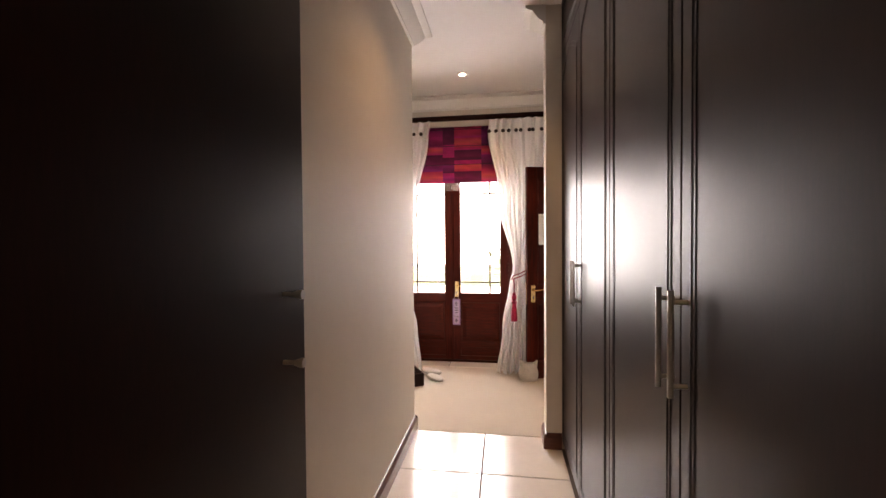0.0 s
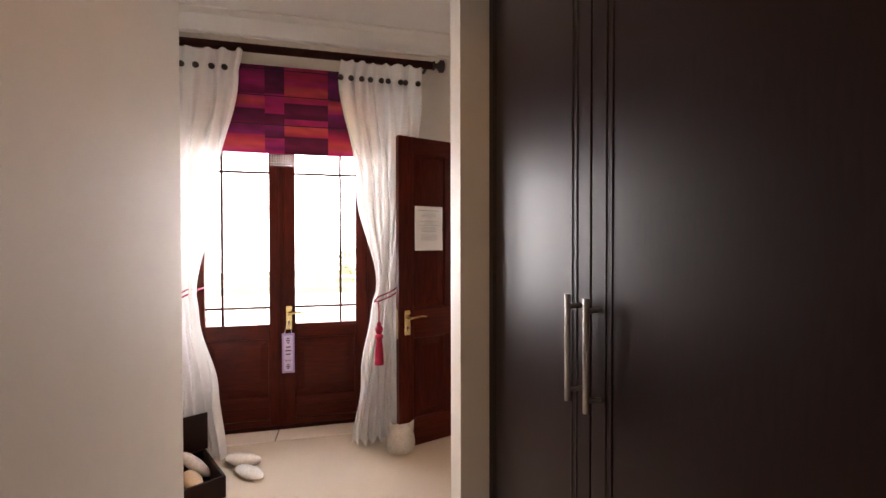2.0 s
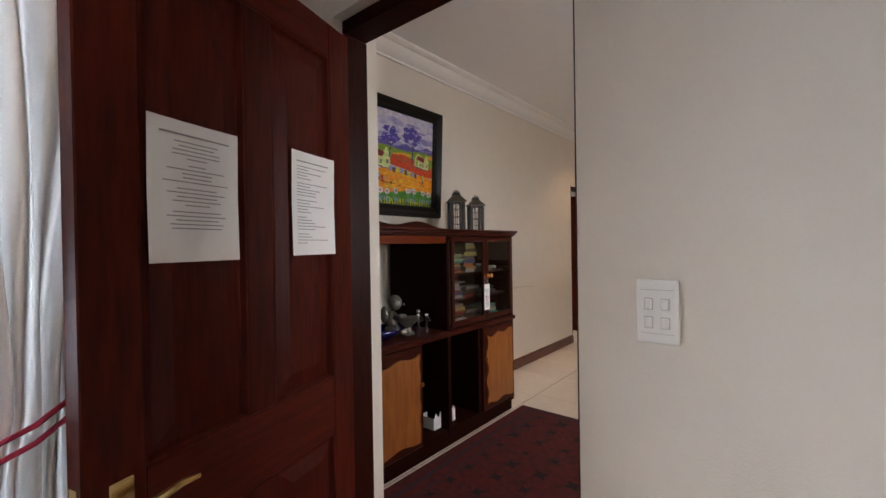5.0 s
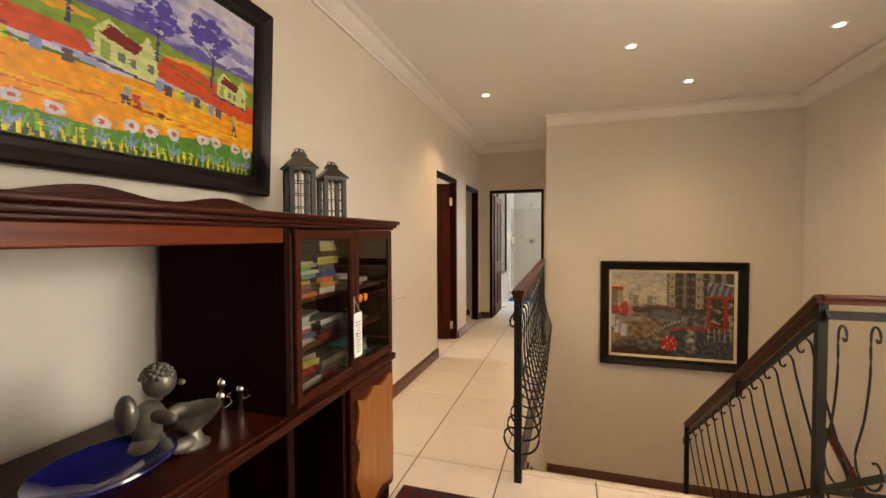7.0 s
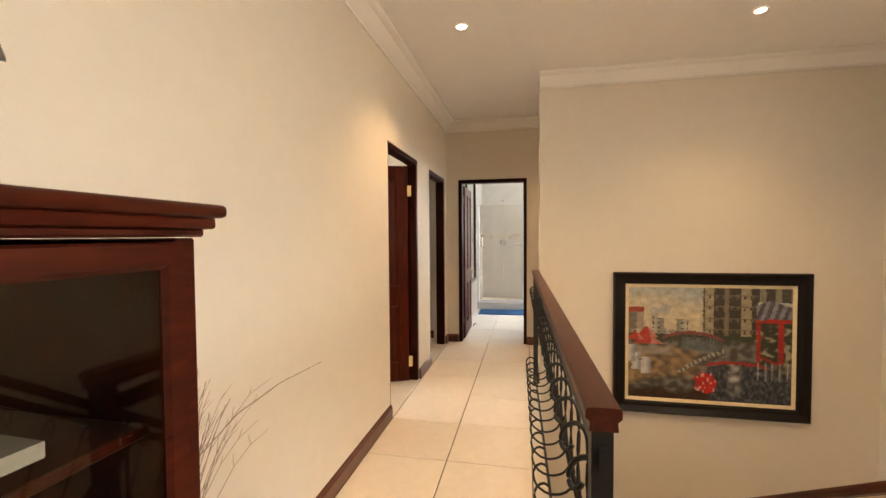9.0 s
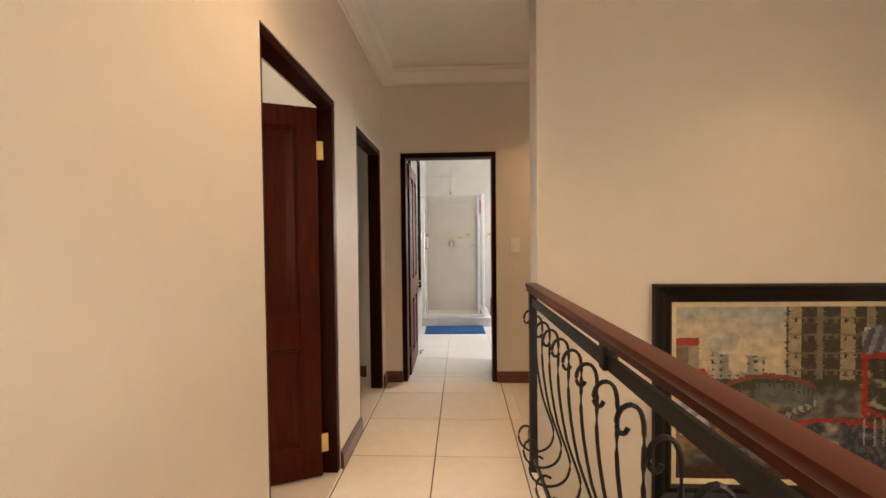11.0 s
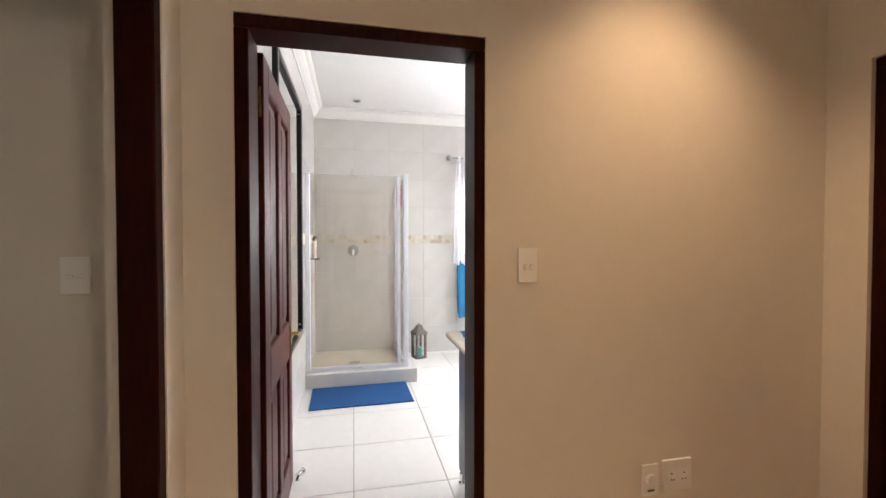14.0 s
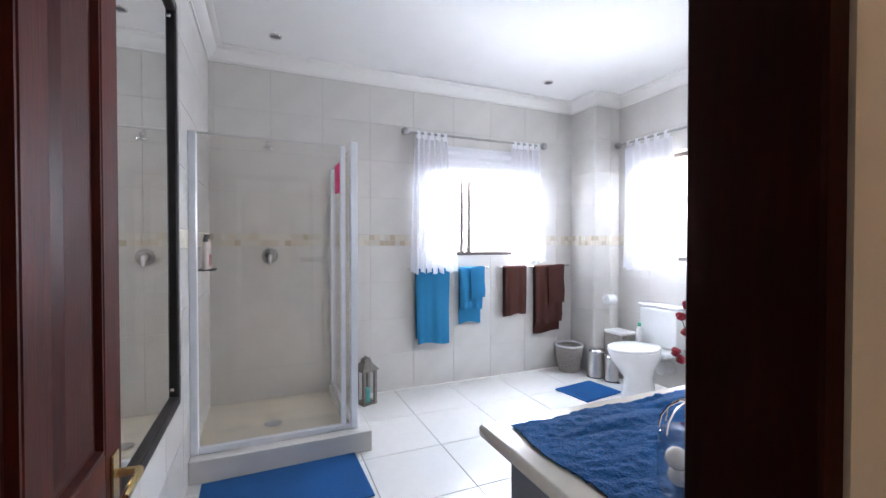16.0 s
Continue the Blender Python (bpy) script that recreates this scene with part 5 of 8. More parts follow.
# two lanterns on the cabinet
LANT = material("lantern_metal", (0.036, 0.034, 0.031), 0.5, 0.25, amount=0.25, scale=40)
ROOFM = material("lantern_roof", (0.10, 0.080, 0.062), 0.45, 0.5, amount=0.25, scale=40)


def lantern(cx, cy, z, w, h, m, label, rz=0, bars=(3, 4), name="lantern", group="", body=LANT, roof=ROOFM, candle=None):
    ob = thing(name, None, label, "lantern", group, m=pose(cx, cy, z, 0, 0, rz))
    a = w / 2
    hb = h * 0.70
    p = 0.012 * w / 0.13
    rows = [(-a, a, -a, a, 0, 0.012), (-a, a, -a, a, hb - 0.012, hb)]
    rows += [(sx * (a - p) - p, sx * (a - p) + p, sy * (a - p) - p, sy * (a - p) + p, 0.012, hb - 0.012) for sx in (-1, 1) for sy in (-1, 1)]
    part("frame", slabs(rows, 0.001), body, ob, local=True)
    bm = bmesh.new()
    b = 0.0018
    for s in (-1, 1):
        for k in range(1, bars[0]):
            t = -a + w * k / bars[0]
            box(bm, t - b, t + b, s * (a - p) - b, s * (a - p) + b, 0.012, hb - 0.012)
            box(bm, s * (a - p) - b, s * (a - p) + b, t - b, t + b, 0.012, hb - 0.012)
        for k in range(1, bars[1]):
            zz = hb * k / bars[1]
            box(bm, -a + 2 * p, a - 2 * p, s * (a - p) - b * 0.9, s * (a - p) + b * 0.9, zz - b, zz + b)
            box(bm, s * (a - p) - b * 0.9, s * (a - p) + b * 0.9, -a + 2 * p, a - 2 * p, zz - b, zz + b)
    part("glazing_bars", bm, body, ob, local=True)
    g = part("glass", boxes(*[(-a + 2 * p, a - 2 * p, s * (a - p * 1.5) - 0.0007, s * (a - p * 1.5) + 0.0007, 0.013, hb - 0.013) for s in (-1, 1)]), GLASS, ob, local=True)
    bm = bmesh.new()
    e, c = a * 1.18, a * 0.42
    lo = [bm.verts.new((sx * e, sy * e, hb)) for sx, sy in ((-1, -1), (1, -1), (1, 1), (-1, 1))]
    l2 = [bm.verts.new((sx * e, sy * e, hb + 0.006)) for sx, sy in ((-1, -1), (1, -1), (1, 1), (-1, 1))]
    hi = [bm.verts.new((sx * c, sy * c, hb + h * 0.17)) for sx, sy in ((-1, -1), (1, -1), (1, 1), (-1, 1))]
    for q, s in ((lo, l2), (l2, hi)):
        for k in range(4):
            bm.faces.new((q[k], q[(k + 1) % 4], s[(k + 1) % 4], s[k]))
    bm.faces.new(lo[::-1])
    bm.faces.new(hi)
    part("roof", bm, roof, ob, "sloping metal roof", local=True)
    part("cap", slabs([(-c * 1.25, c * 1.25, -c * 1.25, c * 1.25, hb + h * 0.17 + 0.001, hb + h * 0.20), (-c, c, -c, c, hb + h * 0.20, hb + h * 0.235)], 0.003), body, ob, local=True)
    bm = bmesh.new()
    tube(bm, [(c * 0.9 * math.cos(t), c * 0.5 * math.sin(t) - c * 0.2, hb + h * 0.235 + 0.004 + 0.012 * math.sin(t)) for t in [2 * math.pi * k / 14 for k in range(15)]], 0.0025, 5, cap=False)
    tube(bm, [(0, 0, hb + h * 0.235), (0, 0, hb + h * 0.275)], 0.005, 6)
    part("ring", bm, body, ob, "carrying ring", local=True)
    bm = bmesh.new()
    if candle:
        lathe(bm, [(a * 0.5, 0.0125), (a * 0.5, h * 0.3), (a * 0.1, h * 0.31)], 0, 0, 14)
        part("candle", bm, candle, ob, "teal candle", local=True)
    else:
        tube(bm, [(0, 0, hb), (0, 0, hb - 0.03), (0, 0, hb - 0.032), (0, 0, hb - 0.06)], [0.012, 0.012, 0.009, 0.009], 10)
        part("bulb_holder", bm, STEEL, ob, local=True)
    return ob


lantern(2.622, 5.09, 1.4185, 0.114, 0.325, None, "dark metal lantern with small panes on the display cabinet", -38, name="lantern", group="lanterns on the cabinet")
lantern(2.820, 5.05, 1.4185, 0.111, 0.295, None, "smaller dark metal lantern with small panes on the display cabinet", -38, name="lantern", group="lanterns on the cabinet")

# village painting above the cabinet


def picture(name, place, w, h, fw, label, canvas, slip=0.0, beads=True, out=0.05):
    """place(u, v, d): metres along, up and out from the picture's lower corner of the outer frame."""
    o = place(w / 2, 0, 0)
    ob = thing(name, tuple(o), label, "painting")
    prof = [(0, 0), (0, out * 0.7), (fw * 0.12, out), (fw * 0.35, out * 0.85), (fw * 0.6, out * 0.6), (fw * 0.85, out * 0.55), (fw, out * 0.35), (fw, 0)]
    bm = bmesh.new()
    loops = [[bm.verts.new(place(*p)) for p in ((d, d, q), (w - d, d, q), (w - d, h - d, q), (d, h - d, q))] for d, q in prof]
    for a, b in zip(loops, loops[1:]):
        for k in range(4):
            bm.faces.new((a[k], a[(k + 1) % 4], b[(k + 1) % 4], b[k]))
    part("frame", bm, BLACKFRAME, ob, "moulded black frame")
    if slip:
        bm = bmesh.new()
        loops = [[bm.verts.new(place(*p)) for p in ((d, d, q), (w - d, d, q), (w - d, h - d, q), (d, h - d, q))] for d, q in ((fw + 0.001, 0.004), (fw + 0.001, out * 0.30), (fw + slip, out * 0.2), (fw + slip, 0.004))]
        for a, b in zip(loops, loops[1:]):
            for k in range(4):
                bm.faces.new((a[k], a[(k + 1) % 4], b[(k + 1) % 4], b[k]))
        part("slip", bm, GILT, ob, "pale gilt inner slip")
    if beads:
        bm = bmesh.new()
        nx, ny = int((w - 2 * fw) / 0.018), int((h - 2 * fw) / 0.018)
        d = fw - 0.006
        for k in range(nx):
            for vv in (d, h - d):
                bmesh.ops.create_icosphere(bm, subdivisions=1, radius=0.006, matrix=Matrix.Translation(place(fw + k * 0.018, vv, out * 0.45)))
        for k in range(ny):
            for uu in (d, w - d):
                bmesh.ops.create_icosphere(bm, subdivisions=1, radius=0.006, matrix=Matrix.Translation(place(uu, fw + k * 0.018, out * 0.45)))
        part("beading", bm, BLACKFRAME, ob, kind="stuff")
    e = fw + slip
    bm = bmesh.new()
    bm.faces.new([bm.verts.new(place(*p)) for p in ((e - 0.004, e - 0.004, 0.006), (w - e + 0.004, e - 0.004, 0.006), (w - e + 0.004, h - e + 0.004, 0.006), (e - 0.004, h - e + 0.004, 0.006))])
    part("canvas", bm, canvas, ob)
    W, H = w - 2 * e, h - 2 * e
    return ob, lambda u, v, layer: place(e + u * W, e + v * H, 0.006 + layer * 0.0012)


SKYC = material("painted_sky", (0.70, 0.72, 0.86), 0.5, amount=0.25, grain=(0.30, 0.28, 0.62), scale=7, bump=0.5, bump_scale=40)
vil, P = picture("village_painting", lambda u, v, d: Vector((1.42 + u, 5.335 - d - v * 0.045, 1.535 + v)), 1.255, 0.835, 0.082, "bright village landscape painting in a beaded black frame", SKYC)
VILLAGE = []


def lay(rgb, *shapes):
    for q in shapes:
        VILLAGE.append((rgb, q, min(p[0] for p in q), max(p[0] for p in q), min(p[1] for p in q), max(p[1] for p in q)))


def line(a, b, w):
    """A thin stroke from a to b as a shape."""
    dx, dy = b[0] - a[0], b[1] - a[1]
    k = w / 2 / math.hypot(dx, dy)
    return [(a[0] - dy * k, a[1] + dx * k), (b[0] - dy * k * 0.6, b[1] + dx * k * 0.6), (b[0] + dy * k * 0.6, b[1] - dx * k * 0.6), (a[0] + dy * k, a[1] - dx * k)]


r = random.Random(21)
lay((0.62, 0.60, 0.74), *[blob(r.uniform(0, 1), r.uniform(0.76, 1.0), r.uniform(0.04, 0.10), r.uniform(0.02, 0.05), 10, r) for _ in range(16)])
lay((0.28, 0.26, 0.55), *[blob(r.uniform(0, 1), r.uniform(0.72, 0.95), r.uniform(0.02, 0.06), r.uniform(0.01, 0.03), 10, r) for _ in range(10)])
lay((0.13, 0.10, 0.42), [(0, 0.56), (1, 0.50), (1, 0.67), (0.93, 0.69), (0.86, 0.645), (0.78, 0.66), (0.72, 0.685), (0.62, 0.64), (0.5, 0.70), (0.38, 0.66), (0.24, 0.71), (0.1, 0.66), (0, 0.69)])
lay((0.30, 0.26, 0.60), line((0.60, 0.63), (0.72, 0.675), 0.012), line((0.88, 0.64), (0.99, 0.655), 0.012), line((0.30, 0.67), (0.5, 0.68), 0.012))
lay((0.22, 0.36, 0.04), [(0, 0.50), (1, 0.44), (1, 0.62), (0.86, 0.625), (0.72, 0.60), (0.55, 0.63), (0.3, 0.62), (0, 0.65)])
lay((0.78, 0.40, 0.03), [(0.60, 0.56), (0.72, 0.585), (0.80, 0.575), (0.78, 0.55), (0.62, 0.535)], [(0.1, 0.56), (0.28, 0.60), (0.42, 0.58), (0.3, 0.55)], [(0.93, 0.60), (1, 0.61), (1, 0.56), (0.94, 0.56)])
lay((0.68, 0.07, 0.012), [(0.57, 0.44), (0.60, 0.545), (0.70, 0.555), (0.80, 0.52), (1, 0.45), (1, 0.345), (0.9, 0.35), (0.75, 0.395), (0.6, 0.425)], [(0, 0.46), (0.2, 0.50), (0.36, 0.50), (0.4, 0.42), (0.2, 0.40), (0, 0.40)])
lay((0.06, 0.20, 0.02), line((0.57, 0.405), (0.98, 0.325), 0.016), line((0.62, 0.52), (0.80, 0.47), 0.010), line((0.0, 0.385), (0.4, 0.37), 0.016))
lay((0.62, 0.03, 0.02), *[line((a, 0.50 - 0.4 * (a - 0.6)), (a + 0.05, 0.49 - 0.4 * (a - 0.6)), 0.014) for a in (0.64, 0.70, 0.80, 0.88)])
lay((0.92, 0.36, 0.012), [(0, 0.13), (0.4, 0.10), (0.6, 0.13), (1, 0.17), (1, 0.335), (0.75, 0.375), (0.6, 0.395), (0.4, 0.36), (0, 0.38)])
lay((0.92, 0.56, 0.03), *[line((a, b), (a + w, b - 0.01), 0.014) for a, b, w in [(r.uniform(0, 0.85), r.uniform(0.17, 0.36), r.uniform(0.05, 0.18)) for _ in range(26)]])
lay((0.80, 0.17, 0.012), *[line((a, b), (a + w, b - 0.012), 0.010) for a, b, w in [(r.uniform(0, 0.9), r.uniform(0.17, 0.34), r.uniform(0.04, 0.12)) for _ in range(16)]])
lay((0.07, 0.26, 0.02), [(0, 0), (1, 0), (1, 0.165), (0.9, 0.175), (0.75, 0.17), (0.6, 0.135), (0.4, 0.10), (0.2, 0.12), (0, 0.15)])
lay((0.03, 0.10, 0.015), [(0, 0), (1, 0), (1, 0.05), (0.7, 0.06), (0.4, 0.03), (0.2, 0.05), (0, 0.04)])
lay((0.20, 0.42, 0.03), *[line((a, 0.03), (a + r.uniform(-0.02, 0.02), r.uniform(0.06, 0.12)), 0.010) for a in [k * 0.033 for k in range(30)]])
lay((0.75, 0.62, 0.03), *[line((a, 0.01), (a + r.uniform(-0.012, 0.012), r.uniform(0.045, 0.09)), 0.009) for a in [0.01 + k * 0.024 for k in range(41)]])
# houses: the right one, the middle one, and one at the far side
for ox, oy, k in ((0.817, 0.44, 1.0), (0.395, 0.395, 1.30), (0.03, 0.43, 1.1)):
    def at(u, v):
        return (ox + u * k, oy + v * k)
    lay((0.66, 0.72, 0.30), [at(0, 0.02), at(0.143, -0.01), at(0.143, 0.09), at(0.118, 0.165), at(0.095, 0.11), at(0.03, 0.165), at(0, 0.12)])
    lay((0.22, 0.008, 0.012), [at(0.012, 0.10), at(0.088, 0.075), at(0.108, 0.115), at(0.03, 0.148)])
    lay((0.30, 0.42, 0.10), [at(0.012, 0.025), at(0.034, 0.02), at(0.034, 0.08), at(0.012, 0.085)])
    lay((0.16, 0.20, 0.16), *[[at(u, v), at(u + 0.014, v - 0.002), at(u + 0.014, v + 0.03), at(u, v + 0.032)] for u, v in ((0.05, 0.03), (0.075, 0.025), (0.118, 0.03))])
    lay((0.05, 0.07, 0.16), line(at(-0.02, 0.012), at(0.16, -0.015), 0.014))
for i, (u, v) in enumerate(((0.585, 0.385), (0.62, 0.375), (0.655, 0.375), (0.69, 0.372), (0.73, 0.365), (0.755, 0.352), (0.79, 0.352), (0.823, 0.345), (0.90, 0.335), (0.05, 0.385), (0.12, 0.385), (0.19, 0.38), (0.26, 0.38), (0.33, 0.375))):
    lay(((0.22, 0.32, 0.62), (0.10, 0.08, 0.10), (0.60, 0.60, 0.06))[i % 3], [(u - 0.013, v - 0.022), (u + 0.013, v - 0.026), (u + 0.013, v + 0.026), (u - 0.013, v + 0.03)])
# trees
for u, v, h in ((0.79, 0.484, 0.17), (0.577, 0.507, 0.13), (0.18, 0.50, 0.18), (0.33, 0.52, 0.15)):
    top = v + h
    lay((0.05, 0.035, 0.16), line((u, v), (u + 0.006, top), 0.013), line((u + 0.005, top), (u + 0.055, top + 0.06), 0.009), line((u + 0.005, top), (u - 0.05, top + 0.08), 0.009), line((u + 0.005, top), (u + 0.01, top + 0.12), 0.008))
    lay((0.09, 0.06, 0.42), *[blob(u + r.uniform(-0.075, 0.08), top + r.uniform(0.04, 0.20), r.uniform(0.012, 0.032), r.uniform(0.016, 0.036), 9, r, 0.4) for _ in range(17)])
    lay((0.30, 0.26, 0.66), *[blob(u + r.uniform(-0.07, 0.075), top + r.uniform(0.05, 0.19), r.uniform(0.006, 0.014), r.uniform(0.008, 0.016), 8, r, 0.4) for _ in range(9)])
# the plain shapes on the road
lay((0.35, 0.38, 0.50), [(0.470, 0.285), (0.495, 0.285), (0.492, 0.325), (0.476, 0.325)], line((0.53, 0.275), (0.565, 0.255), 0.020))
lay((0.05, 0.05, 0.12), [(0.468, 0.235), (0.476, 0.235), (0.488, 0.285), (0.470, 0.285)], line((0.49, 0.23), (0.488, 0.285), 0.010), [(0.888, 0.25), (0.896, 0.25), (0.905, 0.30), (0.893, 0.30)], line((0.912, 0.235), (0.902, 0.30), 0.010))
lay((0.55, 0.05, 0.03), [(0.503, 0.26), (0.525, 0.255), (0.525, 0.30), (0.503, 0.305)], blob(0.52, 0.245, 0.012, 0.014))
lay((0.20, 0.45, 0.25), [(0.888, 0.30), (0.908, 0.30), (0.906, 0.335), (0.892, 0.335)])
lay((0.12, 0.03, 0.03), blob(0.593, 0.235, 0.012, 0.014), line((0.50, 0.24), (0.64, 0.225), 0.006))
FL = [(0.05, 0.17), (0.13, 0.16), (0.21, 0.15), (0.30, 0.14), (0.416, 0.128), (0.498, 0.146), (0.557, 0.14), (0.64, 0.156), (0.755, 0.165), (0.814, 0.167), (0.907, 0.159), (0.968, 0.148)]
lay((0.20, 0.30, 0.55), *[line((u, 0.02), (u, v), 0.007) for u, v in FL], *[line((u, 0.04), (u + s_ * 0.022, 0.085), 0.012) for u, v in FL for s_ in (-1, 1)])
lay((0.70, 0.68, 0.74), *[blob(u, v, 0.024, 0.032, 12, r, 0.22) for u, v in FL])
lay((0.60, 0.10, 0.05), *[blob(u, v, 0.009, 0.012, 8, r) for u, v in FL])


def village_view(u, v):
    """The village landscape's colour at a place of the canvas."""
    n = noise.noise(Vector((u * 30, v * 30, 2.0)))
    c = blend((0.66, 0.62, 0.74), (0.40, 0.38, 0.66), ease(-0.1, 0.3, noise.noise(Vector((u * 9, v * 14, 7)))))
    x, y = u + 0.003 * n, v + 0.003 * noise.noise(Vector((u * 34, v * 34, 5)))
    for rgb, q, a, b, lo, hi in VILLAGE:
        if a <= x <= b and lo <= y <= hi:
            inside = False
            for (x0, y0), (x1, y1) in zip(q, q[1:] + q[:1]):
                if (y0 > y) != (y1 > y) and x < x0 + (y - y0) * (x1 - x0) / (y1 - y0):
                    inside = not inside
            if inside:
                c = rgb
    k = 0.92 * (1 + 0.28 * n)
    return tuple(max(0.003, t * k) for t in c)


brushwork(vil, P, village_view, 190, 126, 3000, 5, 0.07)

# canal painting on the stairwell wall
CANV = material("canvas_ground", (0.30, 0.27, 0.22), 0.5, scale=40)
can, P = picture("canal_painting", lambda u, v, d: Vector((6.343 - d, 3.585 - u, -0.18 + v)), 1.515, 1.222, 0.100, "canal town painting in a black frame with a pale gilt slip", CANV, slip=0.028, beads=False, out=0.055)


def canal_view(u, v):
    """The canal town's colour at a place of the canvas."""
    n1 = noise.noise(Vector((u * 7, v * 7, 0.3)))
    n2 = noise.noise(Vector((u * 22, v * 22, 4.1)))
    n3 = noise.noise(Vector((u * 60, v * 25, 9.0)))
    c = blend((0.66, 0.57, 0.40), (0.42, 0.45, 0.45), ease(0.80, 1.02, v + 0.10 * n1 + 0.12 * u))
    c = blend(c, (0.74, 0.69, 0.54), 0.5 * ease(0.05, 0.35, n1))
    for du, dv, r in ((0.17, 0.79, 0.032), (0.235, 0.81, 0.038)):
        q = math.hypot(u - du, (v - dv) * (0.55 if v < dv else 0.9))
        c = blend(c, (0.40, 0.41, 0.42), 0.75 * ease(r * 1.15, r * 0.8, q) * ease(0.60, 0.66, v))
    skyline = 0.70 + 0.05 * math.copysign(1, math.sin(u * 41)) - 0.10 * u
    if v < skyline and u < 0.47:
        c = blend((0.50, 0.46, 0.38), (0.26, 0.26, 0.23), 0.5 + 0.5 * math.sin(u * 62 + 1)) if v > 0.58 else (0.10, 0.11, 0.07)
        if math.sin(u * 170) > 0.55 and math.sin(v * 150) > 0.1 and v > 0.60:
            c = (0.06, 0.05, 0.045)
    if u < 0.10 and 0.62 < v < 0.82:
        c = (0.36, 0.31, 0.24) if u > 0.05 else (0.20, 0.17, 0.14)
        if v > 0.78 - 0.1 * u:
            c = (0.40, 0.05, 0.03)
    if 0.47 < u < 0.80 and v > 0.55:
        c = (0.055, 0.042, 0.03)
        if 0.485 < u < 0.535 or 0.70 < u < 0.76:
            c = (0.40, 0.34, 0.22)
        elif 0.60 < u < 0.63:
            c = (0.22, 0.18, 0.12)
        if math.sin(u * 150) > 0.55 and math.sin(v * 62 + 1) > 0.6:
            c = (0.03, 0.025, 0.02) if c[0] > 0.1 else (0.16, 0.13, 0.085)
        if math.sin(v * 62) > 0.95:
            c = blend(c, (0.20, 0.17, 0.12), 0.7)
    elif u >= 0.80 and v > 0.88:
        c = (0.06, 0.05, 0.04) if math.sin(u * 70) < 0.3 else (0.28, 0.25, 0.18)
    if v <= 0.58:
        c = blend((0.085, 0.08, 0.066), (0.19, 0.185, 0.17), ease(-0.2, 0.4, n2))
        c = blend(c, (0.045, 0.06, 0.025), ease(0.50, 0.56, v))
        walk_ = ease(0.16, 0.10, abs(v - 0.24 - 0.10 * math.sin(u * 5))) * ease(0.50, 0.38, u)
        c = blend(c, (0.42, 0.25, 0.10), walk_ * (0.5 + 0.5 * n2))
        c = blend(c, (0.36, 0.33, 0.28), 0.8 * ease(0.05, 0.02, abs(v - 0.43)) * ease(0.32, 0.24, u))
        c = blend(c, (0.05, 0.022, 0.012), ease(0.13, 0.05, v + 0.05 * n1))
    if 0.34 < u < 0.58 and 0.44 < v < 0.56:
        c = blend(c, (0.13, 0.16, 0.17), 0.8)
    arch = 0.60 - 1.6 * (u - 0.40) ** 2
    if 0.22 < u < 0.60 and abs(v - arch) < 0.014:
        c = (0.26, 0.07, 0.055)
    elif 0.22 < u < 0.60 and arch - 0.07 < v < arch and math.sin(u * 300) > 0.5:
        c = (0.07, 0.065, 0.05)
    if u > 0.50 and v < 0.33 - 0.9 * (u - 0.68) ** 2:
        c = blend((0.035, 0.04, 0.055), (0.12, 0.14, 0.16), ease(-0.2, 0.5, n3))
        c = blend(c, (0.50, 0.50, 0.46), ease(0.055, 0.0, abs(u - 0.665)) * ease(0.02, 0.14, v) * (0.6 + n2))
    low = 0.345 - 0.9 * (u - 0.66) ** 2
    if 0.50 < u < 0.86 and abs(v - low) < 0.013:
        c = (0.46, 0.03, 0.03)
    if 0.32 < u < 0.60 and low - 0.02 + 0.10 < v + 0.35 * (0.6 - u) < low + 0.12:
        c = (0.42, 0.41, 0.36) if math.sin(u * 190 + v * 60) > 0 else (0.13, 0.12, 0.10)
    if u > 0.79:
        edge = 0.725 + 0.05 * (u - 0.79)
        if edge < v < 0.90 - 0.5 * abs(u - 0.88):
            c = (0.26, 0.27, 0.33) if math.sin(u * 120 - v * 30) > 0 else (0.09, 0.09, 0.12)
        if abs(v - edge + 0.012) < 0.016:
            c = (0.50, 0.03, 0.02)
        if 0.34 < v <= edge - 0.028:
            c = blend((0.04, 0.045, 0.025), (0.34, 0.32, 0.22), ease(0.05, 0.35, n2))
            if abs(u - 0.805) < 0.012 or abs(u - 0.935) < 0.018 or abs(v - 0.42 + 0.6 * (u - 0.80)) < 0.012:
                c = (0.42, 0.022, 0.018)
        if 0.20 < v < 0.36 and math.sin(u * 150) > 0.75:
            c = (0.40, 0.40, 0.36)
    for a, b, w, h in ((0.115, 0.60, 0.075, 0.05), (0.13, 0.535, 0.10, 0.045), (0.045, 0.56, 0.06, 0.04)):
        if abs(u - a) < w * (1 - (v - b + h) / (2 * h)) and b - h < v < b + h * 0.9:
            c = (0.52, 0.045, 0.03) if u < a + 0.02 else (0.55, 0.20, 0.15)
    for a, b in ((0.05, 0.33), (0.115, 0.29), (0.015, 0.40)):
        if abs(u - a) < 0.030 and abs(v - b) < 0.075:
            c = blend((0.62, 0.62, 0.64), (0.30, 0.32, 0.40), ease(a - 0.01, a + 0.03, u))
    q = math.hypot(u - 0.49, (v - 0.155) * 0.85)
    if q < 0.075 + 0.02 * n2:
        c = (0.60, 0.02, 0.02) if n3 < 0.22 else (0.72, 0.42, 0.36)
    k = 0.85 * (1 + 0.30 * n2 + 0.15 * n3)
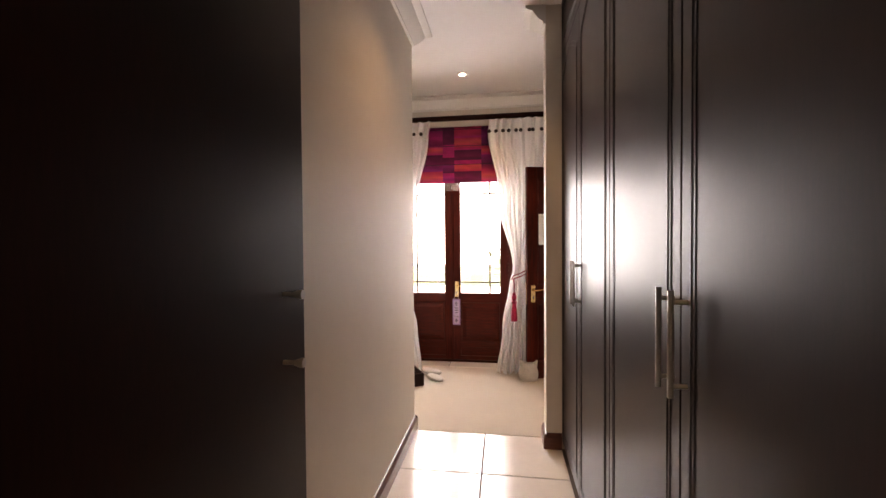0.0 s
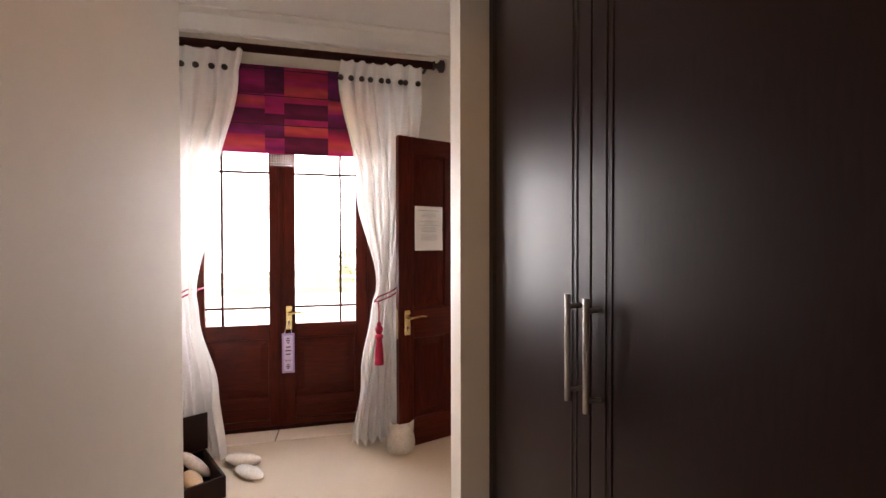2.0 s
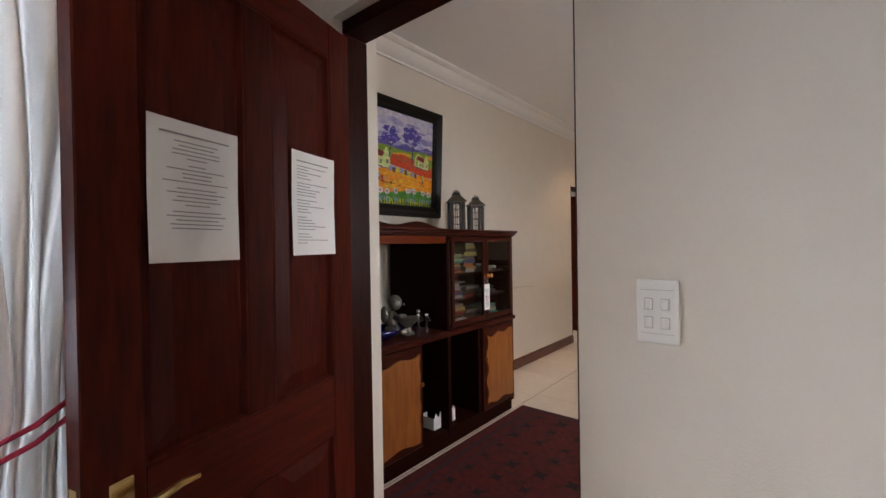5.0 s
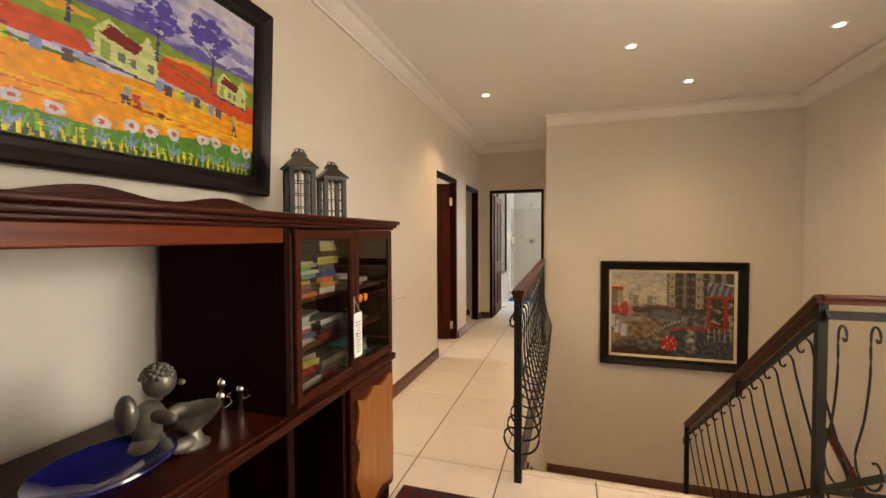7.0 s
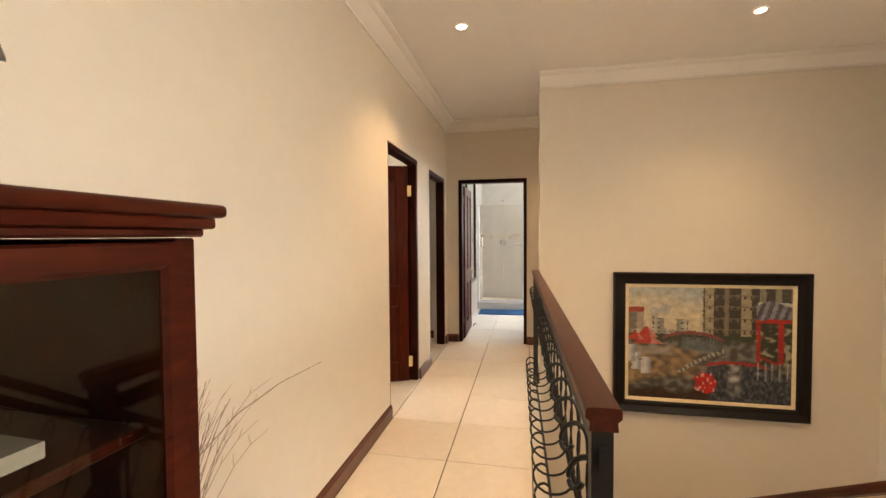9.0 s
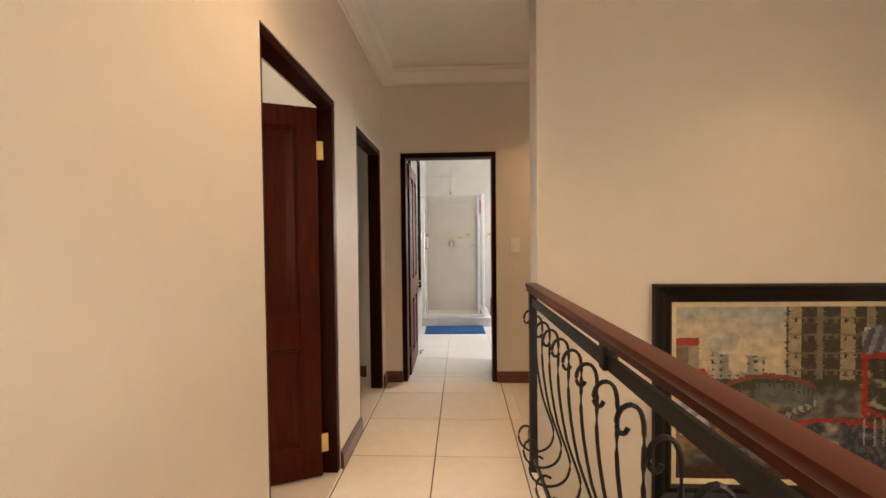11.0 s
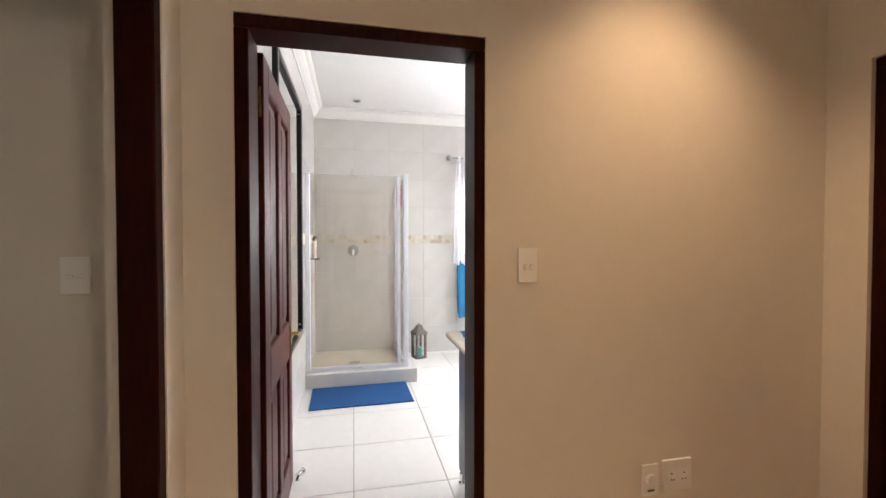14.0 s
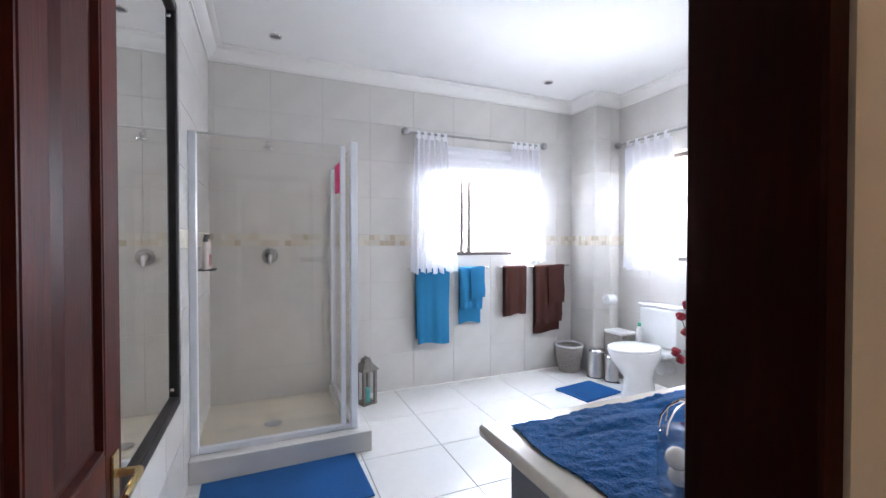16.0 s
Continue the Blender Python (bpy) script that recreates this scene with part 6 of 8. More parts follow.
    return tuple(max(0.004, x * k) for x in c)


brushwork(can, P, canal_view, 110, 84, 5200, 8)

# dry twigs beside the cabinet
tw = thing("dry_grass", (3.32, 5.12, 0.0), "bundle of dry ornamental twigs in a tall dark vase beside the cabinet", "dried plant")
bm = bmesh.new()
lathe(bm, [(0.05, 0.0), (0.07, 0.01), (0.075, 0.2), (0.055, 0.38), (0.06, 0.42), (0.052, 0.42), (0.045, 0.30)], 3.24, 5.13, 18)
part("vase", bm, material("dark_vase", (0.05, 0.03, 0.025), 0.35), tw, "tall dark vase", smooth=50)
r = random.Random(3)
bm = bmesh.new()
for k in range(54):
    reach, top = r.uniform(-0.02, 0.34) * r.uniform(0.3, 1), r.uniform(0.98, 1.18)
    ty = r.uniform(-0.10, 0.14)
    pts = []
    for q in range(9):
        t = q / 8
        pts.append((3.24 + reach * t ** 2.4 + 0.012 * math.sin(t * 5 + k), 5.13 + ty * t ** 1.5, 0.38 + (top - 0.38) * (t - 0.12 * t ** 4 * (1 + reach * 4))))
    tube(bm, pts, [0.0018 - 0.00015 * q for q in range(9)], 4)
    for q in (5, 6, 7):
        p = pts[q]
        tube(bm, [p, (p[0] + r.uniform(0, 0.03), p[1] + r.uniform(-0.01, 0.01), p[2] + r.uniform(0.01, 0.035))], [0.001, 0.0006], 3)
part("twigs", bm, material("dry_stem", (0.32, 0.23, 0.19), 0.8, amount=0.3), tw, "fine dry stems", kind="stuff")
bm = bmesh.new()
tube(bm, [(3.24, 5.13, 0.40), (3.25, 5.12, 0.72), (3.31, 5.12, 0.84), (3.45, 5.12, 0.885), (3.65, 5.12, 0.90), (3.93, 5.12, 0.885)], [0.002, 0.002, 0.002, 0.0017, 0.0015, 0.001], 4)
part("long_twig", bm, material("dry_stem_dark", (0.25, 0.19, 0.14), 0.8), tw, "one long thin dry stem", kind="stuff")
# ---- stairwell: flights, landing, balustrades ----
STEP = material("stair_tile", (0.66, 0.58, 0.48), 0.3, amount=0.06, scale=14)
st = thing("staircase", (4.5, 3.5, -1.62), "cream tiled staircase going down to a half landing", "stairs")
rise, go, SX = 0.18, 0.27, 3.45
for k in range(8):
    part("step", slab(SX + k * go, SX + (k + 1) * go + 0.02, 2.80, 4.216, -(k + 1) * rise - 0.16, -(k + 1) * rise, 0.004), STEP, st)
part("landing", boxes((SX + 8 * go + 0.021, 6.344, 1.571, 4.216, -1.80, -1.622)), STEP, st, "cream tiled half landing")
for k in range(8):
    part("step", slab(SX + 8 * go - (k + 1) * go + 0.02, SX + 8 * go - k * go + 0.018, 1.572, 2.70, -1.62 - (k + 1) * rise - 0.16, -1.62 - (k + 1) * rise, 0.004), STEP, st)
setting("floor_lower", boxes((1.25, 6.346, 1.57, 4.21, -3.3, -3.2)), STEP, "tiled floor of the storey below")
setting("wall_under_hall", boxes((3.40, 6.346, 4.218, 4.35, -3.2, -0.25), (3.25, 3.40, 1.57, 4.218, -3.2, -0.25)), PLASTER, "cream painted stairwell wall")
setting("wall_between_flights", boxes((SX, SX + 8 * go, 2.705, 2.795, -3.2, -1.9)), PLASTER)
bm = bmesh.new()
for k in range(8):
    z = -(k + 1) * rise
    box(bm, SX + k * go, SX + (k + 1) * go, 4.2, 4.2175, z + 0.0005, z + 0.09)
    box(bm, SX + k * go - 0.02, SX + k * go, 4.2, 4.2175, z + 0.0005, z + rise + 0.09)
setting("baseboard_stairs", bm, SKIRT, "dark stepped wooden skirting")

RAILW = material("handrail_wood", (0.092, 0.0155, 0.0055), 0.38, grain=(0.045, 0.008, 0.0035), scale=8, stretch=(0.9, 9, 9), coat=0.0, spec=0.3, bump=0.04)


def handrail(bm, a, b, w=0.066, h=0.045):
    """Moulded rail between two points of its top middle."""
    a, b = Vector(a), Vector(b)
    way = (b - a).normalized()
    side = way.cross(Vector((0, 0, 1))).normalized()
    up = side.cross(way)
    prof = [(-0.5, -0.15), (-0.46, -0.03), (-0.3, 0), (0.3, 0), (0.46, -0.03), (0.5, -0.15), (0.5, -0.45), (0.38, -0.6), (0.40, -1), (-0.40, -1), (-0.38, -0.6), (-0.5, -0.45)]
    ra = [bm.verts.new(a + side * (u * w) + up * (v * h)) for u, v in prof]
    rb = [bm.verts.new(b + side * (u * w) + up * (v * h)) for u, v in prof]
    n = len(prof)
    for k in range(n):
        bm.faces.new((ra[k], ra[(k + 1) % n], rb[(k + 1) % n], rb[k]))
    bm.faces.new(ra[::-1])
    bm.faces.new(rb)
    return bm


def flat_bar(bm, a, b, w, h):
    a, b = Vector(a), Vector(b)
    way = (b - a).normalized()
    side = way.cross(Vector((0, 0, 1)))
    side = side.normalized() if side.length > 0.01 else Vector((1, 0, 0))
    up = side.cross(way)
    q = [(-w / 2, -h / 2), (w / 2, -h / 2), (w / 2, h / 2), (-w / 2, h / 2)]
    ra = [bm.verts.new(a + side * u + up * v) for u, v in q]
    rb = [bm.verts.new(b + side * u + up * v) for u, v in q]
    for k in range(4):
        bm.faces.new((ra[k], ra[(k + 1) % 4], rb[(k + 1) % 4], rb[k]))
    bm.faces.new(ra[::-1])
    bm.faces.new(rb)


def scroll(cx, cz, r, turns, start, sx=1, n=18):
    return [(cx + sx * r * (1 - 0.62 * k / n) * math.cos(start + turns * 2 * math.pi * k / n), cz + r * (1 - 0.62 * k / n) * math.sin(start + turns * 2 * math.pi * k / n)) for k in range(n + 1)]


def rounded(points):
    """The same bend with one more point between each two, on a smooth curve."""
    out = []
    for i in range(len(points) - 1):
        p = [points[max(0, min(len(points) - 1, i + k))] for k in (-1, 0, 1, 2)]
        out.append(p[1])
        out.append(tuple((9 * (p[1][j] + p[2][j]) - p[0][j] - p[3][j]) / 16 for j in (0, 1)))
    return out + [points[-1]]


def balustrade(a, b, label, base_z, posts, step, group="balustrades", flip=1, drop=0.0, straight=False):
    """a, b: the rail's ends (top middle); base_z: the depth of the foot bar below the rail."""
    a, b = Vector(a), Vector(b)
    way = (b - a)
    L = way.length
    way.normalize()
    flat = Vector((way.x, way.y, 0)).normalized()
    side = flat.cross(Vector((0, 0, 1)))
    down = way.cross(side).normalized()
    if down.z > 0:
        down = -down
    ob = thing("balustrade", tuple(a + Vector((0, 0, -base_z - 0.06))), label, "balustrade", group)
    part("handrail", handrail(bmesh.new(), a, b), RAILW, ob, "polished reddish wooden handrail", smooth=50)
    bm = bmesh.new()
    flat_bar(bm, a + down * 0.10, b + down * 0.10, 0.014, 0.042)
    part("top_bar", bm, IRON, ob, "black iron flat bar")
    bm = bmesh.new()
    flat_bar(bm, a + down * base_z, b + down * base_z, 0.012, 0.03)
    part("foot_bar", bm, IRON, ob, "black iron foot bar")
    for f, foot in posts:
        p = a + way * (L * f)
        bm = bmesh.new()
        box(bm, p.x - 0.02, p.x + 0.02, p.y - 0.02, p.y + 0.02, p.z - foot, p.z - 0.044)
        part("post", bm, IRON, ob, "square black iron post")
    n = int(L / step)
    for k in range(n):
        s = (k + 0.6) * L / n
        if s > L - 0.05:
            continue
        o = a + way * s
        S = ((0.024, 0.850), (0.031, 0.838), (0.043, 0.838), (0.051, 0.852), (0.050, 0.876), (0.038, 0.898), (0.016, 0.906), (-0.004, 0.892), (-0.013, 0.86), (-0.014, 0.80),
             (-0.012, 0.70), (-0.022, 0.58), (-0.05, 0.42), (-0.09, 0.30), (-0.108, 0.235), (-0.10, 0.175), (-0.07, 0.135), (-0.02, 0.118), (0.03, 0.126), (0.07, 0.16), (0.085, 0.205), (0.075, 0.247), (0.045, 0.265), (0.02, 0.252))
        if straight:
            S = S[:9] + ((-0.018, 0.80), (-0.045, 0.60), (-0.075, 0.40), (-0.105, 0.20))
        S = rounded(S)
        lean = -0.26 if straight else 0.0
        pts = [o + side * (flip * u) + flat * (lean * (0.90 - v)) + Vector((0, 0, v - 1.052 - drop)) for u, v in S]
        bm = bmesh.new()
        tube(bm, pts, 0.0062, 6)
        part("baluster", bm, IRON, ob, "black scrolled iron bar")
    return ob


balustrade((3.25, 4.195, 1.052), (6.343, 4.255, 1.052), "level iron balustrade with scrolled bars and a red-brown wooden handrail", 0.97, [(0.010, 1.052), (0.62, 0.12), (0.985, 1.052)], 0.160, flip=-1)
balustrade((3.50, 2.75, 1.05), (5.90, 2.75, -0.63), "sloping iron balustrade with scrolled bars and a wooden handrail", 0.80, [(0.0, 1.2), (0.43, 0.16), (1.0, 0.99)], 0.225, flip=-1, drop=0.02, straight=True)
balustrade((3.50, 2.75, 1.05), (3.50, 1.60, 1.05), "short level iron balustrade with a wooden handrail", 0.97, [(0.98, 1.05)], 0.125)
lr = thing("wall_handrail", (4.5, 1.65, -1.3), "red-brown wooden handrail sloping down along the wall of the lower flight", "handrail")
part("rail", handrail(bmesh.new(), (5.66, 1.66, -0.43), (3.50, 1.66, -1.87)), RAILW, lr, smooth=50)
for k in range(4):
    x = 5.45 - k * 0.58
    z = -0.43 - (5.66 - x) * 2 / 3 - 0.045
    part("bracket", tube(bmesh.new(), [(x, 1.66, z), (x, 1.655, z - 0.05), (x, 1.572, z - 0.06)], 0.007, 6), IRON, lr, "black iron bracket")
# ---- bathroom ----
O = bpy.data.objects
BAND = [material("mosaic_" + str(i), c, 0.35, amount=0.08, scale=40) for i, c in enumerate(((0.50, 0.42, 0.30), (0.62, 0.55, 0.44), (0.66, 0.62, 0.54), (0.58, 0.54, 0.46)))]
GAP = 0.0018
WT_MESH = {}


def wall_tiles(parent, ax, face, out, a0, a1, z0, z1, holes, w=0.40, h=0.30, a_off=0.0, mat=WTILE):
    """Thin glazed tiles on a wall, each its own piece, round the openings."""
    zs = []
    z = z0
    while z < z1 - 0.02:
        zz = min(z + h, z1)
        zs.append((z, zz))
        z = zz
    for za, zb in zs:
        i = math.floor((a0 - a_off) / w)
        while a_off + i * w < a1 - 0.01:
            p, q = max(a0, a_off + i * w + GAP / 2), min(a1, a_off + (i + 1) * w - GAP / 2)
            i += 1
            rows = [(p, q, za + GAP / 2, zb - GAP / 2)]
            for hs, he, hlo, hhi in holes:
                new_rows = []
                for (s, e, c, d) in rows:
                    if e <= hs or s >= he or d <= hlo or c >= hhi:
                        new_rows.append((s, e, c, d))
                        continue
                    if s < hs:
                        new_rows.append((s, hs, c, d))
                    if e > he:
                        new_rows.append((he, e, c, d))
                    m0, m1 = max(s, hs), min(e, he)
                    if c < hlo:
                        new_rows.append((m0, m1, c, hlo))
                    if d > hhi:
                        new_rows.append((m0, m1, hhi, d))
                rows = new_rows
            for s, e, c, d in rows:
                if e - s < 0.008 or d - c < 0.008:
                    continue
                key = (round(e - s, 3), round(d - c, 3), ax, out, mat.name)
                if key not in WT_MESH:
                    x, y, b, t = key[0] / 2, key[1] / 2, 0.0006, 0.004
                    v = [(-x, 0, -y), (x, 0, -y), (x, 0, y), (-x, 0, y), (-x + b, t, -y + b), (x - b, t, -y + b), (x - b, t, y - b), (-x + b, t, y - b)]
                    if ax == "x":
                        v = [(i0, out * i1, i2) for i0, i1, i2 in v]
                    else:
                        v = [(out * i1, i0, i2) for i0, i1, i2 in v]
                    f = [(4, 5, 6, 7)] + [(j, (j + 1) % 4, 4 + (j + 1) % 4, 4 + j) for j in range(4)]
                    me = bpy.data.meshes.new("wall_tile")
                    me.from_pydata(v, [], f)
                    bmx = bmesh.new()
                    bmx.from_mesh(me)
                    bmesh.ops.recalc_face_normals(bmx, faces=list(bmx.faces))
                    c0 = sum((fc.normal for fc in bmx.faces if len(fc.verts) == 4), Vector())
                    want = Vector((0, out, 0)) if ax == "x" else Vector((out, 0, 0))
                    if c0.dot(want) < 0:
                        bmesh.ops.reverse_faces(bmx, faces=list(bmx.faces))
                    bmx.to_mesh(me)
                    bmx.free()
                    me.materials.append(mat)
                    WT_MESH[key] = me
                ob = new("tile", WT_MESH[key])
                ob.location = ((s + e) / 2, face, (c + d) / 2) if ax == "x" else (face, (s + e) / 2, (c + d) / 2)
                ob.parent = parent


def tile_wall(name, ax, face, out, a0, a1, holes=()):
    parent = O[name]
    parent.data.materials[0] = WGROUT
    holes = list(holes)
    wall_tiles(parent, ax, face, out, a0, a1, 0.002, 1.297, holes, h=0.324)
    wall_tiles(parent, ax, face, out, a0, a1, 1.394, TOP - 0.10, holes, h=0.324)
    return parent


def mosaic(name, ax, face, out, a0, a1, holes=()):
    """Three rows of small beige stones."""
    r = random.Random(int(face * 50 + a0 * 10))
    lots = {i: bmesh.new() for i in range(4)}
    a = a0
    while a < a1 - 0.01:
        e = min(a1, a + 0.046)
        for za, zb in ((1.2985, 1.3435), (1.3465, 1.3925)):
            if any(a < he and e > hs and za < hhi and zb > hlo for hs, he, hlo, hhi in holes):
                continue
            bm = lots[r.choice((0, 1, 1, 2, 2, 3))]
            lo, hi = sorted((face, face + out * 0.0052))
            if ax == "x":
                box(bm, a + 0.0015, e - 0.0015, lo, hi, za, zb)
            else:
                box(bm, lo, hi, a + 0.0015, e - 0.0015, za, zb)
        a += 0.046
    for i, bm in lots.items():
        part("mosaic_band", bm, BAND[i], O[name], "band of small beige stone tiles", kind="stuff")


H_E = [(2.30, 3.46, 1.20, 2.14)]
H_S = [(9.35, 10.52, 1.16, 2.14)]
for nm, ax, face, out, a0, a1, holes in (("wall_bath_north", "x", 5.24, -1, 7.89, 11.134, []), ("wall_bath_east", "y", 11.134, -1, 1.80, 5.24, H_E),
                                         ("wall_bath_south", "x", 1.48, 1, 7.89, 10.787, H_S), ("wall_bath_duct", "x", 1.80, 1, 10.787, 11.134, []), ("wall_bath_duct", "y", 10.787, -1, 1.48, 1.80, [])):
    mosaic(nm, ax, face, out, a0, a1, holes)

# windows
WFRAME = material("window_frame_bronze", (0.10, 0.075, 0.06), 0.4)


def window(name, ax, face, a0, a1, z0, z1, bars, label):
    """A frame with two sashes in the thickness of a wall."""
    def q(a, b, c, d, e, f):
        return (c, d, a, b, e, f) if ax == "y" else (a, b, c, d, e, f)
    ob = part(name, slabs([q(a0, a0 + 0.035, face, face + 0.05, z0, z1), q(a1 - 0.035, a1, face, face + 0.05, z0, z1), q(a0 + 0.035, a1 - 0.035, face, face + 0.05, z0, z0 + 0.035), q(a0 + 0.035, a1 - 0.035, face, face + 0.05, z1 - 0.035, z1)], 0.003), WFRAME)
    tagged(ob, label, "", "", "structure")
    for a in bars:
        part("mullion", slab(*q(a - 0.018, a + 0.018, face + 0.002, face + 0.048, z0 + 0.035, z1 - 0.035), b=0.003), WFRAME, ob)
    e = [a0 + 0.035] + list(bars) + [a1 - 0.035]
    for a, b in zip(e, e[1:]):
        p = part("pane", boxes(q(a + 0.018, b - 0.018, face + 0.024, face + 0.028, z0 + 0.035, z1 - 0.035)), GLASS, ob)
        p.visible_shadow = False
    return ob


window("window_1", "y", 11.22, 2.30, 3.46, 1.20, 2.14, (3.07, 2.99), "bathroom window with bronze frame over the towel rails")
window("window_2", "x", 1.34, 9.35, 10.52, 1.16, 2.14, (9.9,), "bathroom window above the toilet")
setting("window_sill", boxes((11.125, 11.22, 2.28, 3.48, 1.185, 1.20), (9.33, 10.54, 1.34, 1.49, 1.145, 1.16)), WTILE)

RODM = material("brushed_rod", (0.40, 0.39, 0.38), 0.35, 0.9)


BLINDW = cloth("blind_white", (0.74, 0.74, 0.77), 0.06)


def sheer_set(ax, face, lo, hi, panels, label, z_rod=2.30, group="bathroom curtains", blind_span=None):
    """A rod with ball ends and thin tab-top curtains. Positions run along the wall."""
    def q(a, d, z):
        return (face + d, a, z) if ax == "y" else (a, face - d, z)
    s = -1
    rd = thing("curtain_rod", q((lo + hi) / 2, -0.1, z_rod), "brushed metal curtain rod with ball finials", "curtain rod", "bathroom curtain rods")
    bm = bmesh.new()
    tube(bm, [q(lo, -0.10, z_rod), q(hi, -0.10, z_rod)], 0.011, 10)
    part("pole", bm, RODM, rd, smooth=60)
    for e in (lo, hi):
        bm = bmesh.new()
        bmesh.ops.create_uvsphere(bm, u_segments=12, v_segments=8, radius=0.036, matrix=Matrix.Translation(q(e, -0.10, z_rod)))
        part("finial", bm, RODM, rd, smooth=80)
    for e in (lo + 0.05, hi - 0.05):
        bm = bmesh.new()
        tube(bm, [q(e, -0.10, z_rod), q(e, 0.0, z_rod)], 0.008, 8)
        part("bracket", bm, RODM, rd)
    for i, (a0, a1, b0, b1, zb) in enumerate(panels):
        ob = thing("sheer_curtain", q((a0 + a1) / 2, -0.10, zb), label, "curtain", group)
        rows = []
        n, m = 70, 24
        for j in range(m + 1):
            f = j / m
            z = z_rod - 0.045 + (zb - z_rod + 0.045) * f
            l, r_ = a0 + (b0 - a0) * f, a1 + (b1 - a1) * f
            rows.append([q(l + (r_ - l) * k / n, -0.10 + (0.016 + 0.012 * f) * math.sin(k / n * 2 * math.pi * 7 + i + 0.8 * math.sin(f * 3 + k * 0.1)), z + (0.012 * math.sin(k * 0.5) if j == m else 0)) for k in range(n + 1)])
        bm = bmesh.new()
        sheet(bm, rows)
        part("cloth", bm, SHEER, ob, smooth=180)
        tabs = 5
        for k in range(tabs):
            a = a0 + (a1 - a0) * (k + 0.5) / tabs
            bm = bmesh.new()
            pts = [q(a, -0.10 + 0.017 * math.sin(t), z_rod + 0.017 * math.cos(t)) for t in [math.pi * (0.75 - 0.25 * w) - math.pi * 0.75 for w in range(0, 1)]]
            ring = []
            for t in range(0, 9):
                an = math.pi + math.pi * t / 8
                ring.append((0.017 * math.cos(an), -0.017 * math.sin(an)))
            prof = [(-0.017, -0.06)] + ring + [(0.017, -0.06)]
            sheet(bm, [[q(a - 0.016, -0.10 + u, z_rod + v) for u, v in prof], [q(a + 0.016, -0.10 + u, z_rod + v) for u, v in prof]])
            part("tab", bm, SHEER, ob)
    if blind_span:
        a0, a1, z0, z1 = blind_span
        ob = thing("sheer_blind", q((a0 + a1) / 2, -0.02, z0), "white folded sheer blind in the bathroom window", "blind", "bathroom blinds")
        for k in range(4):
            z = z0 + (z1 - z0) * k / 4
            bm = bmesh.new()
            sheet(bm, [[q(a0, -0.016 - 0.004 * (k % 2), z), q(a1, -0.016 - 0.004 * (k % 2), z)], [q(a0, -0.03 - 0.004 * (k % 2), z + (z1 - z0) / 4 * 0.5), q(a1, -0.03 - 0.004 * (k % 2), z + (z1 - z0) / 4 * 0.5)],
                       [q(a0, -0.016 - 0.004 * (k % 2), z + (z1 - z0) / 4 + 0.01), q(a1, -0.016 - 0.004 * (k % 2), z + (z1 - z0) / 4 + 0.01)]])
            part("fold", bm, BLINDW, ob)


sheer_set("y", 11.134, 2.24, 3.71, [(3.62, 3.30, 3.66, 3.20, 1.05), (2.62, 2.28, 2.60, 2.20, 1.13)], "thin white tab-top curtain beside the bathroom window", blind_span=(2.28, 3.47, 1.93, 2.22))


sheer_set("x", 1.48, 9.2, 10.70, [(10.62, 10.10, 10.64, 10.02, 1.07), (9.72, 9.26, 9.75, 9.22, 1.07)], "thin white tab-top curtain at the window above the toilet")

# shower
tray_m = material("shower_tray", (0.62, 0.56, 0.45), 0.35, amount=0.12, scale=9, big=4)
sh = thing("shower_cubicle", (10.64, 4.73, 0), "glass shower cubicle with white aluminium frame on a tiled kerb", "shower")
part("kerb", slabs([(10.13, 10.26, 4.225, 5.236, 0, 0.130), (10.26, 11.13, 4.225, 4.36, 0, 0.130)], 0.005), WTILE, sh, "pale tiled kerb")
part("tray", boxes((10.26, 11.13, 4.36, 5.236, 0.0, 0.075)), tray_m, sh, "beige tiled shower floor")
bm = bmesh.new()
lathe(bm, [(0.012, 0.0755), (0.055, 0.0755), (0.058, 0.079), (0.02, 0.080)], 10.62, 4.80, 20)
part("drain", bm, CHROME, sh)
Z0, Z1 = 0.131, 1.945
part("post", slab(10.195, 10.245, 4.300, 4.345, Z0, Z1 + 0.02, 0.006, 2), ALU, sh, "white aluminium corner post")
part("post", slab(10.195, 10.235, 5.195, 5.236, Z0, Z1, 0.004), ALU, sh)
part("post", slab(11.095, 11.13, 4.302, 4.342, Z0, Z1, 0.004), ALU, sh)
part("track", slabs([(10.20, 10.235, 4.345, 5.195, Z0, Z0 + 0.035), (10.245, 11.095, 4.307, 4.337, Z0, Z0 + 0.03)], 0.003), ALU, sh)
part("top_rail", slabs([(10.212, 10.224, 4.345, 5.195, Z1 - 0.012, Z1), (10.245, 11.095, 4.316, 4.328, Z1 - 0.012, Z1)], 0.002), STEEL, sh)
part("door_edge", slab(10.203, 10.232, 4.375, 4.405, Z0 + 0.035, Z1 - 0.012, 0.004), ALU, sh)
for r_ in ((10.215, 10.221, 4.345, 5.195, Z0 + 0.035, Z1 - 0.012), (10.245, 11.095, 4.319, 4.325, Z0 + 0.03, Z1 - 0.012)):
    p = part("glass", boxes(r_), SHGLASS, sh, "clear shower glass")
mx = thing("shower_mixer", (11.10, 4.81, 1.22), "round chrome shower mixer on the tiled wall", "tap")
bm = bmesh.new()
tube(bm, [(11.128, 4.81, 1.22), (11.118, 4.81, 1.22), (11.112, 4.81, 1.22), (11.09, 4.81, 1.22)], [0.062, 0.062, 0.035, 0.03], 24)
part("rose", bm, RODM, mx, smooth=40)
bm = bmesh.new()
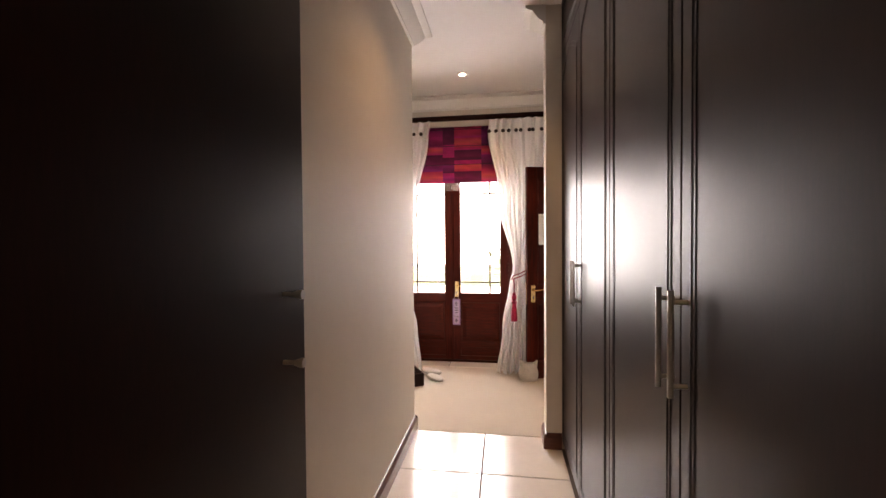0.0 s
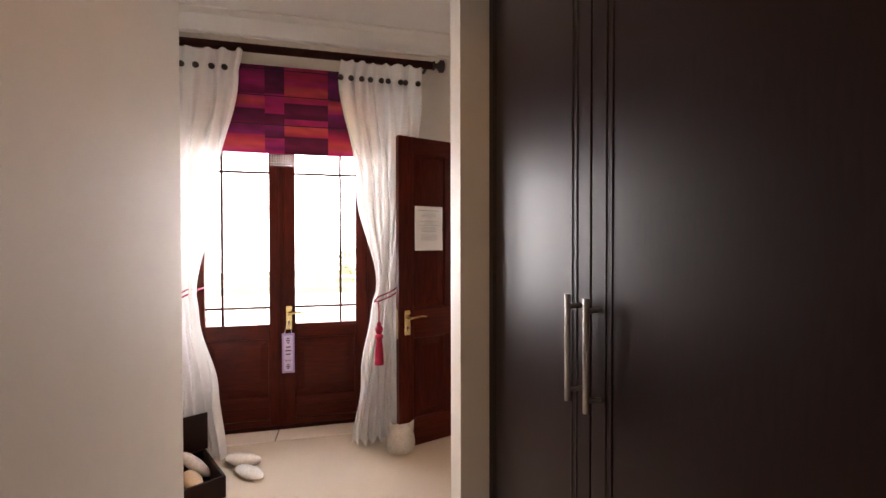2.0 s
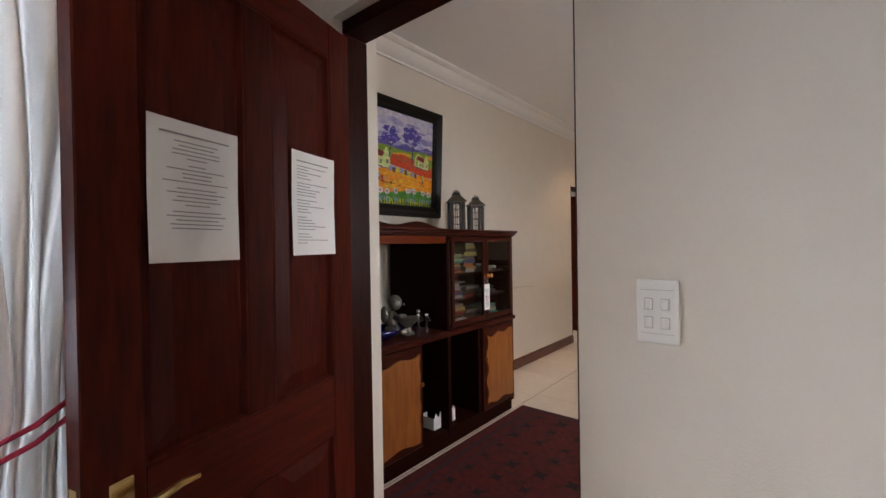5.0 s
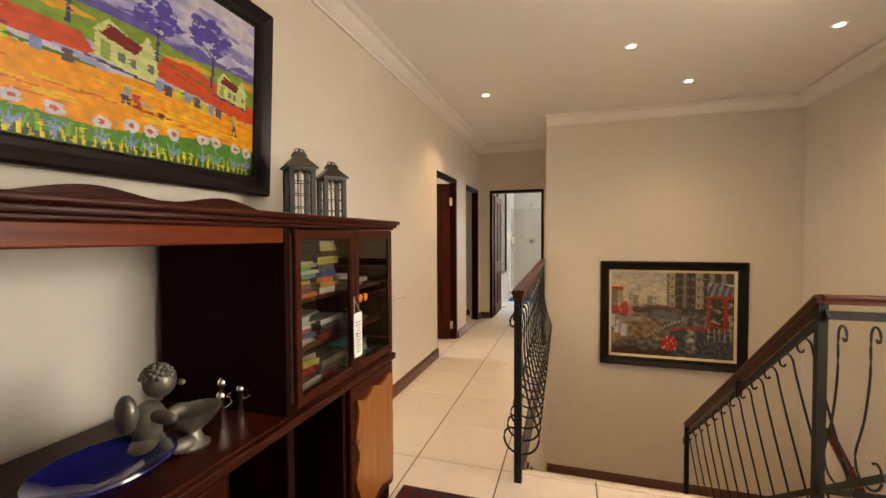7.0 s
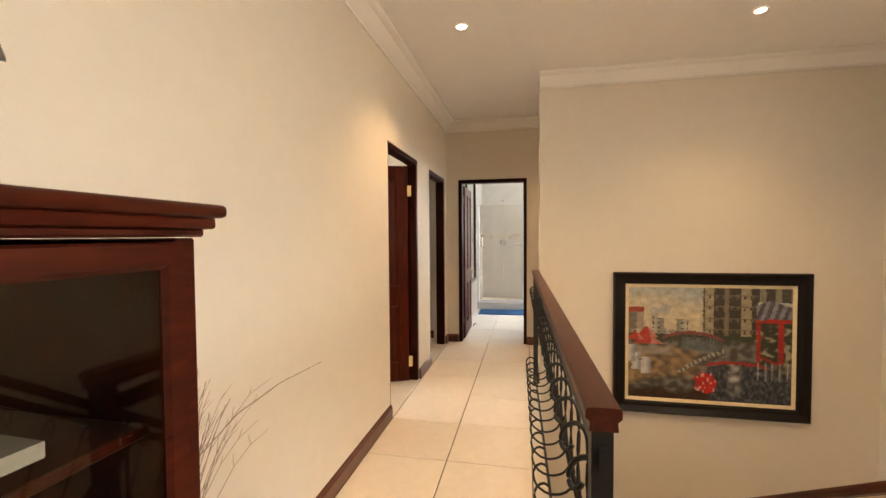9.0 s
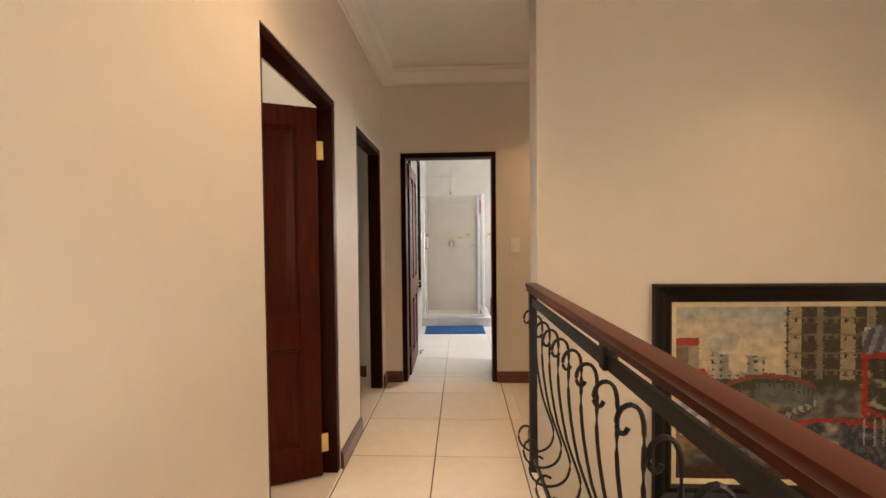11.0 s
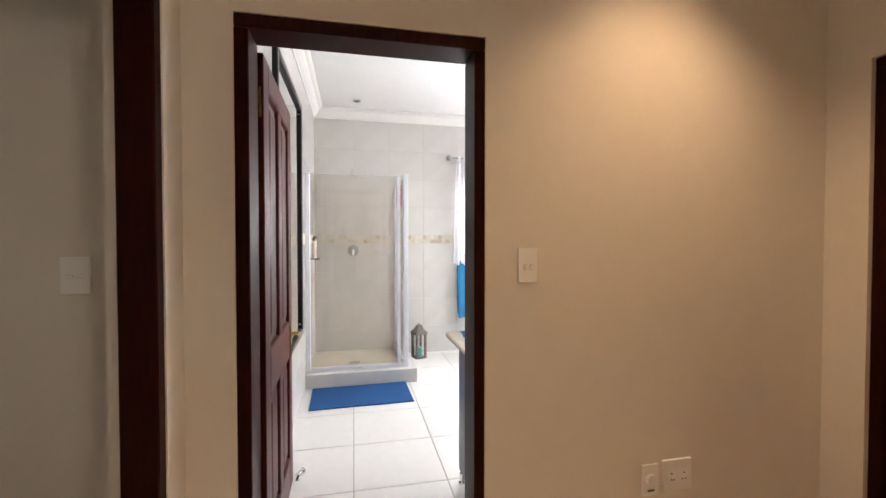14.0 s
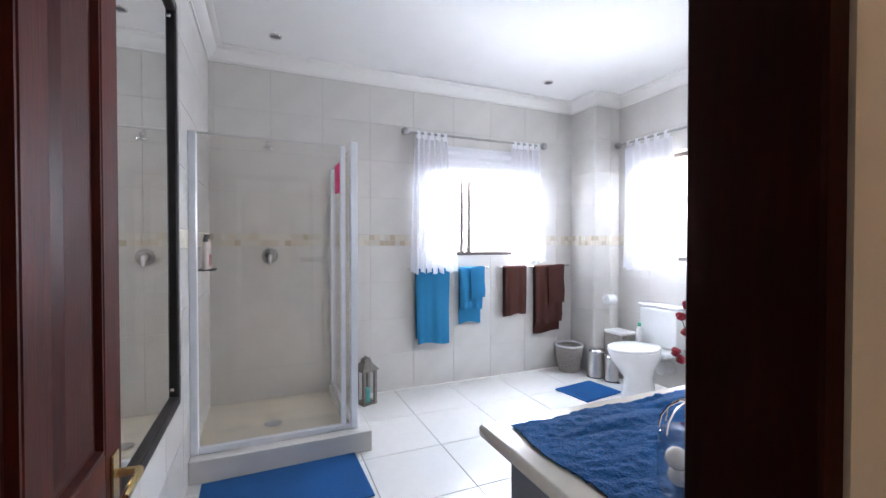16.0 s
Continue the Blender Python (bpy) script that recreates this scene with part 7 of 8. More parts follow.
tube(bm, [(11.09, 4.81, 1.22), (11.075, 4.81, 1.20), (11.05, 4.812, 1.15)], [0.022, 0.018, 0.010], 10)
part("lever", bm, CHROME, mx, smooth=60)
hd = thing("wall_shower", (11.06, 4.82, 2.05), "small chrome shower head on a short arm", "shower head")
bm = bmesh.new()
tube(bm, [(11.13, 4.82, 2.10), (11.08, 4.82, 2.12), (11.03, 4.82, 2.09), (11.015, 4.82, 2.07)], 0.010, 8)
part("arm", bm, CHROME, hd, smooth=60)
bm = bmesh.new()
lathe(bm, [(0.040, 2.035), (0.042, 2.045), (0.018, 2.07), (0.014, 2.085)], 11.01, 4.82, 18)
part("head", bm, CHROME, hd, smooth=50)
rk = thing("soap_rack", (11.10, 4.45, 1.18), "chrome wire soap rack on the shower wall", "rack")
bm = bmesh.new()
for z in (1.18, 1.20):
    tube(bm, [(11.13, 4.40, z), (11.06, 4.40, z), (11.06, 4.58, z), (11.13, 4.58, z)], 0.003, 5)
for k in range(6):
    tube(bm, [(11.13, 4.42 + k * 0.028, 1.18), (11.06, 4.42 + k * 0.028, 1.18)], 0.002, 5)
part("wires", bm, CHROME, rk)
cd = thing("shower_caddy", (10.62, 5.20, 1.15), "white shower bottle and tube standing on a wall shelf", "caddy")
part("shelf", slab(10.50, 10.66, 5.14, 5.236, 1.145, 1.155, 0.002), INK, cd)
for i, (x, w, h, c, nm) in enumerate(((10.53, 0.03, 0.20, (0.80, 0.74, 0.70), "pale bottle of shower gel on the shower shelf"), (10.60, 0.032, 0.22, (0.78, 0.70, 0.66), "pale tube with a pink label on the shower shelf"))):
    b = thing("bottle", (x, 5.19, 1.1555), nm, "bottle", "bottles in the shower")
    bm = bmesh.new()
    lathe(bm, [(w * 0.9, 1.1557), (w, 1.16), (w, 1.1557 + h * 0.75), (w * 0.5, 1.1557 + h * 0.85), (w * 0.45, 1.1557 + h * 0.87)], x, 5.19, 14, 0.7)
    part("body", bm, material("bottle_plastic", c, 0.3), b, smooth=50)
    bm = bmesh.new()
    lathe(bm, [(w * 0.5, 1.156 + h * 0.87), (w * 0.5, 1.156 + h), (w * 0.4, 1.157 + h)], x, 5.19, 12)
    part("cap", bm, INK, b)
    part("label", slab(x - w * 0.6, x + w * 0.6, 5.19 - w * 0.75, 5.19 - w * 0.70, 1.18, 1.25, 0), material("pink_label", (0.55, 0.12, 0.14), 0.5), b)
sp = part("pink_cloth", slab(10.70, 10.84, 4.329, 4.347, 1.70, 1.92, 0.006), material("pink_cloth", (0.70, 0.02, 0.16), 0.9, amount=0.2, scale=200))
tagged(sp, "bright pink cloth hung over the shower glass", "cloth")

# mirror on the north wall
mr = thing("wall_mirror", (9.2, 5.22, 0.58), "tall wall mirror in a dark wooden frame", "mirror")
MX0, MX1, MZ0, MZ1 = 8.66, 9.76, 0.585, 2.40
fw = 0.05
part("frame", slabs([(MX0, MX0 + fw, 5.205, 5.238, MZ0, MZ1), (MX1 - fw, MX1, 5.205, 5.238, MZ0, MZ1), (MX0 + fw, MX1 - fw, 5.205, 5.238, MZ0, MZ0 + fw), (MX0 + fw, MX1 - fw, 5.205, 5.238, MZ1 - fw, MZ1)], 0.006), BLACKFRAME, mr)
part("glass", boxes((MX0 + fw, MX1 - fw, 5.225, 5.236, MZ0 + fw, MZ1 - fw)), MIRROR, mr, "silvered mirror glass")
for x in (MX0 + fw + 0.04, MX1 - fw - 0.04):
    for z in (MZ0 + fw + 0.04, MZ1 - fw - 0.04):
        bm = bmesh.new()
        tube(bm, [(x, 5.2245, z), (x, 5.220, z), (x, 5.217, z)], [0.008, 0.008, 0.003], 10)
        part("screw", bm, CHROME, mr)

# towels on rails


def towel_rail(y0, y1, z=1.085):
    ob = thing("towel_rail", (11.09, (y0 + y1) / 2, z), "chrome towel rail on the tiled wall", "towel rail", "towel rails")
    bm = bmesh.new()
    tube(bm, [(11.075, y0, z), (11.075, y1, z)], 0.007, 8)
    part("bar", bm, CHROME, ob, smooth=60)
    for y in (y0 + 0.01, y1 - 0.01):
        bm = bmesh.new()
        tube(bm, [(11.075, y, z), (11.133, y, z)], [0.009, 0.014], 8)
        part("mount", bm, CHROME, ob, smooth=60)


towel_rail(2.84, 3.66)
towel_rail(1.88, 2.74)


def towel(y0, y1, z0, z0b, mat, label, seed, zt=1.093, tier=0.0):
    ob = thing("towel", (11.07, (y0 + y1) / 2, z0), label, "towel", "towels on the rails")
    r = random.Random(seed)
    n = 16
    prof = []
    m = 14
    for k in range(m + 1):
        prof.append((11.052, z0b + (zt - 0.01 - z0b) * k / m, 1 - k / m))
    for k in range(1, 6):
        a = math.pi * k / 6
        prof.append((11.0755 - 0.0235 * math.cos(a), zt - 0.01 + 0.014 * math.sin(a), 0))
    for k in range(m + 1):
        prof.append((11.099, zt - 0.01 - (zt - 0.01 - z0) * k / m, k / m))
    rows = []
    for k in range(n + 1):
        u = k / n
        y = y0 + (y1 - y0) * u
        fold = 0.007 * math.sin(u * 11 + seed) + 0.004 * math.sin(u * 23 + 2 * seed)
        rows.append([(x + (-0.004 + fold) * f ** 0.6 if x < 11.075 else x, y + (0.012 * (0.5 - u) * f + 0.004 * f * math.sin(z * 9 + seed)), z - 0.012 * f * math.sin(u * 5 + seed)) for x, z, f in prof])
    bm = bmesh.new()
    sheet(bm, rows)
    bmesh.ops.recalc_face_normals(bm, faces=list(bm.faces))
    bmesh.ops.solidify(bm, geom=list(bm.faces), thickness=0.007)
    part("cloth", bm, mat, ob, smooth=60)
    for zb, deep in ((z0b + 0.065, 0.022), (z0b + 0.10, 0.008)):
        bm = bmesh.new()
        sheet(bm, [[(11.0405 + 0.007 * math.sin(k / n * 11 + seed), y0 + 0.008 + (y1 - y0 - 0.016) * k / n, z - 0.010 * math.sin(k / n * 5 + seed)) for k in range(n + 1)] for z in (zb, zb + deep)])
        part("border", bm, mat, ob, "woven border band", smooth=60)
    if tier:
        bm = bmesh.new()
        mid = y0 + (y1 - y0) * 0.56
        sheet(bm, [[(11.036 - 0.010 * math.sin(math.pi * a / 10) + 0.003 * math.sin(b * 0.9 + seed), y0 - 0.006 + (mid - y0 + 0.006) * a / 10 + 0.004 * math.sin(b * 0.5), zt + 0.004 + (tier - zt) * b / 12 + 0.008 * math.sin(a * 0.4)) for a in range(11)] for b in range(13)])
        bmesh.ops.recalc_face_normals(bm, faces=list(bm.faces))
        bmesh.ops.solidify(bm, geom=list(bm.faces), thickness=0.008)
        part("fold", bm, mat, ob, "front fold of the towel", smooth=60)


towel(3.275, 3.600, 0.45, 0.405, TOWEL_BLUE, "large turquoise blue towel hanging over a chrome rail", 1)
towel(2.925, 3.165, 0.56, 0.70, TOWEL_BLUE, "small folded turquoise blue hand towel on a chrome rail", 2, tier=0.80)
towel(2.43, 2.68, 0.60, 0.61, TOWEL_BROWN, "small dark brown hand towel on a chrome rail", 3)
towel(1.985, 2.32, 0.40, 0.50, TOWEL_BROWN, "large brown towel hanging over a chrome rail", 4, tier=0.70)

# mats


def rug_mat(x0, x1, y0, y1, label, rz=0):
    cx, cy = (x0 + x1) / 2, (y0 + y1) / 2
    ob = thing("bath_mat", None, label, "bath mat", "bath mats", m=pose(cx, cy, 0.001, 0, 0, rz))
    w, d = (x1 - x0) / 2, (y1 - y0) / 2
    part("mat_base", slab(-w, w, -d, d, 0, 0.012, 0.005, 2), MAT_BLUE, ob, local=True)
    bm = bmesh.new()
    n = int(2 * d / 0.010)
    for k in range(n):
        y = -d + 0.012 + k * (2 * d - 0.024) / n
        tube(bm, [(-w + 0.01, y, 0.011), (w - 0.01, y, 0.0115)], 0.0036, 5)
    part("ribs", bm, MAT_BLUE, ob, "ribbed pile", local=True, kind="stuff")


rug_mat(9.635, 10.12, 4.33, 5.165, "royal blue ribbed bath mat in front of the shower", 1.5)
rug_mat(10.24, 10.60, 1.98, 2.43, "small royal blue bath mat in front of the toilet", 8)

# lantern on the floor with teal candle
greyw = material("weathered_grey_wood", (0.20, 0.175, 0.15), 0.8, amount=0.3, scale=30)
lantern(10.93, 4.085, 0.001, 0.13, 0.40, None, "weathered grey wooden lantern with a teal candle on the bathroom floor", 20, bars=(1, 1), name="floor_lantern", body=greyw, roof=greyw,
        candle=material("teal_wax", (0.10, 0.45, 0.42), 0.5))

# vanity
CT = material("counter_marble", (0.62, 0.57, 0.48), 0.25, amount=0.12, scale=8, big=3, coat=0.3)
NAVY = material("vanity_charcoal", (0.045, 0.05, 0.07), 0.35)
va = thing("vanity_unit", (8.2, 3.2, 0), "charcoal vanity unit with a beige marble top and bullnose edge", "vanity")
part("body", slab(7.895, 8.47, 1.95, 4.245, 0.07, 0.785, 0.003), NAVY, va)
part("plinth", slab(7.895, 8.42, 1.97, 4.22, 0.0, 0.069, 0.002), NAVY, va)
for k in range(4):
    y = 1.97 + k * 0.567
    part("door", slab(8.4705, 8.488, y + 0.003, y + 0.562, 0.09, 0.77, 0.003), NAVY, va, "flat charcoal cupboard door")
    part("knob", lathe(bmesh.new(), [(0.009, 0.70), (0.012, 0.71), (0.009, 0.72)], 8.497, y + 0.50, 10), CHROME, va)
bm = slab(7.892, 8.545, 1.93, 4.305, 0.787, 0.822, 0.012, 4)
part("top", bm, CT, va, "beige marble counter top", smooth=40)
# small steel foot seen beside the door
bm = bmesh.new()
lathe(bm, [(0.018, 0.0), (0.020, 0.01), (0.012, 0.02), (0.012, 0.06)], 8.44, 4.235, 10)
part("foot", bm, CHROME, va)
tc = thing("counter_towel", (8.2, 3.85, 0.823), "crumpled royal blue towel spread on the vanity top", "towel")
rows = []
n = 90
for i in range(n + 1):
    row = []
    for j in range(n + 1):
        u, v = i / n, j / n
        x = 7.93 + 0.56 * u + 0.006 * math.sin(v * 13) + 0.006 * noise.noise(Vector((u * 3, v * 22, 2)))
        y = 3.50 + 0.74 * v + 0.008 * math.sin(u * 11)
        q = Vector((x * 14, y * 5, 1))
        z = 0.8245 + 0.014 * abs(noise.noise(q)) + 0.007 * abs(noise.noise(Vector((x * 30, y * 22, 4)))) + 0.006 * abs(noise.noise(Vector((x * 62, y * 50, 7))))
        row.append((x, y, z))
    rows.append(row)
bm = bmesh.new()
sheet(bm, rows)
bmesh.ops.recalc_face_normals(bm, faces=list(bm.faces))
bmesh.ops.solidify(bm, geom=list(bm.faces), thickness=0.003)
part("cloth", bm, material("counter_towel_blue", (0.007, 0.085, 0.26), 0.85, amount=0.5, scale=160, bump=0.8, bump_scale=180, spec=0.25), tc, smooth=70)
gl = thing("glass_jar", (8.06, 4.105, 0.848), "clear glass dome jar with white soaps on the vanity top", "jar")
bm = bmesh.new()
lathe(bm, [(0.05, 0.845), (0.058, 0.852), (0.060, 0.93), (0.055, 0.96), (0.052, 0.962)], 8.06, 4.105, 24)
part("body", bm, SHGLASS, gl, smooth=50)
bm = bmesh.new()
for k in range(9):
    a = math.pi * 2 * k / 9
    tube(bm, [(8.06 + 0.056 * math.cos(a) * math.cos(t), 4.105 + 0.056 * math.sin(a) * math.cos(t), 0.965 + 0.06 * math.sin(t)) for t in (0, 0.4, 0.8, 1.2, 1.55)], 0.0018, 5)
tube(bm, [(8.06, 4.105, 1.02), (8.06, 4.105, 1.035), (8.06, 4.105, 1.045)], [0.004, 0.01, 0.004], 8)
part("dome", bm, CHROME, gl, "fluted dome lid", smooth=60)
bm = bmesh.new()
for k in range(5):
    bmesh.ops.create_icosphere(bm, subdivisions=2, radius=0.022, matrix=Matrix.Translation((8.06 + 0.025 * math.cos(k * 2.4), 4.105 + 0.025 * math.sin(k * 2.4), 0.87 + 0.014 * k)))
part("soap", bm, CERAMIC, gl, smooth=80, kind="stuff")
fl = thing("flower_stem", (8.45, 3.65, 0.823), "dark red artificial flowers in a slim vase on the vanity top", "flowers")
bm = bmesh.new()
lathe(bm, [(0.03, 0.823), (0.035, 0.84), (0.02, 0.90), (0.018, 0.92)], 8.40, 3.61, 14)
part("vase", bm, material("slim_vase", (0.10, 0.04, 0.03), 0.3), fl, smooth=50)
bm = bmesh.new()
FLW = [(8.40, 3.69, 0.97), (8.40, 3.71, 0.995), (8.40, 3.67, 1.05), (8.40, 3.69, 1.10), (8.41, 3.65, 1.13), (8.39, 3.61, 1.08)]
for p in FLW:
    tube(bm, [(8.40, 3.61, 0.91), ((8.40 + p[0]) / 2, (3.61 + p[1]) / 2 - 0.005, (0.91 + p[2]) / 2), p], 0.0015, 4)
part("stems", bm, material("stem_green", (0.04, 0.07, 0.02), 0.6), fl, kind="stuff")
for i, p in enumerate(FLW):
    bm = bmesh.new()
    bmesh.ops.create_icosphere(bm, subdivisions=2, radius=0.014, matrix=Matrix.Translation(p))
    for v in bm.verts:
        v.co += (v.co - Vector(p)) * (0.4 * noise.noise(v.co * 90))
    part("flower", bm, material("dark_red_petal", (0.32, 0.005, 0.02), 0.6), fl, "crumpled dark red flower")

# toilet against the south wall
to = thing("toilet", (10.17, 1.75, 0), "white ceramic close-coupled toilet with closed seat", "toilet")
tx0 = 10.17


def oval(cx, cy, a, b, z, n=24, egg=0.0):
    return [(cx + a * math.cos(2 * math.pi * k / n), cy + b * math.sin(2 * math.pi * k / n) * (1 + egg * math.sin(2 * math.pi * k / n)), z) for k in range(n)]


def loft(rings):
    bm = bmesh.new()
    vs = [[bm.verts.new(p) for p in r] for r in rings]
    n = len(vs[0])
    for a, b in zip(vs, vs[1:]):
        for k in range(n):
            bm.faces.new((a[k], a[(k + 1) % n], b[(k + 1) % n], b[k]))
    bm.faces.new(vs[0][::-1])
    bm.faces.new(vs[-1])
    return bm


part("bowl", loft([oval(tx0, 1.88, 0.125, 0.17, 0.0), oval(tx0, 1.88, 0.115, 0.16, 0.03), oval(tx0, 1.88, 0.095, 0.14, 0.17), oval(tx0, 1.90, 0.12, 0.18, 0.24), oval(tx0, 1.92, 0.17, 0.225, 0.33), oval(tx0, 1.93, 0.182, 0.24, 0.385), oval(tx0, 1.93, 0.18, 0.238, 0.395)]), CERAMIC, to, smooth=60)
part("shelf", slab(tx0 - 0.17, tx0 + 0.17, 1.52, 1.78, 0.34, 0.395, 0.02, 3), CERAMIC, to, smooth=50)
part("seat", loft([oval(tx0, 1.935, 0.185, 0.24, 0.396), oval(tx0, 1.935, 0.187, 0.242, 0.405), oval(tx0, 1.935, 0.182, 0.238, 0.414)]), CERAMIC, to, smooth=50)
part("lid", loft([oval(tx0, 1.935, 0.180, 0.236, 0.4155), oval(tx0, 1.935, 0.186, 0.242, 0.420), oval(tx0, 1.935, 0.182, 0.238, 0.434), oval(tx0, 1.935, 0.12, 0.17, 0.441)]), CERAMIC, to, smooth=60)
part("cistern", slab(tx0 - 0.19, tx0 + 0.19, 1.492, 1.665, 0.40, 0.745, 0.018, 3), CERAMIC, to, smooth=50)
part("cistern_lid", slab(tx0 - 0.20, tx0 + 0.20, 1.490, 1.675, 0.746, 0.775, 0.010, 3), CERAMIC, to, smooth=50)
bm = bmesh.new()
tube(bm, [(tx0, 1.62, 0.20), (tx0, 1.56, 0.20), (tx0, 1.50, 0.20)], [0.055, 0.055, 0.055], 16)
part("outlet_pipe", bm, WHITE, to, smooth=60)
tp = thing("toilet_roll_holder", (10.75, 1.66, 0.75), "toilet roll on a chrome holder on the tiled wall", "toilet roll holder")
bm = bmesh.new()
tube(bm, [(10.783, 1.59, 0.84), (10.74, 1.59, 0.83), (10.727, 1.59, 0.757), (10.727, 1.72, 0.757)], 0.005, 6)
part("bracket", bm, CHROME, tp)
bm = bmesh.new()
tube(bm, [(10.727, 1.605, 0.755), (10.727, 1.71, 0.755)], 0.048, 18)
part("roll", bm, PAPER, tp, "white paper roll", smooth=50)


def pedal_bin(x, y, w, h, label):
    ob = thing("pedal_bin", (x, y, 0), label, "bin", "pedal bins")
    bm = bmesh.new()
    lathe(bm, [(w, 0.012), (w, h)], x, y, 24)
    part("body", bm, STEEL, ob, smooth=50)
    bm = bmesh.new()
    lathe(bm, [(w * 1.02, h + 0.0005), (w * 1.02, h + 0.012), (w * 0.75, h + 0.032), (w * 0.2, h + 0.038)], x, y, 24)
    part("lid", bm, CHROME, ob, smooth=50)
    bm = bmesh.new()
    lathe(bm, [(w * 1.02, 0.0), (w * 1.02, 0.0118)], x, y, 24)
    box(bm, x - w - 0.03, x - w + 0.01, y - 0.015, y + 0.015, 0.003, 0.010)
    part("base", bm, INK, ob, "black base with pedal")


pedal_bin(10.72, 1.84, 0.082, 0.25, "small brushed steel pedal bin beside the toilet")
pedal_bin(10.555, 1.80, 0.062, 0.22, "smaller brushed steel toilet brush holder beside the pedal bin")
wick = material("grey_wicker", (0.42, 0.38, 0.34), 0.8, amount=0.3, scale=60)


def basket(cx, cy, r0, r1, h, z, label, sq=False, name="wicker_basket"):
    ob = thing(name, (cx, cy, z), label, "basket", "baskets")
    bm = bmesh.new()
    n = 22
    for k in range(n):
        a = 2 * math.pi * k / n
        tube(bm, [(cx + r0 * math.cos(a), cy + r0 * math.sin(a), z + 0.004), (cx + r1 * math.cos(a), cy + r1 * math.sin(a), z + h)], 0.004, 4)
    part("stakes", bm, wick, ob, kind="stuff")
    bm = bmesh.new()
    m = 20
    for j in range(m):
        f = (j + 0.5) / m
        rr_ = r0 + (r1 - r0) * f
        tube(bm, [(cx + (rr_ + 0.004 * math.cos(k * math.pi + j * math.pi)) * math.cos(2 * math.pi * k / (2 * n)), cy + (rr_ + 0.004 * math.cos(k * math.pi + j * math.pi)) * math.sin(2 * math.pi * k / (2 * n)), z + h * f) for k in range(2 * n + 1)], h / m * 0.5, 4, cap=False)
    part("weave", bm, wick, ob, "woven grey wicker", kind="stuff")
    bm = bmesh.new()
    tube(bm, [(cx + r1 * math.cos(2 * math.pi * k / 24), cy + r1 * math.sin(2 * math.pi * k / 24), z + h) for k in range(25)], 0.011, 6, cap=False)
    part("rim", bm, PAPER, ob, "white cloth rim")
    bm = bmesh.new()
    lathe(bm, [(r0 * 0.9, z + 0.002), (r0 * 0.95, z + 0.008)], cx, cy, 18)
    part("bottom", bm, wick, ob)
    return ob


basket(10.98, 1.955, 0.095, 0.135, 0.27, 0.001, "grey wicker waste basket with a white cloth rim")
st2 = thing("storage_basket", (10.62, 1.60, 0), "grey wicker storage basket with white lining beside the toilet", "basket")
part("body", slab(10.545, 10.775, 1.50, 1.68, 0.0, 0.42, 0.012, 2), wick, st2)
part("lining", slab(10.54, 10.78, 1.495, 1.685, 0.421, 0.45, 0.010, 2), PAPER, st2, "white cloth lining")
bt = thing("bottle", (10.305, 1.72, 0.395), "white bottle with a green cap beside the cistern", "bottle")
bm = bmesh.new()
lathe(bm, [(0.026, 0.3955), (0.028, 0.41), (0.028, 0.54), (0.015, 0.565)], 10.305, 1.72, 14)
part("body", bm, WHITE, bt, smooth=50)
bm = bmesh.new()
lathe(bm, [(0.016, 0.566), (0.016, 0.595), (0.012, 0.60)], 10.305, 1.72, 12)
part("cap", bm, material("green_cap", (0.05, 0.35, 0.22), 0.4), bt)
# door stop
bm = bmesh.new()
bmesh.ops.create_uvsphere(bm, u_segments=12, v_segments=8, radius=0.022, matrix=Matrix.Translation((8.70, 5.10, 0.026)))
tube(bm, [(8.66, 5.12, 0.004), (8.66, 5.12, 0.03), (8.70, 5.10, 0.03)], 0.012, 8)
one("door_stop", bm, CHROME, "small chrome floor-mounted door stop", "door stop", smooth=60, base=(8.68, 5.11, 0.0))

# ---- outside ----
# Added pale ground over the lawn, so the view outside turns white.
setting("pavement", boxes((-30, 30, 6.4, 40, -3.19, -3.1), (11.334, 60, -40, 6.4, -3.19, -3.1), (-30, 11.334, -40, -1.8, -3.19, -3.1)), material("pale_added_ground", (0.60, 0.58, 0.54), 0.8, scale=3), "pale ground added so the view outside burns out")
bal = thing("balcony_rail", (-0.5, 6.3, -0.03), "thin dark balcony railing outside the garden doors", "railing")
bm = bmesh.new()
for z in (0.95, 0.10, 0.85):
    tube(bm, [(-4, 6.3, z), (3, 6.3, z)], 0.018, 6)
part("rail", bm, STEEL, bal)
for k in range(8):
    bm = bmesh.new()
    tube(bm, [(-4 + k, 6.3, -0.03), (-4 + k, 6.3, 0.95)], 0.02, 6)
    part("post", bm, STEEL, bal)
haze = glow("bright_haze", (0.98, 0.99, 1.0), 3.2)
bm = bmesh.new()
R_ = 75
n = 48
lo = [bm.verts.new((R_ * math.cos(2 * math.pi * k / n), R_ * math.sin(2 * math.pi * k / n), -3.3)) for k in range(n)]
hi = [bm.verts.new((R_ * math.cos(2 * math.pi * k / n), R_ * math.sin(2 * math.pi * k / n), 45)) for k in range(n)]
for k in range(n):
    bm.faces.new((lo[k], lo[(k + 1) % n], hi[(k + 1) % n], hi[k]))
setting("backdrop", bm, haze, "bright hazy sky above the horizon")
# Leaves paler than foliage is: the glare outside is put into their colour.
LEAF = material("leaf_green_washed_out", (0.20, 0.26, 0.15), 0.7, amount=0.4, scale=3)
BARK = material("bark", (0.14, 0.10, 0.07), 0.9)


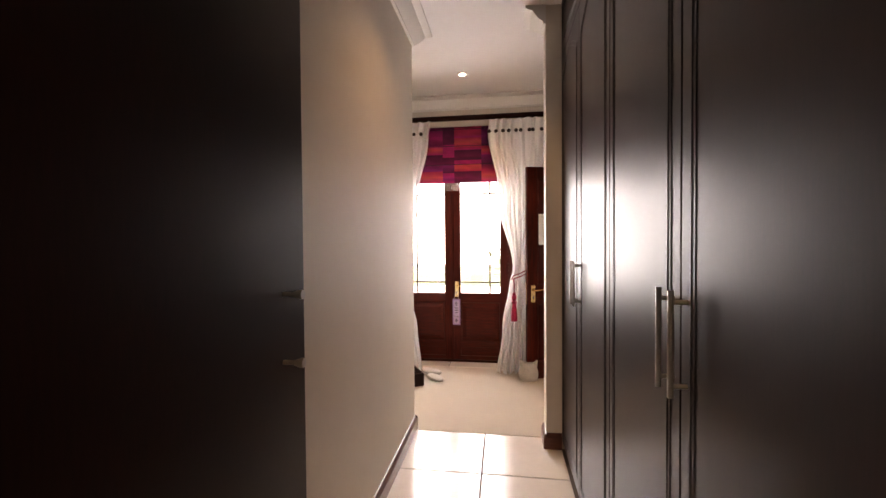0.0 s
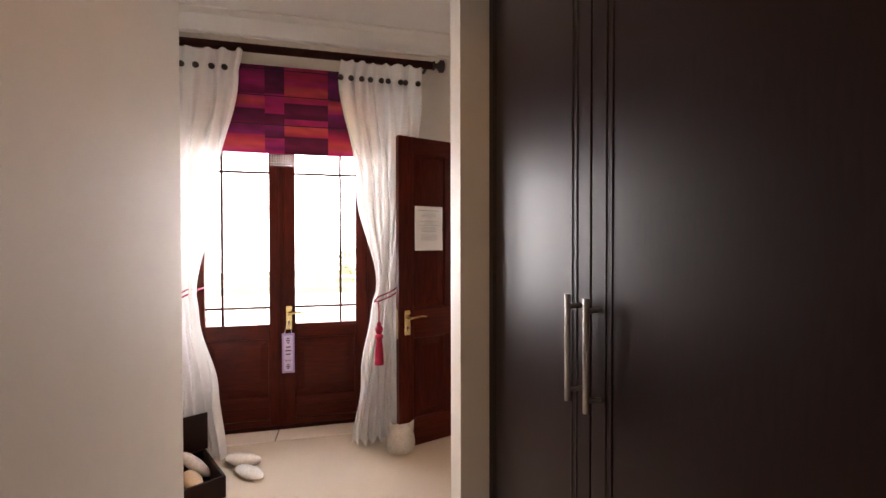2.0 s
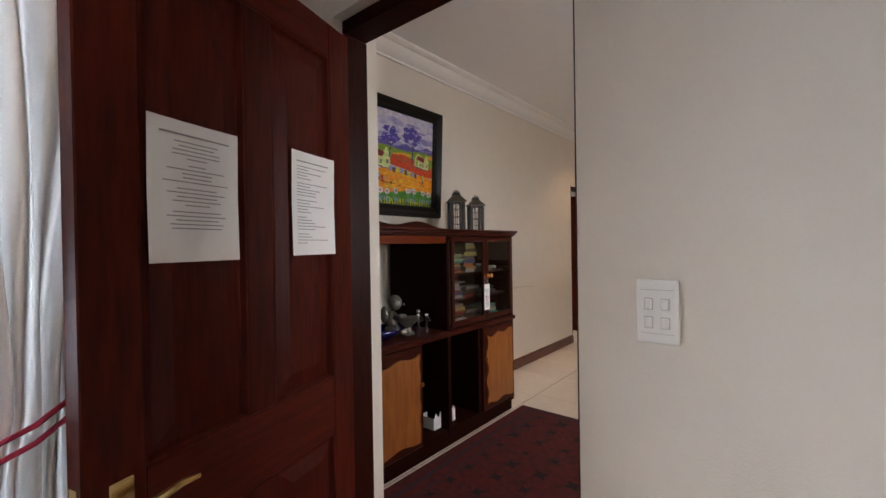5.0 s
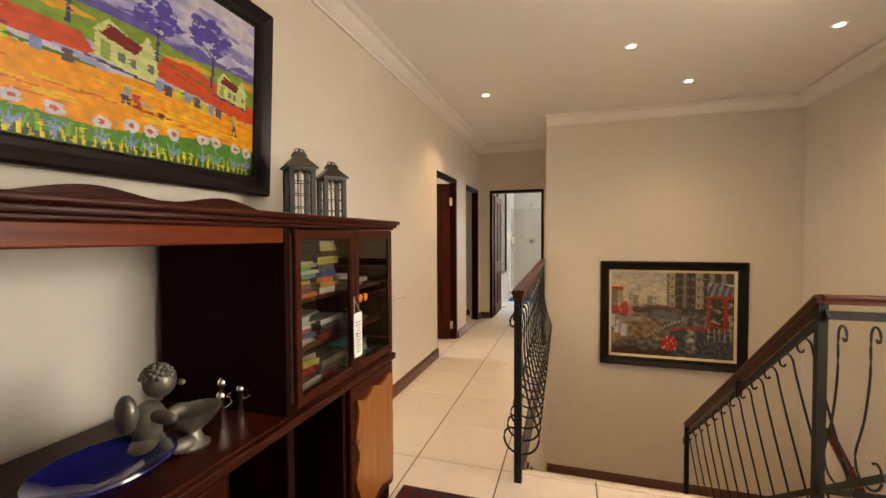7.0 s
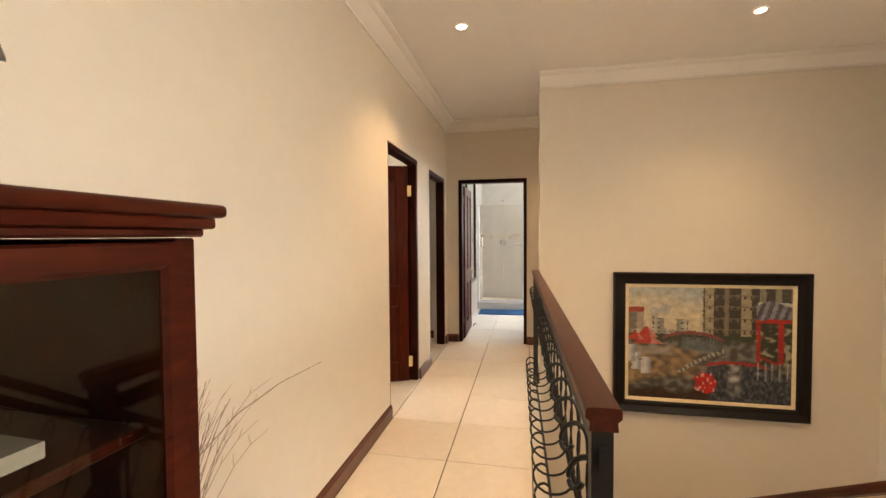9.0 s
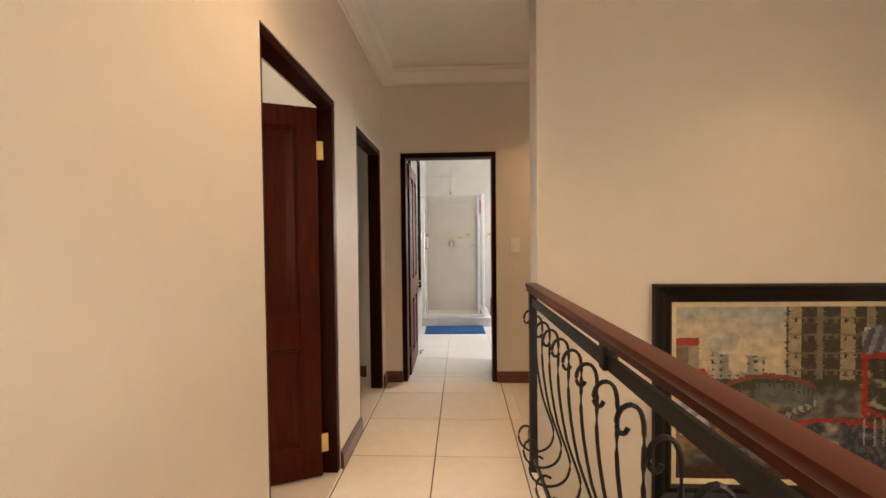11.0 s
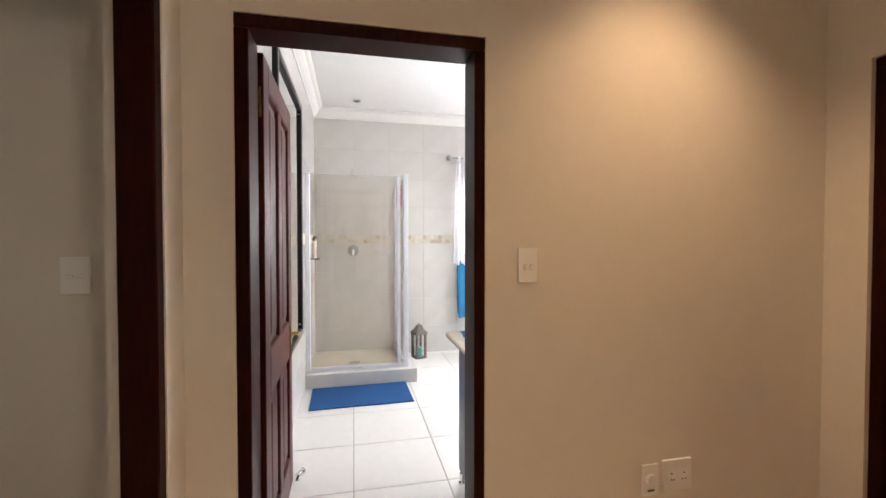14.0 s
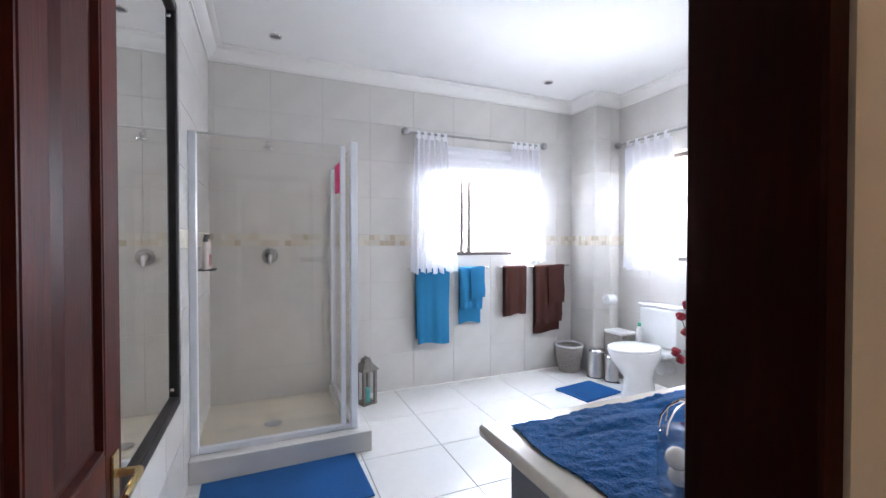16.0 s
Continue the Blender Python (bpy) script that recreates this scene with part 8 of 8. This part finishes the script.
def tree(x, y, h, seed):
    r = random.Random(seed)
    ob = thing("tree", (x, y, -3.1), "leafy garden tree beyond the balcony", "tree", "garden trees")
    bm = bmesh.new()
    tube(bm, [(x, y, -3.1), (x + 0.1, y, -3.1 + h * 0.3), (x, y + 0.1, -3.1 + h * 0.6)], [0.16, 0.11, 0.05], 8)
    for k in range(6):
        a = k * 1.05
        tube(bm, [(x, y, -3.1 + h * (0.32 + 0.05 * k)), (x + 0.5 * math.cos(a), y + 0.5 * math.sin(a), -3.1 + h * (0.5 + 0.05 * k)), (x + math.cos(a), y + math.sin(a), -3.1 + h * (0.62 + 0.04 * k))], [0.06, 0.035, 0.012], 6)
    part("trunk", bm, BARK, ob)
    v, f = [], []
    for k in range(2200):
        a, u = r.uniform(0, 2 * math.pi), r.uniform(-1, 1)
        q = r.uniform(0.3, 1.0) ** 0.5 * (1 + 0.25 * math.sin(3 * a + seed) + 0.2 * math.sin(5 * u))
        c = Vector((x + 1.5 * q * math.cos(a) * (1 - u * u) ** 0.5, y + 1.5 * q * math.sin(a) * (1 - u * u) ** 0.5, -3.1 + h * 0.72 + h * 0.26 * u * q))
        d1 = Vector((r.uniform(-1, 1), r.uniform(-1, 1), r.uniform(-1, 1))).normalized() * 0.075
        d2 = d1.orthogonal().normalized() * 0.04
        i = len(v)
        v += [c - d1, c + d2, c + d1, c - d2]
        f.append((i, i + 1, i + 2, i + 3))
    me = bpy.data.meshes.new("crown")
    me.from_pydata(v, [], f)
    me.materials.append(LEAF)
    cr = new("crown", me)
    cr.parent = ob
    cr.matrix_basis = BASE[ob].inverted()
    tagged(cr, kind="stuff")


tree(0.6, 24.0, 4.6, 2)
tree(5.5, 27.5, 4.4, 3)
# ---- floor tiles, one object each ----
TILE_MESH = {}


def tile_obj(name, x0, x1, y0, y1, mat, parent, z=0.0, h=0.012):
    key = (round(x1 - x0, 3), round(y1 - y0, 3), mat.name)
    if key not in TILE_MESH:
        w, d, b = key[0] / 2, key[1] / 2, 0.0025
        me = bpy.data.meshes.new("tile")
        v = [(-w, -d, -h), (w, -d, -h), (w, d, -h), (-w, d, -h), (-w, -d, -b), (w, -d, -b), (w, d, -b), (-w, d, -b),
             (-w + b, -d + b, 0), (w - b, -d + b, 0), (w - b, d - b, 0), (-w + b, d - b, 0)]
        f = [(8, 9, 10, 11)] + [(i, (i + 1) % 4, 4 + (i + 1) % 4, 4 + i) for i in range(4)] + [(4 + i, 4 + (i + 1) % 4, 8 + (i + 1) % 4, 8 + i) for i in range(4)]
        me.from_pydata(v, [], f)
        me.materials.append(mat)
        TILE_MESH[key] = me
    ob = new(name, TILE_MESH[key])
    ob.location = ((x0 + x1) / 2, (y0 + y1) / 2, z)
    ob.parent = parent
    return ob


def tile_region(x0, x1, y0, y1, ox, oy, pitch, mat, parent, gap=0.007, z=0.0):
    i = math.floor((x0 - ox) / pitch)
    while ox + i * pitch < x1:
        j = math.floor((y0 - oy) / pitch)
        while oy + j * pitch < y1:
            a, b = max(x0, ox + i * pitch + gap / 2), min(x1, ox + (i + 1) * pitch - gap / 2)
            c, d = max(y0, oy + j * pitch + gap / 2), min(y1, oy + (j + 1) * pitch - gap / 2)
            if b - a > 0.01 and d - c > 0.01:
                tile_obj("tile", a, b, c, d, mat, parent, z)
            j += 1
        i += 1


O = bpy.data.objects
tile_region(-0.64, 0.345, -1.6, 2.852, -0.145, 2.356, 0.498, TILE, O["floor_corridor"])
tile_region(-1.22, 0.10, 4.335, 4.60, -0.593, 4.0, 0.6, TILE, O["floor_sill"], z=0.004)
tile_region(1.10, 3.40, 1.57, 5.345, 4.39, 4.815, 0.513, TILE, hall_floor)
tile_region(3.40, 7.735, 4.218, 5.345, 4.39, 4.815, 0.513, TILE, hall_floor)
tile_region(6.59, 7.735, 1.42, 4.218, 4.39, 4.815, 0.513, TILE, hall_floor)
tile_region(7.885, 11.134, 1.48, 5.24, 4.39, 4.815, 0.513, BTILE, bath_floor, 0.004)
tile_region(7.735, 7.885, 4.332, 5.191, 4.39, 4.815, 0.513, BTILE, bath_floor)

for nm, ax, face, out, a0, a1, holes in (("wall_bath_north", "x", 5.24, -1, 7.89, 11.134, []), ("wall_bath_east", "y", 11.134, -1, 1.80, 5.24, H_E),
                                         ("wall_bath_south", "x", 1.48, 1, 7.89, 10.787, H_S), ("wall_bath_duct", "x", 1.80, 1, 10.787, 11.134, []), ("wall_bath_duct", "y", 10.787, -1, 1.48, 1.80, [])):
    tile_wall(nm, ax, face, out, a0, a1, holes)
